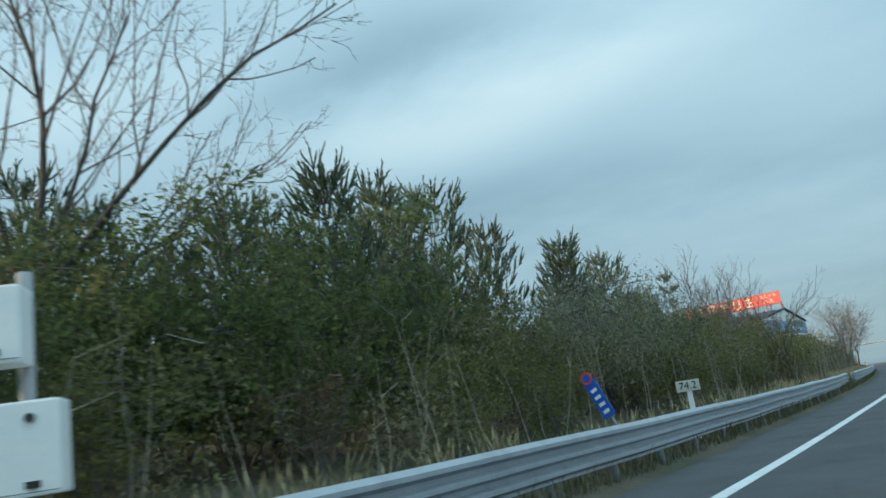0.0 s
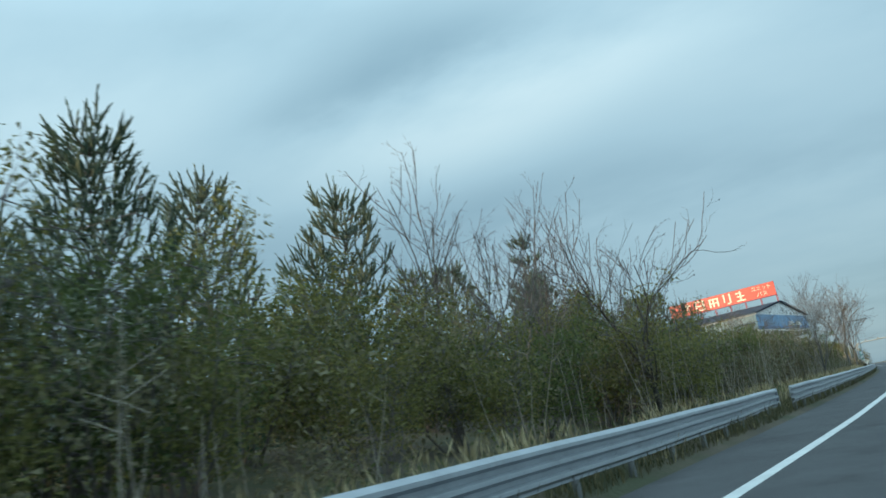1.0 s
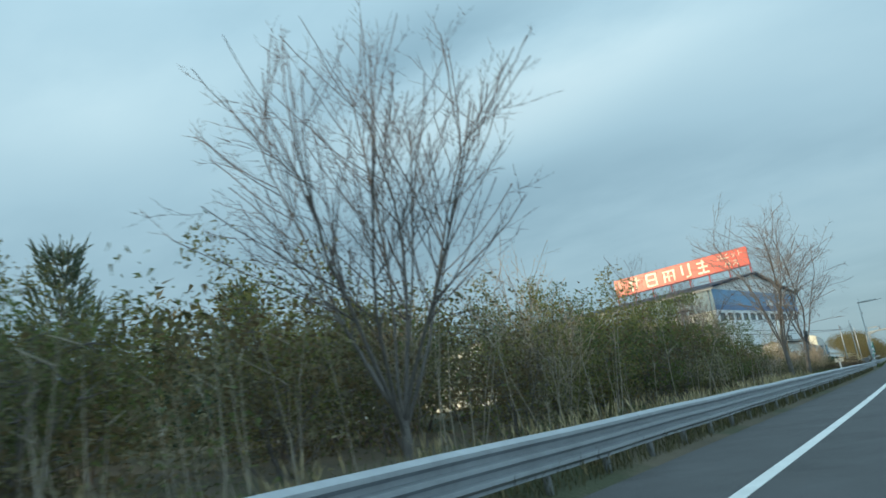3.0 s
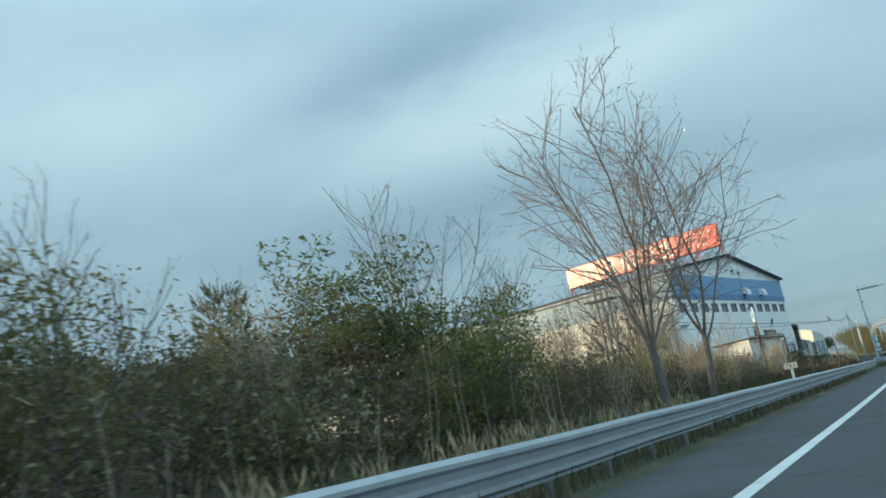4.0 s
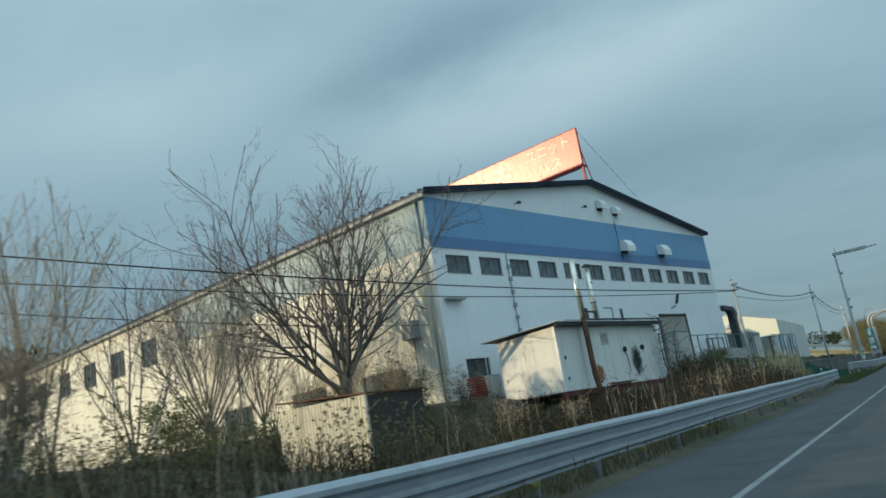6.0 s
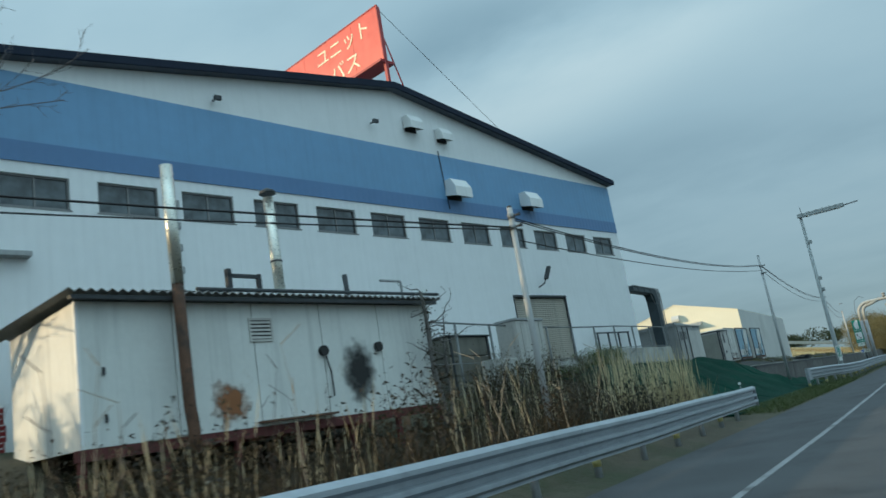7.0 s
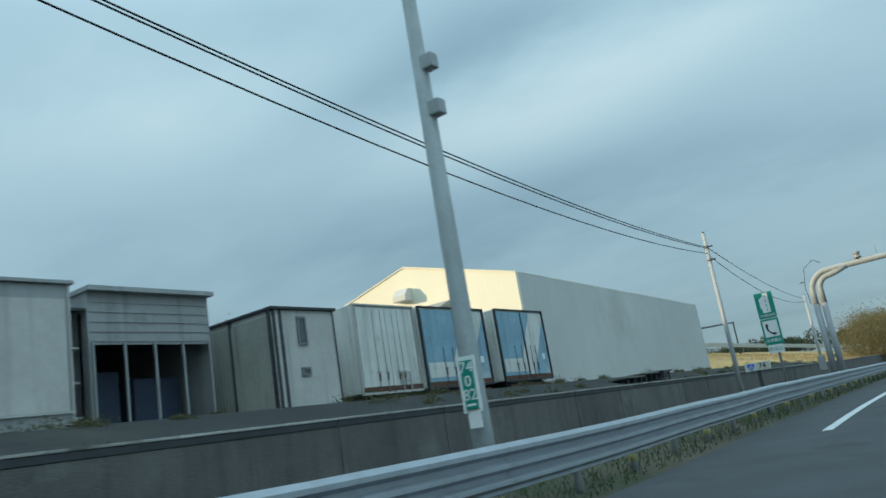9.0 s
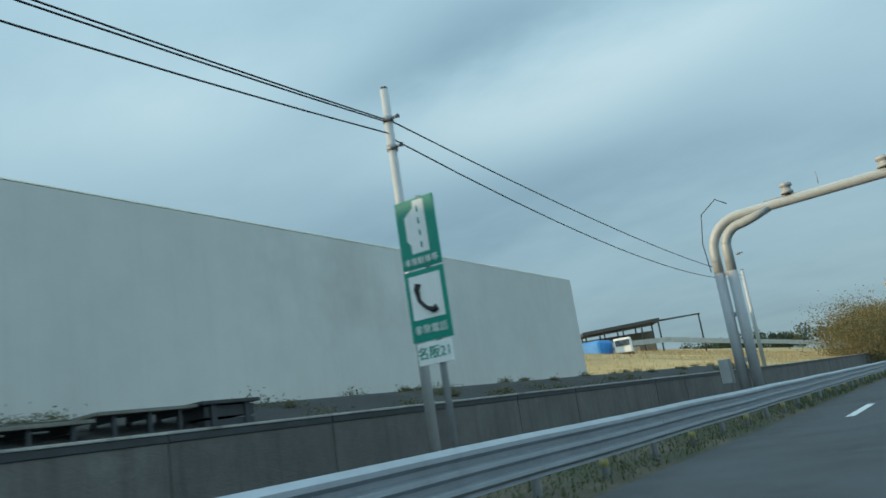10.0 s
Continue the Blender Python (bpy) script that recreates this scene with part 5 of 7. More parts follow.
# ---- poles, cables, lamps ----
def utility_pole(x, y, z0, top, r, label, bands=(), material=None, name="utility_pole"):
    root = thing(name, pose(x, y, z0), label, "utility pole", "poles along the road")
    h = top - z0
    part("shaft", tube([(0, 0, -0.5), (0, 0, h)], [r * 1.25, r], 12), material or M_POLE, root)
    for z in bands:
        part("clamp", tube([(0, 0, z), (0, 0, z + 0.10)], r * 1.35, 12), M_GALV_D, root)
        part("insulator", tube([(r, 0, z + 0.05), (r + 0.12, 0, z + 0.05), (r + 0.16, 0, z + 0.05)], [0.02, 0.03, 0.045], 8), M_DARK, root)
    part("cap", tube([(0, 0, h), (0, 0, h + 0.04)], r * 0.9, 10), M_DARK, root)
    return root


P4X = -11.05
utility_pole(-5.25, 168.0, 0.7, 5.55, 0.062, "slim pale concrete pole standing in dry reeds", (4.35, 4.6))
utility_pole(-6.28, 197.35, 0.9, 7.25, 0.06, "slim grey concrete pole beside the green net", (5.35, 5.75))
utility_pole(-8.07, 228.55, 0.3, 7.25, 0.075, "slim pale steel pole in front of the retaining wall", (5.75, 6.3))
utility_pole(P4X, 262.0, 1.5, 6.9, 0.09, "slim grey pole beyond the sensor gantry", (6.3,))
for k in range(3):
    utility_pole(-15.6 + 0.36 * k, 137.3 + 0.16 * k, 0.9, 9.35 - 0.1 * k, 0.085, "old dark pole of a three-pole transformer stand", (6.2, 7.6), M_BARK)
p = thing("transformer_rack", pose(-15.9, 137.2, 8.0), "dark cross arms with insulators on the pole stand", "pole rack")
for z in (0.0, 1.1):
    part("cross_arm", boxes((-0.5, 1.6, -0.25, -0.11, z, z + 0.12)), M_DARK, p)
    part("cross_arm", boxes((-0.5, 1.6, 0.65, 0.79, z, z + 0.12)), M_DARK, p)
for k in range(7):
    part("insulator", tube([(-0.45 + k * 0.33, -0.18, 1.22), (-0.45 + k * 0.33, -0.18, 1.34), (-0.45 + k * 0.33, -0.18, 1.42)], [0.05, 0.09, 0.05], 8), M_DARK, p)
part("transformer", tube([(0.3, 0.9, -1.4), (0.3, 0.9, -0.4)], 0.35, 12), M_GREYSH, p)


def cable(a, b, sag, r=0.013, label="black overhead cable sagging between poles"):
    a, b = Vector(a), Vector(b)
    pts = []
    for k in range(15):
        s = k / 14
        p = a.lerp(b, s)
        p.z -= sag * 4 * s * (1 - s)
        pts.append(p - a)
    root = thing("overhead_cable", Matrix.Translation(a), label, "cable", "overhead cables")
    part("wire", tube(pts, r, 6), M_CABLE, root)


P0, P1, P2, P3, P4 = (-15.5, 137.5), (-5.25, 168.0), (-6.28, 197.35), (-8.07, 228.55), (P4X, 262.0)
for k, (za, zb) in enumerate(((6.9, 5.10), (6.2, 5.05))):
    cable((*P0, za), (*P1, zb), 0.35, 0.022 if k == 0 else 0.016)
for za, zb, s in ((5.33, 6.76, 0.42), (5.28, 6.72, 0.42), (4.82, 6.45, 0.30)):
    cable((*P1, za), (*P2, zb), s, 0.014)
for za, zb, s in ((6.76, 6.64, 0.45), (6.72, 6.60, 0.50), (6.45, 6.38, 0.62)):
    cable((*P2, za), (*P3, zb), s, 0.014)
for za, zb, s in ((6.66, 6.6, 0.38), (6.30, 6.4, 0.75)):
    cable((*P3, za), (*P4, zb), s, 0.014)
cable((-18.4, 164.3, 6.2), (-15.5, 137.5, 5.6), 0.25, 0.016, "black service cable to the factory wall")


def street_lamp(x, y):
    root = thing("street_lamp", pose(x, y, road_z(y)), "tall grey street lamp with a long flat head", "street lamp")
    part("column", tube([(0, 0, -0.3), (0, 0, 1.2), (0, 0, 10.0)], [0.15, 0.14, 0.085], 14), M_LAMP, root)
    head = part("lamp_head", prism([(-0.16, 10.02), (0.16, 10.02), (0.13, 10.24), (-0.13, 10.24)], -0.15, 2.5, "x"), M_LAMP, root, "long flat lamp head")
    part("diffuser", prism([(-0.12, 9.985), (0.12, 9.985), (0.12, 10.015), (-0.12, 10.015)], 0.3, 2.3, "x"), M_WHITE, head)
    for k in range(6):
        part("fin", box(0.1 + k * 0.4, 0.16 + k * 0.4, -0.17, 0.17, 10.01, 10.26), M_LAMP, head)
    part("spigot", tube([(2.5, 0, 10.1), (3.3, 0, 10.14)], 0.035, 6), M_DARK, root)
    part("aerial", tube([(0.1, 0, 10.2), (0.1, 0, 10.7)], 0.02, 6), M_DARK, root)
    for z in (5.3, 6.0, 8.3):
        part("strap_box", box(0.05, 0.26, -0.09, 0.09, z, z + 0.22, bevel=0.02), M_LAMP, root)
    return root


street_lamp(-4.82, 205.2)
street_lamp(-11.5, 330)


def pole_marker():
    """Green distance marker strapped to the lamp column, facing the traffic."""
    root = thing("distance_marker", pose(-4.72, 204.95, 1.30, 0, 0, 8) @ Matrix.Scale(0.78, 4), "green distance marker plate with white digits on a white mount", "road sign")
    part("plate", box(-0.11, 0.11, -0.03, 0.0, 0.0, 0.78, bevel=0.01), M_GREEN, root)
    part("mount", boxes((-0.16, -0.115, -0.02, 0.02, -0.05, 0.85), (0.115, 0.16, -0.02, 0.02, -0.05, 0.85), (-0.11, 0.11, 0.003, 0.03, -0.3, 0.85)), M_WHITE, root)
    for text, z in (("74", 0.66), ("0", 0.44), ("82", 0.22)):
        lettering("digits", text, 0.25, pose(0, -0.034, z, 90, 0, 0), M_WHITE, root)
    part("bar", box(-0.08, 0.08, -0.034, -0.031, 0.05, 0.085), M_WHITE, root)


pole_marker()


def kilometre_post(y, text, shield, off, lift):
    x = road_x(y) + off
    z = road_z(y) + lift
    root = thing("kilometre_post", pose(x, y, z, 0, 0, 6), "off-white kilometre plate with black digits on a short post", "kilometre post", "kilometre posts")
    part("post", box(-0.05, 0.05, 0.0, 0.08, -0.3, 1.15, bevel=0.012), M_WHITE if not shield else M_DARK, root)
    w = 0.235 if not shield else 0.34
    part("plate", box(-w, w, -0.03, -0.003, 1.09, 1.31, bevel=0.01), M_PLATE, root)
    lettering("digits", text, 0.21, pose(0 if not shield else 0.12, -0.034, 1.20, 90, 0, 0), M_BLACK, root)
    if shield:
        part("route_shield", prism([(-0.26, 1.29), (-0.09, 1.29), (-0.08, 1.22), (-0.175, 1.10), (-0.27, 1.22)], -0.036, -0.031, "y"), M_SIGNBLUE, root, "blue route shield")
        lettering("route_number", "25", 0.11, pose(-0.175, -0.038, 1.21, 90, 0, 0), M_WHITE, root)


kilometre_post(16.5, "74.2", False, -4.9, 0.04)
kilometre_post(119.5, "74.1", False, -5.0, 0.06)
kilometre_post(219.5, "74", True, -4.91, 0.18)


def lean_sign():
    root = thing("leaning_road_sign", pose(-4.10, 13.05, 0.86, 0, -24, -8) @ Matrix.Scale(0.84, 4), "blue narrow road sign with a red top, leaning on its post", "road sign")
    part("board", box(-0.14, 0.14, -0.02, 0.0, 0.1, 0.95, bevel=0.008), M_SIGNBLUE, root)
    part("red_disc", tube([(0, -0.035, 1.0), (0, -0.005, 1.0)], 0.13, 18), M_RED, root)
    part("disc_centre", tube([(0, -0.04, 1.0), (0, -0.036, 1.0)], 0.085, 18), M_SIGNBLUE, root)
    for k in range(4):
        part("text_bar", box(-0.07, 0.07, -0.026, -0.021, 0.2 + k * 0.16, 0.27 + k * 0.16), M_WHITE, root)
    part("post", tube([(0, 0.03, -1.2), (0, 0.03, 1.05)], 0.03, 8), M_GALV_D, root)


def equipment_boxes():
    root = thing("equipment_cabinet", pose(-5.38, 3.62, -0.02, 0, 0, 42), "two white enamel equipment boxes on a grey post", "cabinet")
    for z0, z1, w, e in ((2.12, 2.72, 0.6, -0.13), (1.14, 1.83, 0.68, 0.12)):
        b = part("box", box(-w + 0.10, e, 0, 0.35, z0, z1, bevel=0.02), M_WHITE, root)
        part("latch", box(e - 0.24, e - 0.14, -0.02, -0.002, z0 + 0.06, z0 + 0.11), M_BLACK, b)
        part("lens", tube([(e - 0.2, -0.03, z1 - 0.13), (e - 0.2, 0.0, z1 - 0.13)], 0.035, 10), M_DARK, b)
        part("seam", box(-w + 0.11, e - 0.01, -0.004, -0.001, z0 + 0.03, z0 + 0.035), M_DARK, b)
    part("post", tube([(-0.2, 0.42, -0.2), (-0.2, 0.42, 2.9)], 0.06, 10), M_GALV_D, root)


lean_sign()
equipment_boxes()


def telephone_sign():
    """Two green panels and a name plate on one post: the emergency bay and its telephone."""
    root = thing("emergency_sign", pose(-5.82, 225.92, 0.1, 0, 0, 4), "green emergency bay and telephone sign with white pictures", "road sign")
    part("post", tube([(0.05, 0.05, -0.3), (0.05, 0.05, 4.0)], 0.045, 10), M_GALV_D, root)
    w = 0.305
    top = part("bay_panel", box(-w, w, -0.02, 0.0, 3.04, 3.97, bevel=0.01), M_GREEN, root)
    part("bay_picture", prism([(-0.12, 3.24), (0.15, 3.24), (0.15, 3.94), (-0.02, 3.94), (-0.02, 3.85), (-0.17, 3.74), (-0.17, 3.42), (-0.12, 3.36)], -0.025, -0.021, "y"), M_WHITE, top)
    for k in range(4):
        part("lane_dash", box(0.03, 0.055, -0.029, -0.026, 3.30 + k * 0.16, 3.38 + k * 0.16), M_GREEN, top)
    lettering("caption", "非常駐車帯", 0.105, pose(0, -0.024, 3.13, 90, 0, 0), M_WHITE, top)
    low = part("telephone_panel", box(-w, w, -0.02, 0.0, 2.10, 3.02, bevel=0.01), M_GREEN, root)
    part("white_field", box(-0.24, 0.24, -0.025, -0.021, 2.38, 2.95), M_WHITE, low)
    part("receiver", tube([(-0.10, -0.03, 2.84), (-0.13, -0.03, 2.76), (-0.11, -0.03, 2.62), (-0.02, -0.03, 2.52), (0.08, -0.03, 2.47), (0.14, -0.03, 2.50)], [0.045, 0.04, 0.025, 0.025, 0.04, 0.045], 8), M_BLACK, low, "black handset picture")
    lettering("caption", "非常電話", 0.125, pose(0, -0.024, 2.24, 90, 0, 0), M_WHITE, low)
    name = part("name_plate", box(-0.26, 0.26, -0.02, 0.0, 1.80, 2.08, bevel=0.008), M_WHITE, root, "white plate with green characters")
    lettering("caption", "名阪21", 0.17, pose(0, -0.024, 1.94, 90, 0, 0), M_GREEN, name)


telephone_sign()


def gantry():
    root = thing("sensor_gantry", pose(-7.05, 244.4, 0.15, 0, 0, 2), "cream twin-tube sensor gantry spanning the road", "gantry")
    def arch(x, z, r, sides=14):
        pts, n = [(x, 0, 0.0), (x, 0, 4.5)], 7
        pts2 = [(x, 0, 4.502), (x, 0, z - r)]
        for k in range(1, n + 1):
            a = math.pi / 2 * k / n
            pts2.append((x + r - r * math.cos(a), 0, z - r + r * math.sin(a)))
        pts2 += [(6, 0, z + 0.12), (13, 0, z + 0.18), (20, 0, z + 0.18)]
        return pts, pts2
    for x, z, r in ((-0.30, 6.28, 1.05), (0.12, 5.98, 0.66)):
        low, up = arch(x, z, r)
        if r < 1:
            up = up[:-3] + [(1.15, 0, 6.08), (1.7, 0, 6.28)]
        part("lower_tube", tube(low, 0.17, 14), M_GREYP, root, "grey painted lower tube")
        part("upper_tube", tube(up, 0.162, 14), M_CAB, root, "cream painted tube with a round bend")
    for z in (1.5, 3.0, 4.4):
        part("tie_plate", box(-0.24, 0.06, -0.05, 0.05, z, z + 0.15), M_GREYP, root)
    part("base_plate", box(-0.75, 0.6, -0.4, 0.4, -0.25, 0.02, bevel=0.02), M_CONC_L, root)
    for x, s in ((2.35, 1.3), (5.2, 1.6)):
        c = new("sensor")
        c.parent = root
        c.matrix_local = pose(x, 0, 6.42)
        tagged(c, "grey ribbed sensor head on the beam")
        part("sensor_foot", tube([(0, 0, -0.1), (0, 0, 0.12)], 0.07 * s, 8), M_DARK, c)
        part("sensor_body", tube([(0, 0, 0.12), (0, 0, 0.2), (0, 0, 0.22), (0, 0, 0.34), (0, 0, 0.36), (0, 0, 0.46)], [0.15 * s, 0.15 * s, 0.11 * s, 0.11 * s, 0.15 * s, 0.14 * s], 12), M_GREYSH, c)
        part("sensor_arm", boxes((-0.75, -0.05, -0.03, 0.03, 0.04, 0.08), (0.05, 0.9, -0.03, 0.03, 0.04, 0.08)), M_GALV_D, c)
    part("cable_loop", tube([(-0.55, 0, 4.6), (-0.62, 0, 5.6), (-0.45, 0, 6.6), (0.1, 0, 7.0), (0.45, 0, 6.75)], 0.018, 6), M_DARK, root)
    part("aerial", tube([(3.3, 0, 6.6), (3.3, 0, 7.0)], 0.015, 6), M_GALV_D, root)
    part("control_box", box(-0.95, -0.62, -0.2, 0.2, 0.9, 1.7, bevel=0.02), M_GREYSH, root)


gantry()


# ---- green net over the bank ----
def net_bank():
    verts, faces = [], []
    ny, no = 60, 30
    for j in range(ny + 1):
        for i in range(no + 1):
            k = i / no
            off = lerp(-5.15, -13.2, k)
            y0 = 175.6 + 0.9 * max(0.0, -off - 7) + 0.5 * math.sin(off * 1.7)
            y = lerp(y0, 201.0, j / ny)
            end = smooth01(y0 - 3.0, y0 + 2.0, y) * (1 - smooth01(196.5, 201.0, y) * smooth01(0.05, 0.4, k))
            h = road_z(y) + 0.12 + 2.25 * smooth01(0.02, 0.75, k) * end
            h = max(h, ground_z(off, y) + 0.05) if y < 196 else h
            h += (0.30 * noise.noise(Vector((off * 0.5, y * 0.4, 2))) + 0.12 * noise.noise(Vector((off * 1.4, y * 0.8 + off, 7))) + 0.10 * (0.5 - abs(noise.noise(Vector(((off + y * 0.6) * 1.1, (y - off) * 0.25, 11)))) * 1.6)) * smooth01(0.0, 0.25, k)
            verts.append((road_x(y) + off, y, h))
    w = no + 1
    root = thing("bank_net", Matrix.Identity(4), "dark green mesh sheets draped over an earth bank", "net")
    for j0, j1 in ((0, 21), (21, 42), (42, ny)):
        rows = verts[j0 * w:(j1 + 1) * w]
        lift = [(x, y, z) for k, (x, y, z) in enumerate(rows)]
        faces = [(a, a + w, a + w + 1, a + 1) for j in range(j1 - j0) for a in range(j * w, j * w + no)]
        ob = mesh_ob("net_sheet", lift, faces, M_NET, root, smooth=True)
        ob.modifiers.new("thickness", "SOLIDIFY").thickness = 0.03


net_bank()
# small round delineator on the bank
p = thing("delineator", pose(-4.3, 179.6, 0.0), "small white round delineator on a thin stake", "delineator")
part("stake", tube([(0, 0, -0.3), (0, 0, 0.85)], 0.02, 6), M_GALV_D, p)
part("reflector", tube([(0, -0.03, 0.92), (0, 0.0, 0.92)], 0.045, 14), M_WHITE, p)


# ---- plants ----
class Soup:
    """Loose triangles and bars gathered into one mesh."""

    def __init__(self):
        self.v, self.f, self.t, self.n = [], [], [], 0

    def bars(self, segs, sides):
        """segs: rows of start, end, radius at start, radius at end."""
        s = np.array(segs, float)
        a, b, ra, rb = s[:, 0:3], s[:, 3:6], s[:, 6:7], s[:, 7:8]
        d = b - a
        d /= np.maximum(np.linalg.norm(d, axis=1, keepdims=True), 1e-6)
        ref = np.where(np.abs(d[:, 2:3]) < 0.9, [[0, 0, 1.0]], [[1.0, 0, 0]])
        u = np.cross(d, ref)
        u /= np.linalg.norm(u, axis=1, keepdims=True)
        w = np.cross(d, u)
        rings = []
        for base, r in ((a, ra), (b, rb)):
            for k in range(sides):
                t = 2 * math.pi * k / sides
                rings.append(base + (u * math.cos(t) + w * math.sin(t)) * r)
        pts = np.stack(rings, 1).reshape(-1, 3)
        m = len(s)
        idx = self.n + np.arange(m)[:, None] * (2 * sides)
        for k in range(sides):
            q = (k + 1) % sides
            self.f.append(np.concatenate([idx + k, idx + q, idx + sides + q, idx + sides + k], 1))
        self.v.append(pts)
        self.n += len(pts)

    def quads(self, centre, along, across):
        """Leaves: a kite round each centre."""
        c, a, w = (np.asarray(k, float) for k in (centre, along, across))
        pts = np.stack([c - a * 0.5, c + w * 0.5 - a * 0.05, c + a * 0.5, c - w * 0.5 - a * 0.05], 1).reshape(-1, 3)
        idx = self.n + np.arange(len(c))[:, None] * 4
        self.f.append(np.concatenate([idx, idx + 1, idx + 2, idx + 3], 1))
        self.v.append(pts)
        self.n += len(pts)

    def tris(self, centre, along, across):
        """Small leaves: a pointed triangle each."""
        c, a, w = (np.asarray(k, float) for k in (centre, along, across))
        pts = np.stack([c - a * 0.5 - w * 0.5, c - a * 0.5 + w * 0.5, c + a * 0.5], 1).reshape(-1, 3)
        self.t.append(self.n + np.arange(len(c) * 3).reshape(-1, 3))
        self.v.append(pts)
        self.n += len(pts)

    def spikes(self, segs):
        """Finest twigs: three-sided, running out to a point."""
        s = np.array(segs, float)
        a, b, r = s[:, 0:3], s[:, 3:6], s[:, 6:7]
        d = b - a
        d /= np.maximum(np.linalg.norm(d, axis=1, keepdims=True), 1e-6)
        ref = np.where(np.abs(d[:, 2:3]) < 0.9, [[0, 0, 1.0]], [[1.0, 0, 0]])
        u = np.cross(d, ref)
        u /= np.linalg.norm(u, axis=1, keepdims=True)
        w = np.cross(d, u)
        ring = [a + (u * math.cos(k * 2.094) + w * math.sin(k * 2.094)) * r for k in range(3)]
        pts = np.stack([*ring, b], 1).reshape(-1, 3)
        idx = self.n + np.arange(len(s))[:, None] * 4
        for k in range(3):
            self.t.append(np.concatenate([idx + k, idx + (k + 1) % 3, idx + 3], 1))
        self.v.append(pts)
        self.n += len(pts)

    def mesh(self, name, material):
        v = np.concatenate(self.v)
        quads = np.concatenate(self.f) if self.f else np.zeros((0, 4), int)
        three = np.concatenate(self.t) if self.t else np.zeros((0, 3), int)
        flat = np.concatenate([quads.ravel(), three.ravel()])
        starts = np.concatenate([np.arange(len(quads)) * 4, quads.size + np.arange(len(three)) * 3])
        me = bpy.data.meshes.new(name)
        me.vertices.add(len(v))
        me.vertices.foreach_set("co", v.astype(np.float32).ravel())
        me.loops.add(len(flat))
        me.loops.foreach_set("vertex_index", flat.astype(np.int32))
        me.polygons.add(len(starts))
        me.polygons.foreach_set("loop_start", starts.astype(np.int32))
        me.materials.append(material)
        me.update(calc_edges=True)
        return me


def unit(rng, n):
    v = rng.normal(size=(n, 3))
    return v / np.linalg.norm(v, axis=1, keepdims=True)


def leaves(soup, rng, centres, size, droop=0.0, slim=0.5):
    n = len(centres)
    a = unit(rng, n)
    a[:, 2] -= droop
    w = np.cross(a, unit(rng, n))
    w /= np.maximum(np.linalg.norm(w, axis=1, keepdims=True), 1e-6)
    s = size * rng.uniform(0.6, 1.3, (n, 1))
    soup.tris(centres, a * s, w * s * slim)


def limbs(rng, start, heading, length, radius, level, out, tips, spec):
    """Grows one limb and, from it, the next order of limbs."""
    n = spec["pieces"][level]
    p, d = np.array(start, float), np.array(heading, float)
    step = length / n
    for k in range(n):
        d = d + rng.normal(size=3) * spec["wander"] + np.array([0, 0, spec["lift"][level]])
        d /= np.linalg.norm(d)
        q = p + d * step
        r0, r1 = radius * (1 - 0.75 * k / n), radius * (1 - 0.75 * (k + 1) / n)
        out[level].append((*p, *q, r0, r1))
        if level + 1 < spec["levels"] and k >= spec["bare"][level]:
            for _ in range(spec["kids"][level]):
                if level >= 1 and rng.random() > spec["density"]:
                    continue
                side = np.cross(d, unit(rng, 1)[0])
                side /= np.linalg.norm(side)
                ang = radians(rng.uniform(*spec["angle"][level]))
                h = d * math.cos(ang) + side * math.sin(ang)
                s = rng.uniform(0.2, 1.0)
                limbs(rng, p + (q - p) * s, h, length * rng.uniform(*spec["shrink"]) * (1 - 0.45 * k / n), r1 * spec["thin"], level + 1, out, tips, spec)
        p = q
    tips.append((*p, level))


def rooted(name, label, category, trunk_me, crown_me, group="roadside trees"):
    """A plant set aside as a pattern: trunk and crown under one root."""
    root = thing(name, Matrix.Identity(4), label, category, group)
    for nm, me in (("trunk", trunk_me), ("crown", crown_me)):
        if me is not None:
            o = new(nm, me)
            o.parent = root
    return root


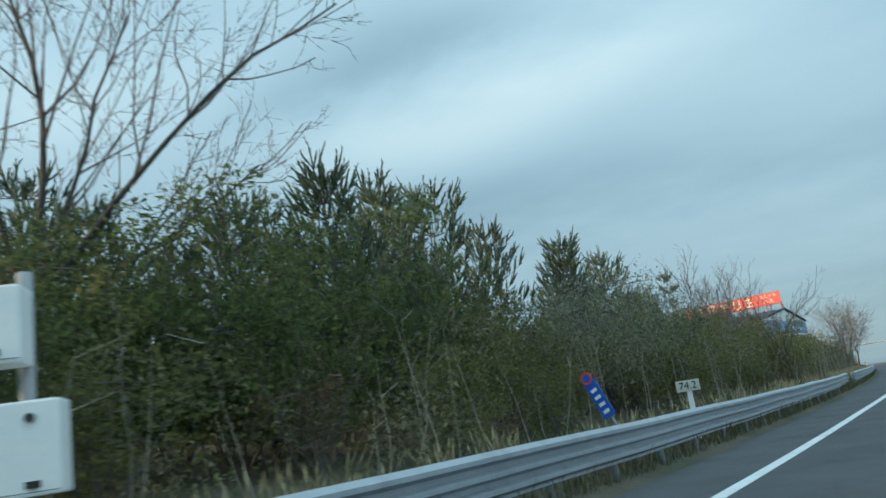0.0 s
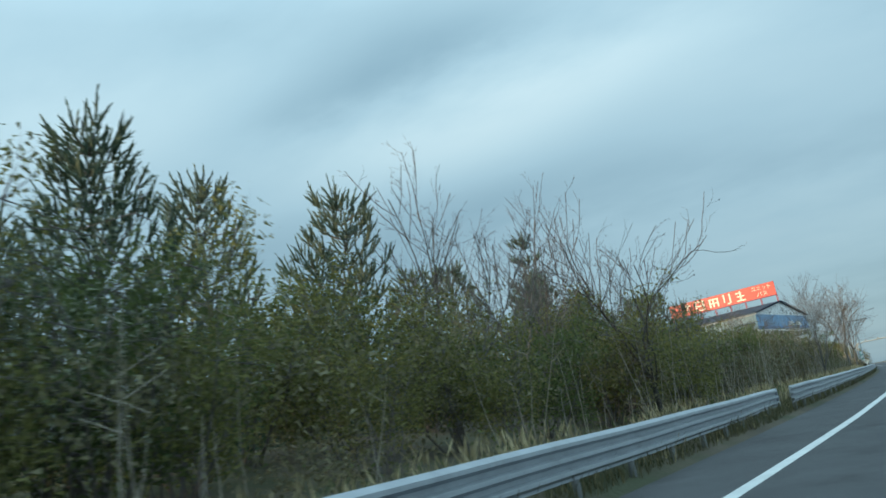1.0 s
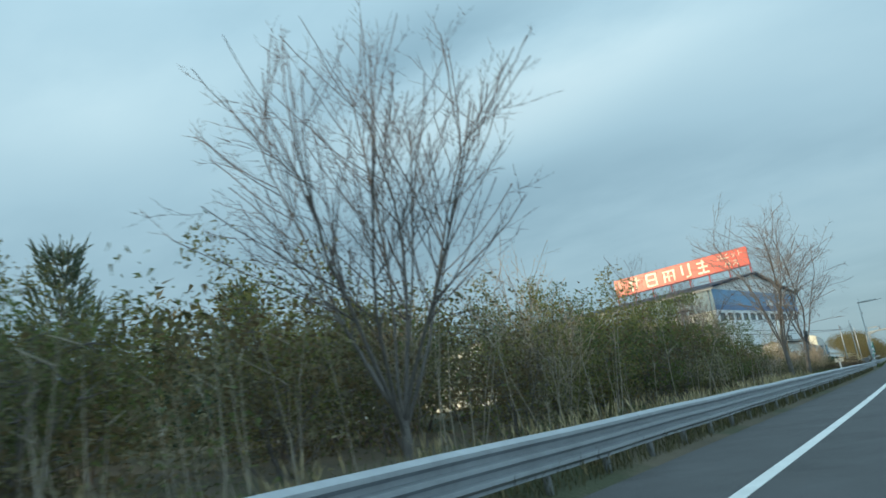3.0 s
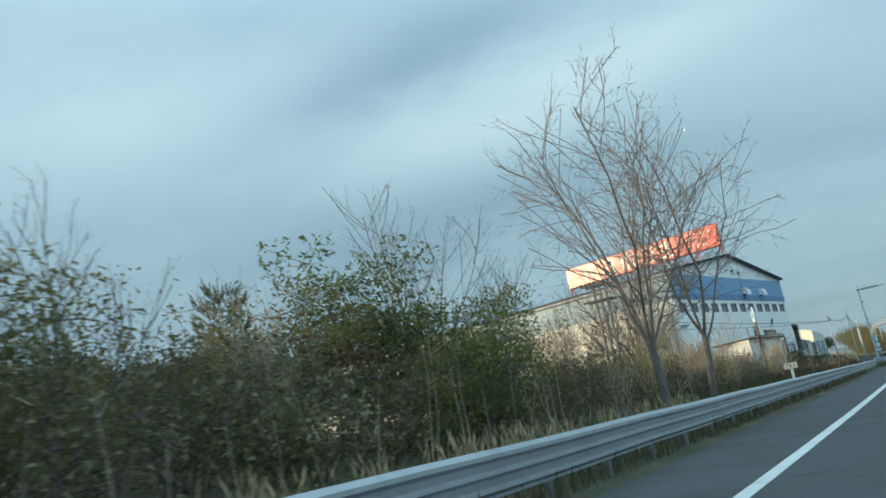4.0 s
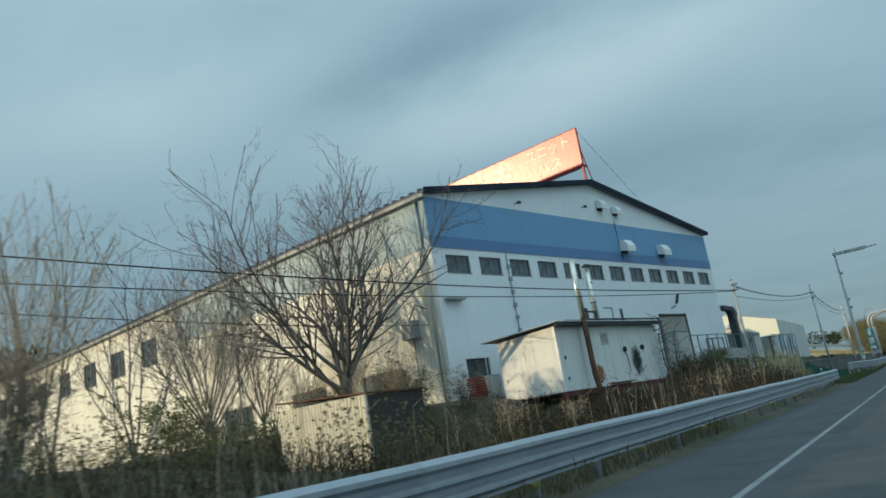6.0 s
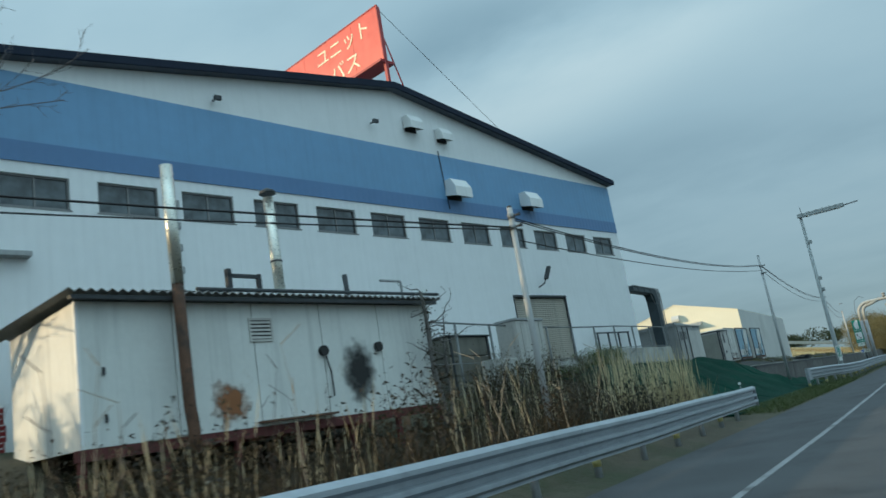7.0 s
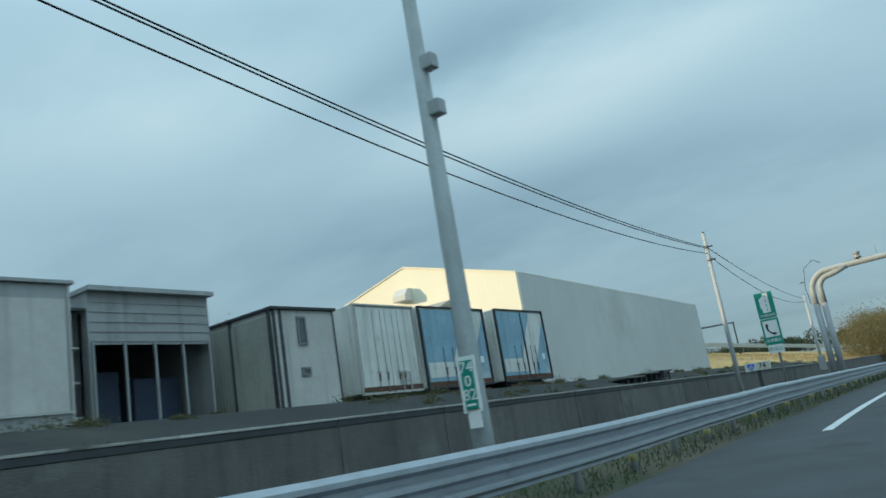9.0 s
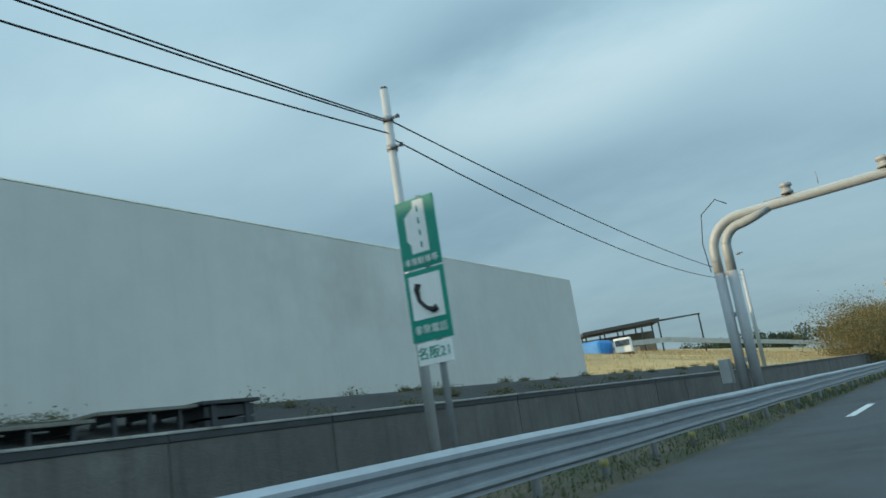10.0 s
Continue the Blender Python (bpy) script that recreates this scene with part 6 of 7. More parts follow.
def bare_tree(seed, height, label, spread=(16, 44), density=1.0, twig=None, bark=None, stems=1, buds=0, limbs_n=6, fork=0.22, rich=1, stout=0.0135, wander=0.075, angle=None, lift=(0.05, 0.10, 0.08, 0.05), bare=2):
    """A trunk that forks low into rising limbs, each with ever finer upswept branches."""
    rng = np.random.default_rng(seed)
    spec = dict(levels=4, density=density, pieces=[7, 4, 3, 2], wander=wander, lift=lift, bare=[bare, 0, 0, 0], kids=[1 + rich, 1, rich, 0],
                angle=angle or [(24, 48), (25, 52), (25, 55), (20, 50)], shrink=(0.38, 0.60), thin=0.60)
    out, tips, trunk = [[] for _ in range(4)], [], []
    for s in range(stems):
        foot = np.array([rng.normal() * 0.15, rng.normal() * 0.15, -0.25]) if stems > 1 else np.array([0, 0, -0.25])
        lean = np.array([rng.normal() * 0.05, rng.normal() * 0.05, 1.0])
        h, r = height * fork * rng.uniform(0.7, 1.2), height * stout / stems ** 0.5
        p = foot
        for k in range(4):
            q = p + (lean + rng.normal(size=3) * 0.04) * h / 4
            trunk.append((*p, *q, r * (1.25 - 0.1 * k), r * (1.15 - 0.1 * k)))
            p = q
        n = max(2, limbs_n // stems)
        spin = rng.uniform(0, 6.28)
        for k in range(n):
            a = spin + k * 2 * math.pi / n + rng.normal() * 0.3
            tilt = radians(rng.uniform(*spread)) if k else radians(6)
            d = (math.sin(tilt) * math.cos(a), math.sin(tilt) * math.sin(a), math.cos(tilt))
            limbs(rng, p - np.array([0, 0, h * 0.3 * rng.random()]), d, height * rng.uniform(0.62, 0.85), r * rng.uniform(0.34, 0.52), 0, out, tips, spec)
    k = height / max(t[2] for t in tips)
    fix = lambda segs, rmin: [tuple(np.array(s[:6]) * k) + (max(s[6], rmin), max(s[7], rmin)) for s in segs]
    wood, fine = Soup(), Soup()
    wood.bars(fix(trunk, 0.03), 8)
    wood.bars(fix(out[0], 0.014), 5)
    fine.bars(fix(out[1], 0.009), 4)
    fine.spikes(fix(out[2], 0.008))
    fine.spikes(fix(out[3], 0.0062))
    if buds:
        c = np.array([t[:3] for t in tips if t[3] >= 2]) * k
        c = c[rng.random(len(c)) < buds]
        leaves(fine, rng, c, 0.06, 0.2)
    return rooted("bare_tree", label, "tree", wood.mesh("trunk", bark or M_BARK), fine.mesh("crown", twig or M_TWIG))


def pine_tree(seed, height, label, needles, width=0.30, whorls=11, tuft=0.62, gaps=0.0):
    """A young pine: whorls of upswept branches set with upright bottle-brush shoots."""
    rng = np.random.default_rng(seed)
    segs, shoots = [], []
    pts = [np.array([0, 0, -0.2])]
    for k in range(8):
        pts.append(np.array([rng.normal() * 0.05, rng.normal() * 0.05, height * (k + 1) / 8 * 0.96]))
    for k in range(8):
        r = 0.011 * height
        segs.append((*pts[k], *pts[k + 1], r * (1 - k / 8.6), r * (1 - (k + 1) / 8.6)))

    def shoot(p, d, f):
        d = np.asarray(d, float)
        shoots.append((*p, *(d / np.linalg.norm(d)), f))
    for k in range(whorls):
        z = height * (0.16 + 0.76 * (k / (whorls - 1)) ** 0.9)
        reach = width * height * (1.05 - 0.80 * (z / height) ** 1.3) * rng.uniform(0.75, 1.15)
        n = rng.integers(5, 8)
        spin = rng.uniform(0, 6.28)
        for b in range(n):
            if rng.random() < gaps:
                continue
            a = spin + b * 2 * math.pi / n + rng.normal() * 0.2
            out = np.array([math.cos(a), math.sin(a), rng.uniform(0.15, 0.5)])
            p = np.array([0.0, 0.0, z])
            L = reach * rng.uniform(0.65, 1.2)
            m = max(2, int(L / 0.42))
            for j in range(m):
                q = p + out * L / m
                segs.append((*p, *q, 0.024 * (1 - j / (m + 1)), 0.024 * (1 - (j + 1) / (m + 1))))
                for _ in range(2 if j else 1):
                    w = np.array([-out[1], out[0], 0]) * rng.uniform(-1.0, 1.0)
                    shoot(p + (q - p) * rng.uniform(0.2, 1) + w * 0.12, w * 0.8 + out * 0.4 + np.array([0, 0, rng.uniform(0.5, 1.3)]), rng.uniform(0.55, 1.1))
                p = q
                out = out + np.array([0, 0, 0.20])
                out /= np.linalg.norm(out)
            shoot(p, out + np.array([0, 0, 1.0]), rng.uniform(0.9, 1.3))
            shoot(p, out * 0.9 + np.array([-out[1], out[0], 0.5]) * 0.7, 0.8)
            shoot(p, out * 0.9 + np.array([out[1], -out[0], 0.5]) * 0.7, 0.8)
    top = pts[-1]
    shoot(top - np.array([0, 0, 0.15]), (0, 0, 1), 1.5)
    for b in range(5):
        a = b * 1.26 + rng.uniform(0, 0.5)
        shoot(top - np.array([0, 0, 0.3]), (0.75 * math.cos(a), 0.75 * math.sin(a), 1.0), 1.1)
    wood = Soup()
    wood.bars(segs, 4)
    s = np.array(shoots)
    base, d, ln = s[:, :3], s[:, 3:6], s[:, 6:7] * tuft
    crown = Soup()
    per = 7
    for k in range(per):
        f = (k + 0.3) / per
        c = base + d * ln * f
        o = np.cross(d, unit(rng, len(s)))
        o /= np.maximum(np.linalg.norm(o, axis=1, keepdims=True), 1e-6)
        along = d * 0.95 + o * (0.72 - 0.35 * f)
        along /= np.linalg.norm(along, axis=1, keepdims=True)
        w = np.cross(along, unit(rng, len(s)))
        w /= np.maximum(np.linalg.norm(w, axis=1, keepdims=True), 1e-6)
        size = 0.17 * rng.uniform(0.8, 1.25, (len(s), 1))
        crown.tris(c + along * size * 0.5, along * size * 1.1, w * 0.062)
    crown.bars(np.concatenate([base, base + d * ln * 0.55, np.full((len(s), 1), 0.016), np.full((len(s), 1), 0.036)], 1), 3)
    crown.bars(np.concatenate([base + d * ln * 0.55, base + d * ln * 1.02, np.full((len(s), 1), 0.036), np.full((len(s), 1), 0.008)], 1), 3)
    return rooted("pine_tree", label, "tree", wood.mesh("trunk", M_BARK), crown.mesh("crown", needles))


def leafy_shrub(seed, height, spread, count, leaf, material, label, name="shrub", category="shrub", slim=0.5, group="roadside shrubs", open_top=0.0):
    """Many stems from the ground, and uneven clumps of leaves along them."""
    rng = np.random.default_rng(seed)
    segs, twigs, cl = [], [], []
    for _ in range(8):
        a = rng.uniform(0, 6.28)
        d = np.array([math.cos(a) * rng.uniform(0.1, 0.7) * spread, math.sin(a) * rng.uniform(0.1, 0.7) * spread, 1.0])
        d /= np.linalg.norm(d)
        p = np.array([rng.normal() * 0.12, rng.normal() * 0.12, -0.15])
        L = height * rng.uniform(0.65, 1.08)
        for k in range(5):
            q = p + (d + rng.normal(size=3) * 0.13) * L / 5
            segs.append((*p, *q, 0.028 * (1 - k / 5.5), 0.028 * (1 - (k + 1) / 5.5)))
            if k >= 1:
                for _ in range(3):
                    o = unit(rng, 1)[0] * np.array([1, 1, 0.6]) * height * 0.20
                    t = q + o
                    twigs.append((*q, *t, 0.012, 0))
                    cl.append((*t, rng.uniform(0.5, 1.0)))
                    twigs.append((*t, *(t + o * 0.3 + unit(rng, 1)[0] * height * 0.05), 0.008, 0))
                    if open_top and rng.random() < open_top:
                        u = t + np.array([o[0] * 0.4, o[1] * 0.4, height * 0.10])
                        twigs.append((*t, *u, 0.006, 0))
            p = q
        cl.append((*p, 0.7))
    c = np.array(cl)
    pick = rng.integers(0, len(c), count)
    r = height * 0.10 * c[pick, 3:4]
    pos = c[pick, :3] + np.clip(rng.normal(size=(count, 3)), -1.0, 1.0) * r * np.array([1, 1, 0.8])
    pos[:, 2] = np.maximum(pos[:, 2], 0.05)
    crown = Soup()
    leaves(crown, rng, pos, leaf, 0.15, slim)
    wood = Soup()
    wood.bars(segs, 3)
    wood.spikes(twigs)
    return rooted(name, label, category, wood.mesh("trunk", M_TWIG), crown.mesh("crown", material), group=group)


def stand(pattern, off, y, scale=1.0, turn=None, tilt=0.0, at_x=None):
    x = road_x(y) + off if at_x is None else at_x
    z = ground_z(x - road_x(y), y) - 0.05
    m = pose(x, y, z, tilt, 0, random.uniform(0, 360) if turn is None else turn) @ Matrix.Scale(scale, 4)
    c = copy_thing(pattern, m)
    c.matrix_basis = m
    return c


def discard(pattern):
    for o in (*pattern.children_recursive, pattern):
        bpy.data.objects.remove(o)


pines = [pine_tree(11 + k, 8.0, lab, n, w, wh, 0.72 if k < 3 else 0.5, gp)
         for k, (n, w, wh, gp, lab) in enumerate(((L_PINE, 0.29, 13, 0.0, "dense dark green young pine on the bank"), (L_PINE, 0.32, 12, 0.08, "broad dark green young pine with upright shoots"),
                                                  (L_PALEPINE, 0.28, 12, 0.05, "pale grey-green young pine with upright shoots"), (L_PALEPINE, 0.18, 7, 0.25, "thin young pine with a bare stem showing")))]
bares = [bare_tree(40, 9.0, "bare deciduous tree with rising grey limbs", (14, 40), 0.75, limbs_n=7, stout=0.011),
         bare_tree(47, 9.0, "wide bare tree forking low into many limbs", (16, 50), 0.75, limbs_n=9, fork=0.16, rich=2, stout=0.0105),
         bare_tree(42, 7.0, "bare multi-stemmed shrub tree with tan twigs", (12, 42), 0.5, M_TWIG_L, M_BARK_L, stems=4, limbs_n=10, fork=0.12),
         bare_tree(43, 7.0, "thin two-stemmed bare tree with dark twigs", (12, 40), 0.65, stems=2, limbs_n=6, fork=0.2)]
tall = bare_tree(58, 9.0, "tall bare tree forking above a slim trunk into spreading limbs", (6, 42), 0.66, M_TWIG_G, limbs_n=6, fork=0.29, rich=2, stout=0.0105, wander=0.13,
                 angle=[(30, 58), (30, 60), (25, 58), (20, 50)], lift=(0.05, 0.05, 0.03, 0.02), bare=1)
spray = bare_tree(61, 9.0, "tall bare tree with long level sprays of twigs", (4, 34), 0.72, M_TWIG_G, limbs_n=5, fork=0.30, rich=2, stout=0.0095, wander=0.13,
                  angle=[(36, 64), (32, 60), (25, 58), (20, 50)], lift=(0.05, 0.0, 0.02, 0.02), bare=1)
haze = bare_tree(83, 3.6, "dense bush of fine brown-grey bare twigs on the bank", (8, 50), 0.5, M_TWIG_T, M_BARK, stems=5, limbs_n=15, fork=0.1, rich=2)
crooked = bare_tree(77, 7.0, "crooked bare shrub tree with knobby branch ends", (18, 58), 0.55, M_TWIG, M_BARK_D, limbs_n=7, fork=0.3, stout=0.0105, buds=0.6, wander=0.17)
wide = bare_tree(71, 9.0, "tall dark bare tree with wide-spread crooked limbs", (18, 66), 0.85, M_TWIG, M_BARK_D, limbs_n=9, fork=0.34, rich=2, stout=0.014, wander=0.13)
fan = bare_tree(53, 9.0, "bare multi-stemmed tree fanning out above the hut", (10, 60), 0.78, stems=3, limbs_n=12, fork=0.17, rich=2, stout=0.031, wander=0.10, bare=1,
                angle=[(28, 52), (25, 52), (25, 55), (20, 50)])


def ivy_stump():
    """A clump of slim cut-back stems with a little ivy and crooked twigs on top."""
    rng = np.random.default_rng(57)
    wood, crown = Soup(), Soup()
    stem, twig, ivy = [], [], []
    for foot, lean, h, r in (((0.0, 0.0), (-0.05, 0.02), 4.3, 0.10), ((0.16, 0.22), (0.02, 0.12), 3.5, 0.055), ((-0.12, -0.2), (-0.04, -0.10), 3.2, 0.05), ((0.1, 0.45), (0.0, 0.16), 2.7, 0.04)):
        p = np.array([*foot, -0.3])
        for k in range(8):
            q = p + np.array([lean[0] + rng.normal() * 0.06, lean[1] + rng.normal() * 0.06, 1.0]) * h / 8
            stem.append((*p, *q, r * (1 - 0.07 * k), r * (0.93 - 0.07 * k)))
            ivy += [p + (q - p) * rng.random() for _ in range(12 if r > 0.09 else 4)]
            if k > 3:
                for _ in range(2):
                    e, d = q, np.append(rng.normal(size=2), rng.uniform(0.3, 1.4))
                    for m in range(4):
                        d = d + rng.normal(size=3) * 0.4
                        d /= np.linalg.norm(d)
                        g = e + d * rng.uniform(0.16, 0.32)
                        twig.append((*e, *g, 0.024 - 0.005 * m, 0.019 - 0.005 * m))
                        if m > 1:
                            twig.append((*g, *(g + unit(rng, 1)[0] * 0.22), 0.007, 0.003))
                        e = g
            p = q
    wood.bars(stem, 8)
    wood.bars(twig, 4)
    c = np.repeat(np.array(ivy), 5, 0)
    leaves(crown, rng, c + rng.normal(size=c.shape) * np.array([0.10, 0.10, 0.12]), 0.06, 0.3, 0.8)
    return rooted("ivy_stump", "clump of slim cut-back stems with dark ivy beside the shed", "tree", wood.mesh("trunk", M_BARK), crown.mesh("crown", L_BRAMBLE))


stump = ivy_stump()
brush = bare_tree(45, 2.2, "low bare bush of tan twigs on the bank", (10, 48), 0.35, M_TWIG_L, M_BARK_L, stems=5, limbs_n=10, fork=0.1)
shrubs = [leafy_shrub(60, 3.4, 1.0, 4600, 0.105, L_SHRUB, "dense dark green evergreen shrub"),
          leafy_shrub(61, 3.4, 1.1, 4200, 0.098, L_OLIVE, "olive-green leafy shrub in the thicket", open_top=0.4),
          leafy_shrub(62, 3.0, 1.1, 2400, 0.075, L_BROWN, "brown half-withered shrub on the bank", open_top=0.8),
          leafy_shrub(63, 4.2, 0.8, 2400, 0.062, L_PALE, "tall thin shrub with pale leaves against the sky", open_top=0.9),
          leafy_shrub(66, 3.4, 1.0, 4600, 0.095, L_SHRUB, "tall dense green shrub with small leaves"),
          leafy_shrub(67, 3.4, 1.1, 4300, 0.092, L_OLIVE, "tall olive-green shrub with small leaves", open_top=0.3),
          leafy_shrub(64, 2.2, 1.3, 2700, 0.065, L_DARK, "low dark bramble thicket on the bank")]

# pines seen over the thicket: distance to the side, y, height, kind
for off, y, h, kind in ((-11.3, 13.9, 6.9, 0), (-11.6, 11.2, 5.5, 2), (-12.6, 12.6, 6.2, 1), (-12.2, 10.3, 4.6, 0), (-13.6, 10.6, 4.8, 1), (-13.8, 17.0, 5.6, 1), (-11.3, 16.3, 6.8, 2), (-11.4, 18.5, 7.2, 1), (-15.0, 22.0, 6.0, 0), (-14.6, 20.3, 8.7, 1), (-13.0, 24.5, 7.4, 2), (-12.6, 30.2, 7.5, 0), (-14.5, 34.4, 7.8, 2), (-14.2, 39.5, 8.4, 2), (-15.7, 47.8, 7.2, 2),
                        (-14.0, 51.6, 8.5, 3), (-13.0, 54.2, 5.9, 2), (-14.2, 66.0, 6.5, 0), (-11.6, 65.9, 5.6, 2), (-14.2, 56.2, 5.9, 2), (-19.0, 62.9, 9.2, 2), (-21.0, 68.1, 9.8, 3), (-14.3, 70.4, 7.1, 2), (-15.5, 74.5, 5.6, 0),
                        (-10.5, 4.0, 4.6, 1), (-12.0, 8.5, 5.2, 0), (-18, 42.5, 7.8, 1), (-17, 28, 7.8, 1), (-17.5, 59, 7.6, 0), (-20, 52, 8.4, 1), (-16, 80, 5.2, 0), (-17, 86, 5.0, 1),
                        (-19.5, 12, 8.8, 1), (-20, 22, 8.6, 0), (-21, 33, 8.4, 0), (-22, 73, 6.2, 1), (-15.5, 104, 3.6, 0), (-13.5, 99.0, 4.6, 1)):
    stand(pines[kind], off, y, (h + 0.95 - ground_z(off, y)) / 8.5)
# bare trees: thin ones in the thicket, tall ones ahead of the factory
for off, y, h, kind in ((-9.6, 42.0, 6.7, 3), (-9.2, 39.0, 6.4, 0), (-9.8, 45.5, 6.6, 0), (-9.4, 36.2, 6.8, 3), (-9.8, 48.6, 4.6, 3), (-10.2, 52.6, 4.6, 0), (-8.8, 77.5, 3.2, 2), (-7.0, 80.5, 3.0, 2),
                        (-8.0, 81.0, 4.6, 2), (-9.6, 92.6, 4.4, 3), (-9.8, 96.4, 3.6, 2), (-8.3, 102.6, 4.3, 3), (-10.2, 105.6, 4.9, 0),
                        (-14.5, 136.6, 6.0, 2), (-20.0, 130.4, 5.4, 2), (-20.5, 134.4, 5.6, 3), (-8.6, 138.6, 3.4, 2), (-10.8, 136.8, 4.7, 2),
                        (-16.5, 140.5, 6.6, 2), (-18.0, 143.5, 7.0, 0), (-15.5, 136.0, 5.0, 3)):
    stand(bares[kind], off, y, h / (9.0 if kind < 2 else 7.0))
stand(wide, -11.0, 6.7, 1.25, 0)
stand(tall, -6.2, 106.8, 10.4 / 9.0, 20)
stand(spray, -5.8, 110.0, 9.6 / 9.0, 50)
stand(bares[0], -12.2, 104.8, 7.4 / 9.0, 130)
stand(bares[1], -5.9, 73.0, 6.6 / 9.0, 40)
for off, y, h in ((-8.4, 119.0, 1.6), (-9.8, 124.0, 2.0), (-8.2, 126.4, 1.7), (-10.4, 128.6, 2.2), (-9.0, 131.0, 2.0), (-11.0, 133.6, 2.3), (-9.6, 136.0, 2.2), (-13.0, 131.4, 2.3)):
    stand(haze, off, y, h / 3.6)
for off, y, s, kind in ((-6.8, 112.6, 0.5, 6), (-7.2, 114.8, 0.5, 6), (-6.7, 116.8, 0.45, 6), (-7.4, 118.6, 0.45, 2), (-7.0, 120.6, 0.42, 6), (-9.6, 118.8, 0.7, 6), (-11.0, 121.4, 0.75, 6), (-10.4, 126.8, 0.6, 6), (-12.0, 129.6, 0.7, 6), (-7.4, 122.6, 0.42, 6), (-7.2, 124.8, 0.4, 2), (-7.6, 127.0, 0.4, 6), (-8.0, 129.4, 0.4, 6), (-8.2, 132.0, 0.36, 2), (-8.4, 134.6, 0.36, 6)):
    stand(shrubs[kind], off, y, s)
for off, y, k, h in ((-7.6, 88.6, 4, 3.4), (-8.4, 86.0, 4, 3.6), (-9.0, 83.4, 5, 3.6), (-8.0, 80.6, 5, 3.3), (-10.4, 87.0, 4, 3.8), (-7.6, 99.4, 4, 3.2)):
    stand(shrubs[k], off, y, h / 3.8)
stand(crooked, -6.6, 41.3, 6.3 / 7.0, 15)
stand(crooked, -8.6, 50.6, 4.1 / 7.0, 130)
for off, y, k, h in ((-7.3, 42.6, 1, 3.6), (-7.0, 45.0, 5, 3.5), (-7.5, 47.4, 5, 3.3), (-7.6, 40.6, 1, 3.3)):
    stand(shrubs[k], off, y, h / 3.8)
stand(fan, 0, 158.0, 14.6 / 9.0, 60, at_x=-20.8)
for x, y, h in ((-25.5, 154.5, 9.5), (-23.2, 155.4, 7.0), (-28.2, 156.5, 10.0)):
    stand(bares[1], 0, y, h / 9.0, at_x=x)
for x, y, k in ((-19.6, 157.6, 0.45), (-20.8, 158.4, 0.5), (-22.2, 157.2, 0.5), (-23.6, 158.8, 0.55), (-25.0, 157.8, 0.5), (-26.6, 159.0, 0.55), (-21.4, 155.6, 0.4), (-24.2, 155.8, 0.45)):
    stand(bares[2], 0, y, k, at_x=x)
for x, y, s, kind in ((-19.6, 151.6, 1.0, 6), (-20.6, 152.4, 1.1, 6), (-21.6, 151.0, 0.75, 0), (-23.0, 152.4, 1.15, 6), (-22.2, 153.6, 0.8, 0), (-24.4, 151.6, 0.8, 0), (-19.8, 153.4, 0.8, 2), (-25.4, 153.0, 1.2, 6),
                      (-14.4, 156.0, 0.62, 2), (-15.4, 156.6, 0.75, 6), (-13.6, 156.8, 0.6, 2), (-16.4, 157.2, 0.75, 2)):
    stand(shrubs[kind], 0, y, s, at_x=x)
for x, y in ((-17.2, 157.4), (-16.2, 156.4), (-18.4, 158.6)):
    stand(brush, 0, y, 1.0, at_x=x)
for k in range(18):
    y = 104 + k * 1.9 + random.uniform(-0.5, 0.5)
    stand(brush, random.uniform(-13.0, -7.0), y, random.uniform(0.75, 1.25))
stand(bares[2], 0, 158.8, 0.75, 10, at_x=-20.5)
stand(stump, 0, 170.9, 1.0, 80, at_x=-9.75)


def thicket_height(y):
    return float(np.interp(y, (-10, 10, 40, 60, 72, 91, 94, 97, 99, 102, 105, 110, 118, 132, 150), (4.2, 4.2, 4.5, 4.0, 4.0, 4.4, 2.6, 2.7, 4.3, 4.0, 2.9, 2.2, 1.9, 1.2, 0.8)))


# thicket: two ranks of shrubs on the bank, thinning out before the factory
for k in range(146):
    y = -10 + k * 1.06 + random.uniform(-0.6, 0.6)
    near = k % 3 == 0
    off = random.uniform(-8.4, -7.2) if near else random.uniform(-13.5, -8.8)
    kind = random.choice((1, 1, 1, 0, 2) if y < 44 else (1, 2, 2, 6, 6)) if near else random.choice((0, 0, 0, 1, 1, 6)) if y < 60 else random.choice((0, 0, 1, 1, 2, 6))
    if y > 103:
        kind = random.choice((2, 6, 6, 5)) if y < 122 else random.choice((2, 6, 6))
    if 138 < y and off > -12.5:
        continue
    h = thicket_height(y) * random.uniform(0.72, 1.0) * (0.72 if near else 1.0)
    if (74 < y < 103 or y < 17) and kind < 2:
        kind += 4
    stand(shrubs[kind], off, y, h / ((3.4, 3.4, 3.0, 4.2, 3.4, 3.4, 2.2)[kind] * 1.12))
for off, y, h in ((-8.1, 21.4, 4.7), (-8.7, 22.8, 4.9), (-8.3, 24.6, 4.5), (-8.5, 27.0, 4.5), (-9.0, 20.2, 4.6), (-9.4, 24.0, 5.0), (-9.4, 84.0, 3.6), (-9.6, 62.0, 4.0), (-9.4, 95.8, 2.9), (-13.4, 66.2, 4.9), (-12.4, 67.4, 4.4), (-14.0, 64.6, 4.8)):
    stand(shrubs[3], off, y, h / 4.2)
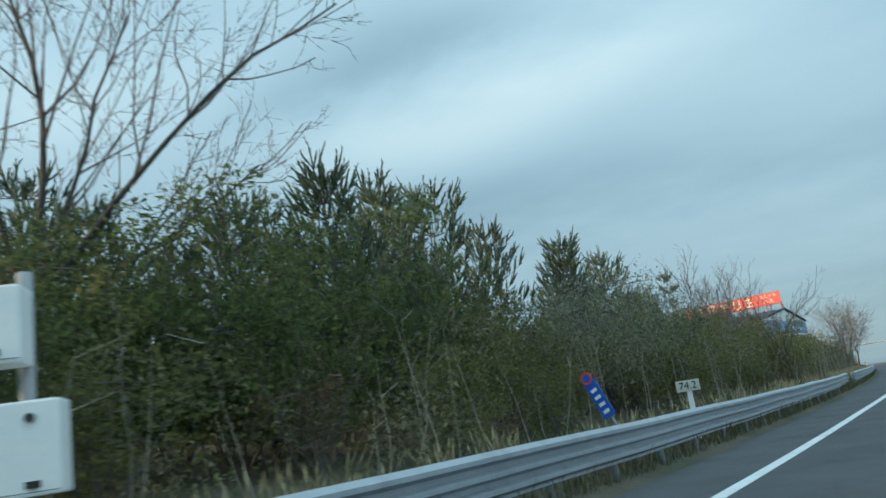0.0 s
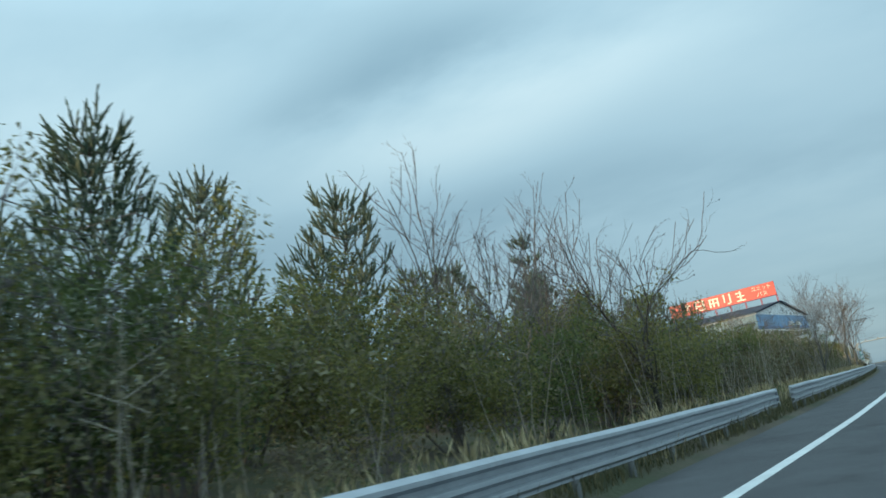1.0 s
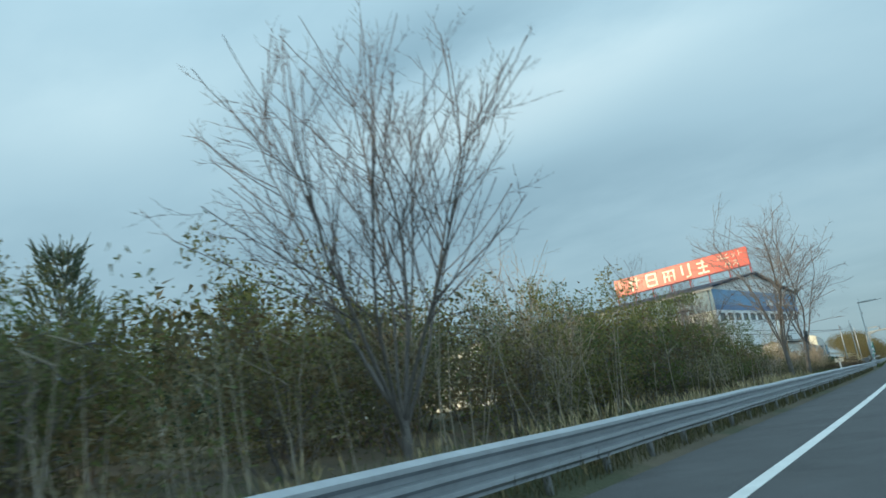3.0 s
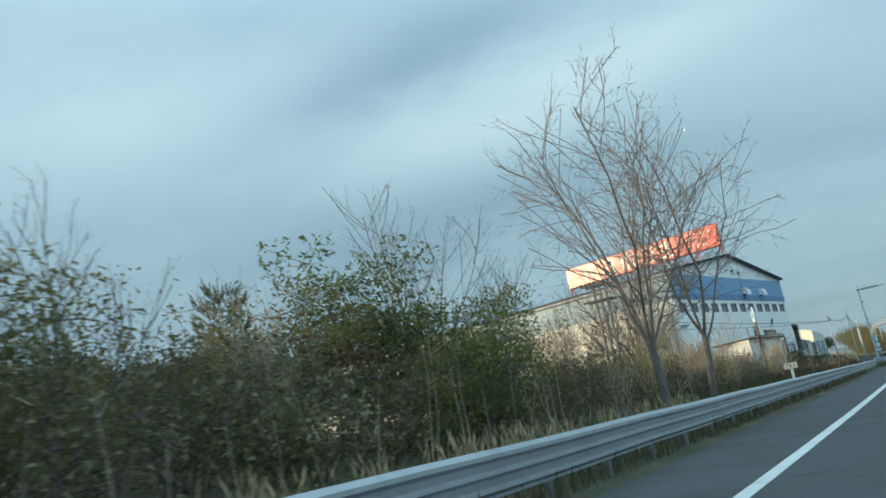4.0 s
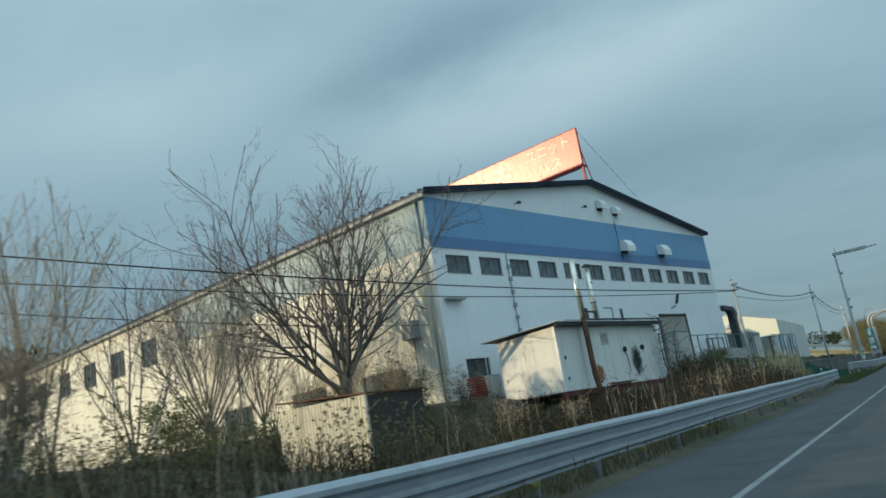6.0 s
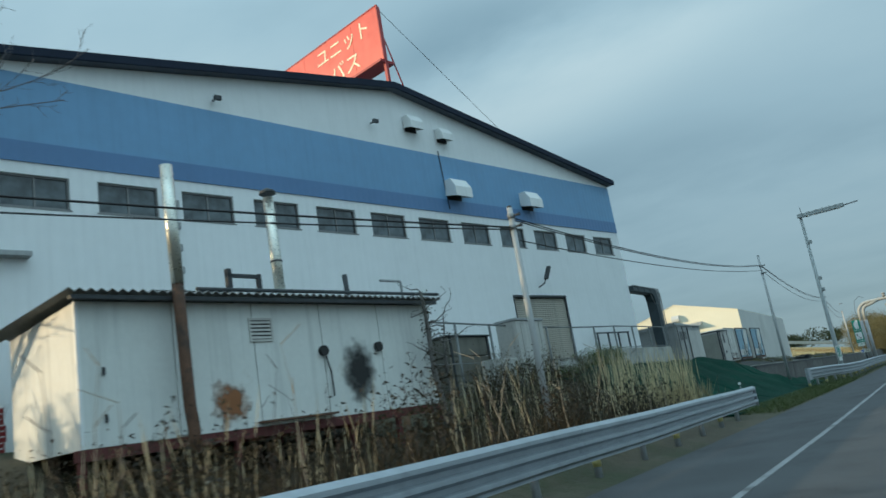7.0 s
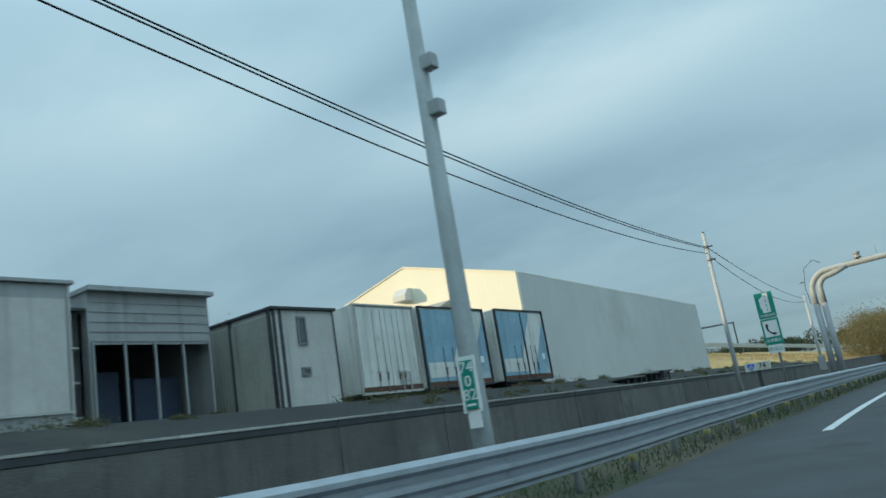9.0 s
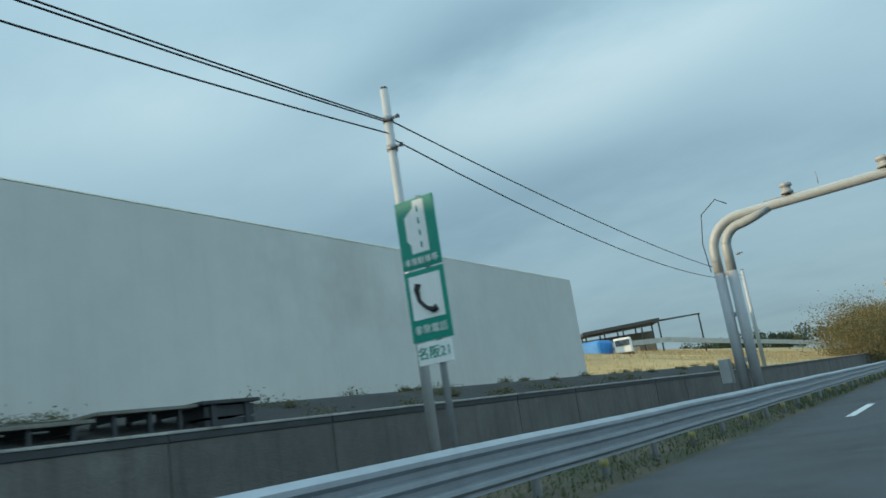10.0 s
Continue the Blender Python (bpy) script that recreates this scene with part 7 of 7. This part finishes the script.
for off, y, s, kind in ((-10.4, 9.0, 1.2, 4), (-12.0, 16.0, 1.4, 4), (-12.4, 18.0, 1.4, 4), (-13.0, 20.6, 1.4, 4), (-10.8, 10.6, 1.3, 4), (-10.2, 12.0, 1.25, 4), (-11.2, 8.0, 1.25, 4), (-9.5, 99.6, 1.2, 4), (-10.2, 101.0, 1.15, 4), (-8.8, 100.4, 0.9, 4), (-11.6, 100.2, 1.2, 4), (-9.4, 90.0, 1.15, 5), (-9.9, 91.6, 1.15, 5), (-10.6, 90.3, 1.25, 5),
                        (-9.0, 94.0, 1.0, 6), (-8.0, 95.4, 0.8, 6), (-8.2, 97.4, 0.85, 6), (-12.6, 95.2, 1.2, 6), (-12.8, 97.6, 1.2, 6), (-10.4, 96.2, 1.15, 6), (-11.2, 98.0, 1.2, 6), (-9.6, 103.2, 0.9, 6)):
    stand(shrubs[kind], off, y, s)
for off, y, s, kind in ((-11.0, 171.6, 0.45, 2), (-11.8, 173.4, 0.5, 6), (-10.4, 172.8, 0.45, 6), (-12.4, 175.0, 0.5, 2), (-11.0, 175.2, 0.5, 6), (-12.6, 176.8, 0.48, 6), (-11.4, 177.6, 0.45, 2), (-12.8, 178.8, 0.5, 6),
                        (-9.6, 170.4, 0.4, 6), (-9.4, 174.4, 0.42, 2), (-9.8, 176.9, 0.45, 6), (-10.4, 179.2, 0.4, 2), (-8.6, 172.4, 0.35, 6), (-9.2, 168.6, 0.35, 6), (-11.8, 180.6, 0.4, 6),
                        (-9.6, 107.4, 0.85, 6), (-11.2, 108.8, 0.8, 2), (-9.0, 110.0, 0.8, 6), (-10.6, 112.2, 0.9, 6), (-12.0, 113.6, 0.8, 2), (-9.2, 114.2, 0.75, 6), (-11.4, 116.0, 0.9, 6), (-12.6, 110.6, 0.9, 6), (-9.8, 117.6, 0.7, 2),
                        (-8.4, 112.0, 0.6, 5), (-10.0, 115.4, 0.6, 5), (-13.4, 123.4, 0.8, 2), (-12.6, 127.2, 0.75, 2), (-14.2, 126.0, 0.9, 6),
                        (-8.2, 120.9, 0.5, 1), (-9.4, 122.6, 0.52, 1), (-8.0, 123.0, 0.4, 2), (-10.4, 124.6, 0.6, 1), (-8.6, 119.4, 0.45, 6), (-9.8, 120.6, 0.5, 6), (-10.6, 122.4, 0.55, 2), (-11.4, 125.8, 0.6, 2), (-8.8, 125.2, 0.4, 6)):
    stand(shrubs[kind], off, y, s)
for x, y, s in ((-15.6, 155.8, 0.75), (-16.6, 156.8, 0.8), (-20.4, 156.6, 0.7), (-22.6, 157.8, 0.7)):
    stand(shrubs[2], 0, y, s, at_x=x)
for off, y, s in ((-12.9, 184.8, 0.40), (-12.9, 186.0, 0.46), (-12.9, 187.3, 0.44), (-12.9, 188.6, 0.36), (-13.0, 190.6, 0.2)):
    stand(shrubs[0], off, y, s)
for off, y, s, kind in ((-12.2, 156.6, 0.55, 6), (-13.4, 157.0, 0.6, 6), (-11.2, 157.2, 0.5, 6), (-12.6, 158.8, 0.34, 6), (-11.6, 159.6, 0.4, 6), (-14.6, 157.0, 0.6, 6), (-13.8, 159.8, 0.3, 6), (-10.4, 158.6, 0.42, 6), (-10.8, 160.8, 0.42, 6), (-15.6, 157.0, 0.34, 2),
                        (-9.6, 161.2, 0.4, 6), (-12.8, 161.2, 0.32, 6), (-9.6, 169.6, 0.45, 6), (-10.6, 170.4, 0.45, 6), (-11.6, 170.8, 0.5, 6)):
    stand(shrubs[kind], off, y, s)
for off, y, s in ((-12.5, 155.2, 0.34), (-11.4, 155.6, 0.3), (-13.6, 155.8, 0.38)):
    stand(shrubs[4], off, y, s)
for off, y, s in ((-11.8, 153.6, 0.6), (-12.8, 154.6, 0.8), (-10.6, 155.0, 0.6), (-11.2, 157.4, 0.6)):
    stand(brush, off, y, s)
for off, y, s in ((-12.6, 65.0, 1.15), (-11.5, 81.0, 1.3), (-10.8, 78.0, 1.2), (-12.4, 57.5, 1.3), (-11.5, 26.0, 1.25), (-12.2, 44.0, 1.3), (-12.8, 47.0, 1.35)):
    stand(shrubs[5], off, y, s)
for x, y, k in ((-27.0, 203.5, 0.62), (-29.0, 206.5, 0.66), (-30.5, 209.5, 0.6), (-28.0, 210.5, 0.68)):
    stand(bares[2], 0, y, k, at_x=x)
for pat in (*pines, *bares, *shrubs, tall, haze, crooked, wide, fan, stump, brush, spray):
    discard(pat)


# ---- grass, reeds, sticks and leaf litter ----
def blades(rng, base, height, lean, width, soup):
    n = len(base)
    a = rng.uniform(0, 2 * math.pi, n)
    h = height * rng.uniform(0.5, 1.15, n)
    out = np.stack([np.cos(a), np.sin(a), np.zeros(n)], 1) * (lean * rng.uniform(0.2, 1.0, n) * h)[:, None]
    up = np.stack([np.zeros(n), np.zeros(n), h], 1)
    side = np.stack([-np.sin(a), np.cos(a), np.zeros(n)], 1) * width
    mid = base + up * 0.55 + out * 0.35
    soup.quads((base + mid) / 2, (mid - base) * 1.1, side)
    tip = base + up + out
    soup.quads((mid + tip) / 2, (tip - mid) * 1.1, side * 0.8)


def scatter(name, seed, n, y0, y1, o0, o1, height, lean, width, material, label, category, clump=0.0):
    rng = np.random.default_rng(seed)
    y = rng.uniform(y0, y1, n)
    o = rng.uniform(o0, o1, n)
    if clump:
        k = max(8, int((y1 - y0) / clump))
        cy, co = rng.uniform(y0, y1, k), rng.uniform(o0, o1, k)
        pick = rng.integers(0, k, n)
        y = np.clip(cy[pick] + rng.normal(size=n) * 0.22, y0, y1)
        o = co[pick] + rng.normal(size=n) * 0.16
    base = np.array([(road_x(a) + b, a, ground_z(b, a) - 0.03) for a, b in zip(y, o)])
    soup = Soup()
    blades(rng, base, height, lean, width, soup)
    ob = new(name, soup.mesh(name, material))
    return tagged(ob, label, category, kind="stuff")


scatter("dry_grass", 1, 5200, -12, 106, -5.6, -4.8, 0.5, 0.6, 0.03, L_STRAW, "pale dry grass tufts behind the guardrail", "grass", 0.5)
scatter("verge_grass", 2, 7500, -12, 136, -6.5, -4.6, 0.32, 0.7, 0.02, L_GRASS, "dull green verge grass behind the guardrail", "grass")
scatter("bank_foot_grass", 13, 9000, 176, 200, -5.5, -4.1, 0.16, 0.9, 0.02, L_GRASS, "short olive verge grass at the foot of the net", "grass")
scatter("wall_foot_grass", 3, 26000, 196, 300, -8.4, -4.15, 0.17, 0.9, 0.022, L_GRASS, "short green grass at the foot of the wall", "grass")
scatter("reeds", 4, 30, 160.5, 166.5, -8.2, -5.7, 1.5, 0.3, 0.018, L_REED, "sparse pale dry reeds before the shed", "reeds", 0.5)
scatter("reeds", 15, 90, 155.5, 161.5, -8.6, -6.2, 1.15, 0.3, 0.018, L_REED, "tall pale dry reeds on the bank beyond the hut", "reeds", 0.4)
scatter("reeds", 5, 50, 149, 160, -9.0, -5.6, 1.3, 0.3, 0.018, L_REED, "tall pale dry reeds beside the hut", "reeds", 1.2)
scatter("reeds", 10, 130, 166.8, 171.6, -8.6, -5.9, 1.7, 0.25, 0.018, L_REED, "tall pale dry reeds round the slim pole", "reeds", 0.45)
scatter("bank_top_weeds", 14, 2600, 179, 200, -13.1, -12.3, 0.55, 0.7, 0.022, L_GRASS, "rough green weeds along the foot of the base wall", "weeds", 0.5)
scatter("reed_clump", 6, 460, 172.3, 176.3, -8.2, -6.1, 2.0, 0.2, 0.02, L_CLUMP, "tall pale reed clump at the net's edge", "reeds", 0.4)
scatter("reed_leaves", 16, 500, 172.2, 177.2, -8.4, -6.0, 1.0, 0.5, 0.03, L_STRAW, "tawny dead leaves at the foot of the reeds", "reeds", 0.5)
scatter("rail_foot_grass", 9, 12000, -12, 150, -4.95, -4.35, 0.42, 0.8, 0.018, L_DARK, "dead grass under the guardrail", "grass")
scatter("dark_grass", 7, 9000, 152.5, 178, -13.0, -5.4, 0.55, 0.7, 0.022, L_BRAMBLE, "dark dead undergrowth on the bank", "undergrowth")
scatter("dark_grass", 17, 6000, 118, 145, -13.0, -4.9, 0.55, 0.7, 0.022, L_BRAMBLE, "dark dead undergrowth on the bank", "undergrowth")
scatter("slope_grass", 8, 7000, 262, 330, -40, -8.8, 0.28, 0.7, 0.04, L_TAWNY, "tawny dry grass on the far slope", "grass")


def litter(name, seed, n, y0, y1, o0, o1, top, size, material, label):
    """Leafy undergrowth filling the thicket from the ground to knee or head height."""
    rng = np.random.default_rng(seed)
    k = int((y1 - y0) * 2.2)
    cy, co, cz = rng.uniform(y0, y1, k), rng.uniform(o0, o1, k), rng.uniform(0.1, top, k)
    pick = rng.integers(0, k, n)
    y, o = cy[pick] + rng.normal(size=n) * 0.5, np.minimum(co[pick] + rng.normal(size=n) * 0.4, -5.7)
    z = np.abs(cz[pick] + rng.normal(size=n) * min(0.35, top * 0.45))
    pos = np.array([(road_x(a) + b, a, ground_z(b, a) + c) for a, b, c in zip(y, o, z)])
    soup = Soup()
    leaves(soup, rng, pos, size, 0.2, 0.55)
    tagged(new(name, soup.mesh(name, material)), label, "undergrowth", kind="stuff")


litter("undergrowth", 21, 62000, -14, 101, -13.5, -6.4, 2.1, 0.10, L_THICKET, "dark tangled undergrowth filling the thicket")
litter("undergrowth", 22, 12000, -14, 101, -12.5, -6.6, 2.6, 0.095, L_SHRUB, "dark green ivy and brambles in the thicket")
litter("undergrowth", 23, 26000, 102, 150, -14.0, -6.4, 0.8, 0.075, L_DARK, "brown brambles on the bank before the factory")
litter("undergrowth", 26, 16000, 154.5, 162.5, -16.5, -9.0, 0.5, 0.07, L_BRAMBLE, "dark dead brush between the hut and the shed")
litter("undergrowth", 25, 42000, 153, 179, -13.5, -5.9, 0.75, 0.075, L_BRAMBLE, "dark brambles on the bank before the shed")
litter("undergrowth", 27, 20000, 48, 102, -12.5, -6.6, 2.3, 0.10, L_BROWN, "brown withered undergrowth in the thicket")
litter("undergrowth", 24, 17000, -30, 98, -24, -13.5, 4.0, 0.30, L_DARK, "dark forest understorey behind the pines")


def scrub(seed, n, y0, y1, o0, o1, top, label):
    rng = np.random.default_rng(seed)
    k = int((y1 - y0) * 1.3)
    cy, co, cr = rng.uniform(y0, y1, k), rng.uniform(o0, o1, k), rng.uniform(0.08, top, k)
    pick = rng.integers(0, k, n)
    r = cr[pick]
    y, o = cy[pick] + rng.normal(size=n) * r * 1.2, co[pick] + rng.normal(size=n) * r * 0.6
    pos = np.array([(road_x(a) + b, a, ground_z(min(b, WALL_OFF - 0.4), a) + 0.02 + abs(c)) for a, b, c in zip(y, np.minimum(o, WALL_OFF - 0.35), rng.normal(size=n) * r * 0.45)])
    soup = Soup()
    leaves(soup, rng, pos, 0.055, 0.0, 0.5)
    tagged(new("wall_top_scrub", soup.mesh("wall_top_scrub", L_DARK)), label, "undergrowth", kind="stuff")


scrub(71, 17000, 201, 262, -12.5, -9.0, 0.24, "dark weeds and scrub along the top of the retaining wall")


def sticks(seed, n, y0, y1, o0, o1, h0, h1, material, label):
    rng = np.random.default_rng(seed)
    segs = []
    for _ in range(n):
        y, o = rng.uniform(y0, y1), rng.uniform(o0, o1)
        p = np.array((road_x(y) + o, y, ground_z(o, y) - 0.05))
        h = rng.uniform(h0, h1)
        d = np.array((rng.normal() * 0.13, rng.normal() * 0.13, 1.0))
        for k in range(3):
            q = p + (d + rng.normal(size=3) * 0.06) * h / 3
            segs.append((*p, *q, 0.011 * (1 - k * 0.25), 0.011 * (0.75 - k * 0.25)))
            if k and rng.random() < 0.6:
                t = q + np.array((rng.normal() * 0.3, rng.normal() * 0.3, 0.3)) * h * 0.35
                segs.append((*q, *t, 0.007, 0.004))
            p = q
    soup = Soup()
    soup.bars(segs, 4)
    tagged(new("bare_stems", soup.mesh("bare_stems", material)), label, "stems", kind="stuff")


sticks(35, 90, 38, 84, -7.2, -5.8, 0.7, 2.9, M_STEM, "slender pale stems rising before the thicket")
sticks(31, 190, -12, 110, -7.2, -5.8, 0.8, 2.6, M_STEM, "thin pale bare stems standing in front of the thicket")
sticks(34, 16, 162, 176, -7.4, -5.5, 0.9, 1.7, M_TWIG_L, "pale forked dead stems on the bank")
sticks(33, 150, 152.5, 179, -9.8, -5.8, 0.5, 1.7, M_BRAMBLE, "dark brown bramble stems on the bank")
sticks(32, 46, 128, 160, -9.5, -5.8, 0.7, 2.0, M_TWIG_L, "thin pale bare stems on the bank")


# ---- the distance ----
def far_woods(name, seed, n, place, size, m, material, label):
    """Crowns of a distant wood: each a loose heap of leaf clumps."""
    rng = np.random.default_rng(seed)
    pos = []
    for _ in range(n):
        c, r = place(rng)
        v = unit(rng, m) * rng.uniform(0.55, 1.0, (m, 1)) * r
        v[:, 2] = v[:, 2] * 1.15 + r * 0.6
        pos.append(np.asarray(c) + v + rng.normal(size=(m, 3)) * r * 0.12)
    pos = np.concatenate(pos)
    soup = Soup()
    leaves(soup, rng, pos, size, 0.1, 0.7)
    tagged(new(name, soup.mesh(name, material)), label, "woods", kind="stuff")


def on_left_ridge(rng):
    y = rng.uniform(122, 245)
    off = -rng.uniform(98, 138)
    return (road_x(y) + off, y, ground_z(off, y) - 0.5), rng.uniform(2.5, 4.5)


def behind_pines(rng):
    y = rng.uniform(-40, 100)
    off = -rng.uniform(24, 45)
    return (road_x(y) + off, y, ground_z(off, y) - 0.5), rng.uniform(2.2, 3.6)


def on_right_hill(rng):
    y = rng.uniform(300, 470)
    off = -rng.uniform(4.5, 11 + 0.09 * (y - 300))
    return (road_x(y) + off, y, 1.0 + 0.05 * (y - 290) * smooth01(3, 14, -off)), rng.uniform(2.0, 4.0)


def behind_yard(rng):
    y = rng.uniform(199, 233)
    x = -rng.uniform(33, 40)
    return (x, y, ground_z(x - road_x(y), y) - 0.6 + rng.uniform(0, 0.8)), rng.uniform(1.5, 2.4)


def on_skyline(rng):
    y = rng.uniform(430, 520)
    off = -rng.uniform(28, 110)
    return (road_x(y) + off, y, 8 + 0.02 * (y - 430)), rng.uniform(2, 3.6)


far_woods("ridge_woods", 51, 240, on_left_ridge, 1.15, 120, L_FARPINE, "dark wooded ridge behind the factory")
far_woods("back_woods", 52, 170, behind_pines, 0.7, 120, L_FARPINE, "dark wood behind the roadside pines")
far_woods("hillside_woods", 53, 110, on_right_hill, 0.17, 1400, L_WOODS, "tawny wooded hillside beyond the gantry")
far_woods("yard_edge_woods", 55, 70, behind_yard, 0.11, 1300, L_DARK, "dark brown-green copse behind the yard")
far_woods("skyline_woods", 54, 70, on_skyline, 0.7, 300, L_FARPINE, "dark conifers on the far skyline")


def far_slope_things():
    # parapet of a side road on the slope
    root = thing("side_road_parapet", pose(-34, 312, 6.3), "long pale concrete parapet of a side road on the slope", "parapet", kind="structure")
    pts = [(-42, 300, 7.7), (-34.1, 311.9, 7.45), (-30.9, 328.7, 6.6), (-26.5, 343, 5.6), (-23.0, 356, 4.7)]
    for a, b in zip(pts, pts[1:]):
        va, vb = Vector(a) - root.location, Vector(b) - root.location
        bm = prism([(-0.12, -0.6), (0.12, -0.6), (0.12, 0), (-0.12, 0)], 0, (vb - va).length, "x")
        d = (vb - va)
        m = Matrix.Translation(va) @ d.to_track_quat("X", "Z").to_matrix().to_4x4()
        bmesh.ops.transform(bm, matrix=m, verts=bm.verts)
        part("parapet_panel", bm, M_CONC_L, root)
    # open farm shelter
    s = thing("farm_shelter", pose(-47.0, 314.8, 6.7, 0, 0, 32.5), "open farm shelter with a flat dark roof on thin posts", "shelter")
    part("roof", prism([(0.0, 3.05), (10.3, 3.45), (10.3, 3.9), (0.0, 3.5)], -2.5, 2.5, "y"), M_DARK, s)
    part("roof_beam", prism([(10.3, 3.6), (16.3, 3.75), (16.3, 3.92), (10.3, 3.85)], -0.12, 0.12, "y"), M_DARK, s)
    for x, h in ((0.3, 3.15), (2.8, 3.25), (5.3, 3.35), (7.8, 3.45), (10.1, 3.54), (16.1, 3.74)):
        for y in (-2.3, 2.3) if x < 11 else (0.0,):
            part("post", boxes((x - 0.09, x + 0.09, y - 0.09, y + 0.09, -2.0, h)), M_DARK, s)
    part("back_wall", boxes((0.3, 10.1, 2.1, 2.2, -1.0, 2.7)), M_WOODB, s, "weathered board back")
    for x, y, w, h in ((1.0, -1.0, 1.6, 1.5), (3.4, 0.0, 1.3, 1.1), (5.6, -0.6, 1.8, 1.3)):
        part("stored_load", box(x, x + w, y, y + 1.2, -2.0, h - 0.6, bevel=0.08), M_OLIVEP, s)
    t = thing("tarpaulin_heap", pose(-32.0, 286.5, 5.0), "blue tarpaulins over a heap of goods", "tarpaulin")
    part("sheet", box(-2, 1.2, -1.5, 1.5, -0.5, 1.6, bevel=0.3), M_TARP, t)
    k = thing("small_truck", pose(-29.6, 287.5, 4.6, 0, 0, 20), "small pale work vehicle parked by the shelter", "vehicle")
    part("cab", box(-0.8, 0.8, -0.9, 0.7, 0.5, 1.9, bevel=0.12), M_WHITE, k)
    part("bed", box(-0.8, 0.8, 0.75, 2.6, 0.5, 1.0, bevel=0.04), M_GREYSH, k)
    part("windscreen", box(-0.65, 0.65, -0.93, -0.905, 1.15, 1.7), M_GLASS, k)
    for x in (-0.75, 0.75):
        for y in (-0.4, 2.0):
            part("tyre", tube([(x - 0.09, y, 0.28), (x + 0.09, y, 0.28)], 0.28, 12), M_BLACK, k)


far_slope_things()
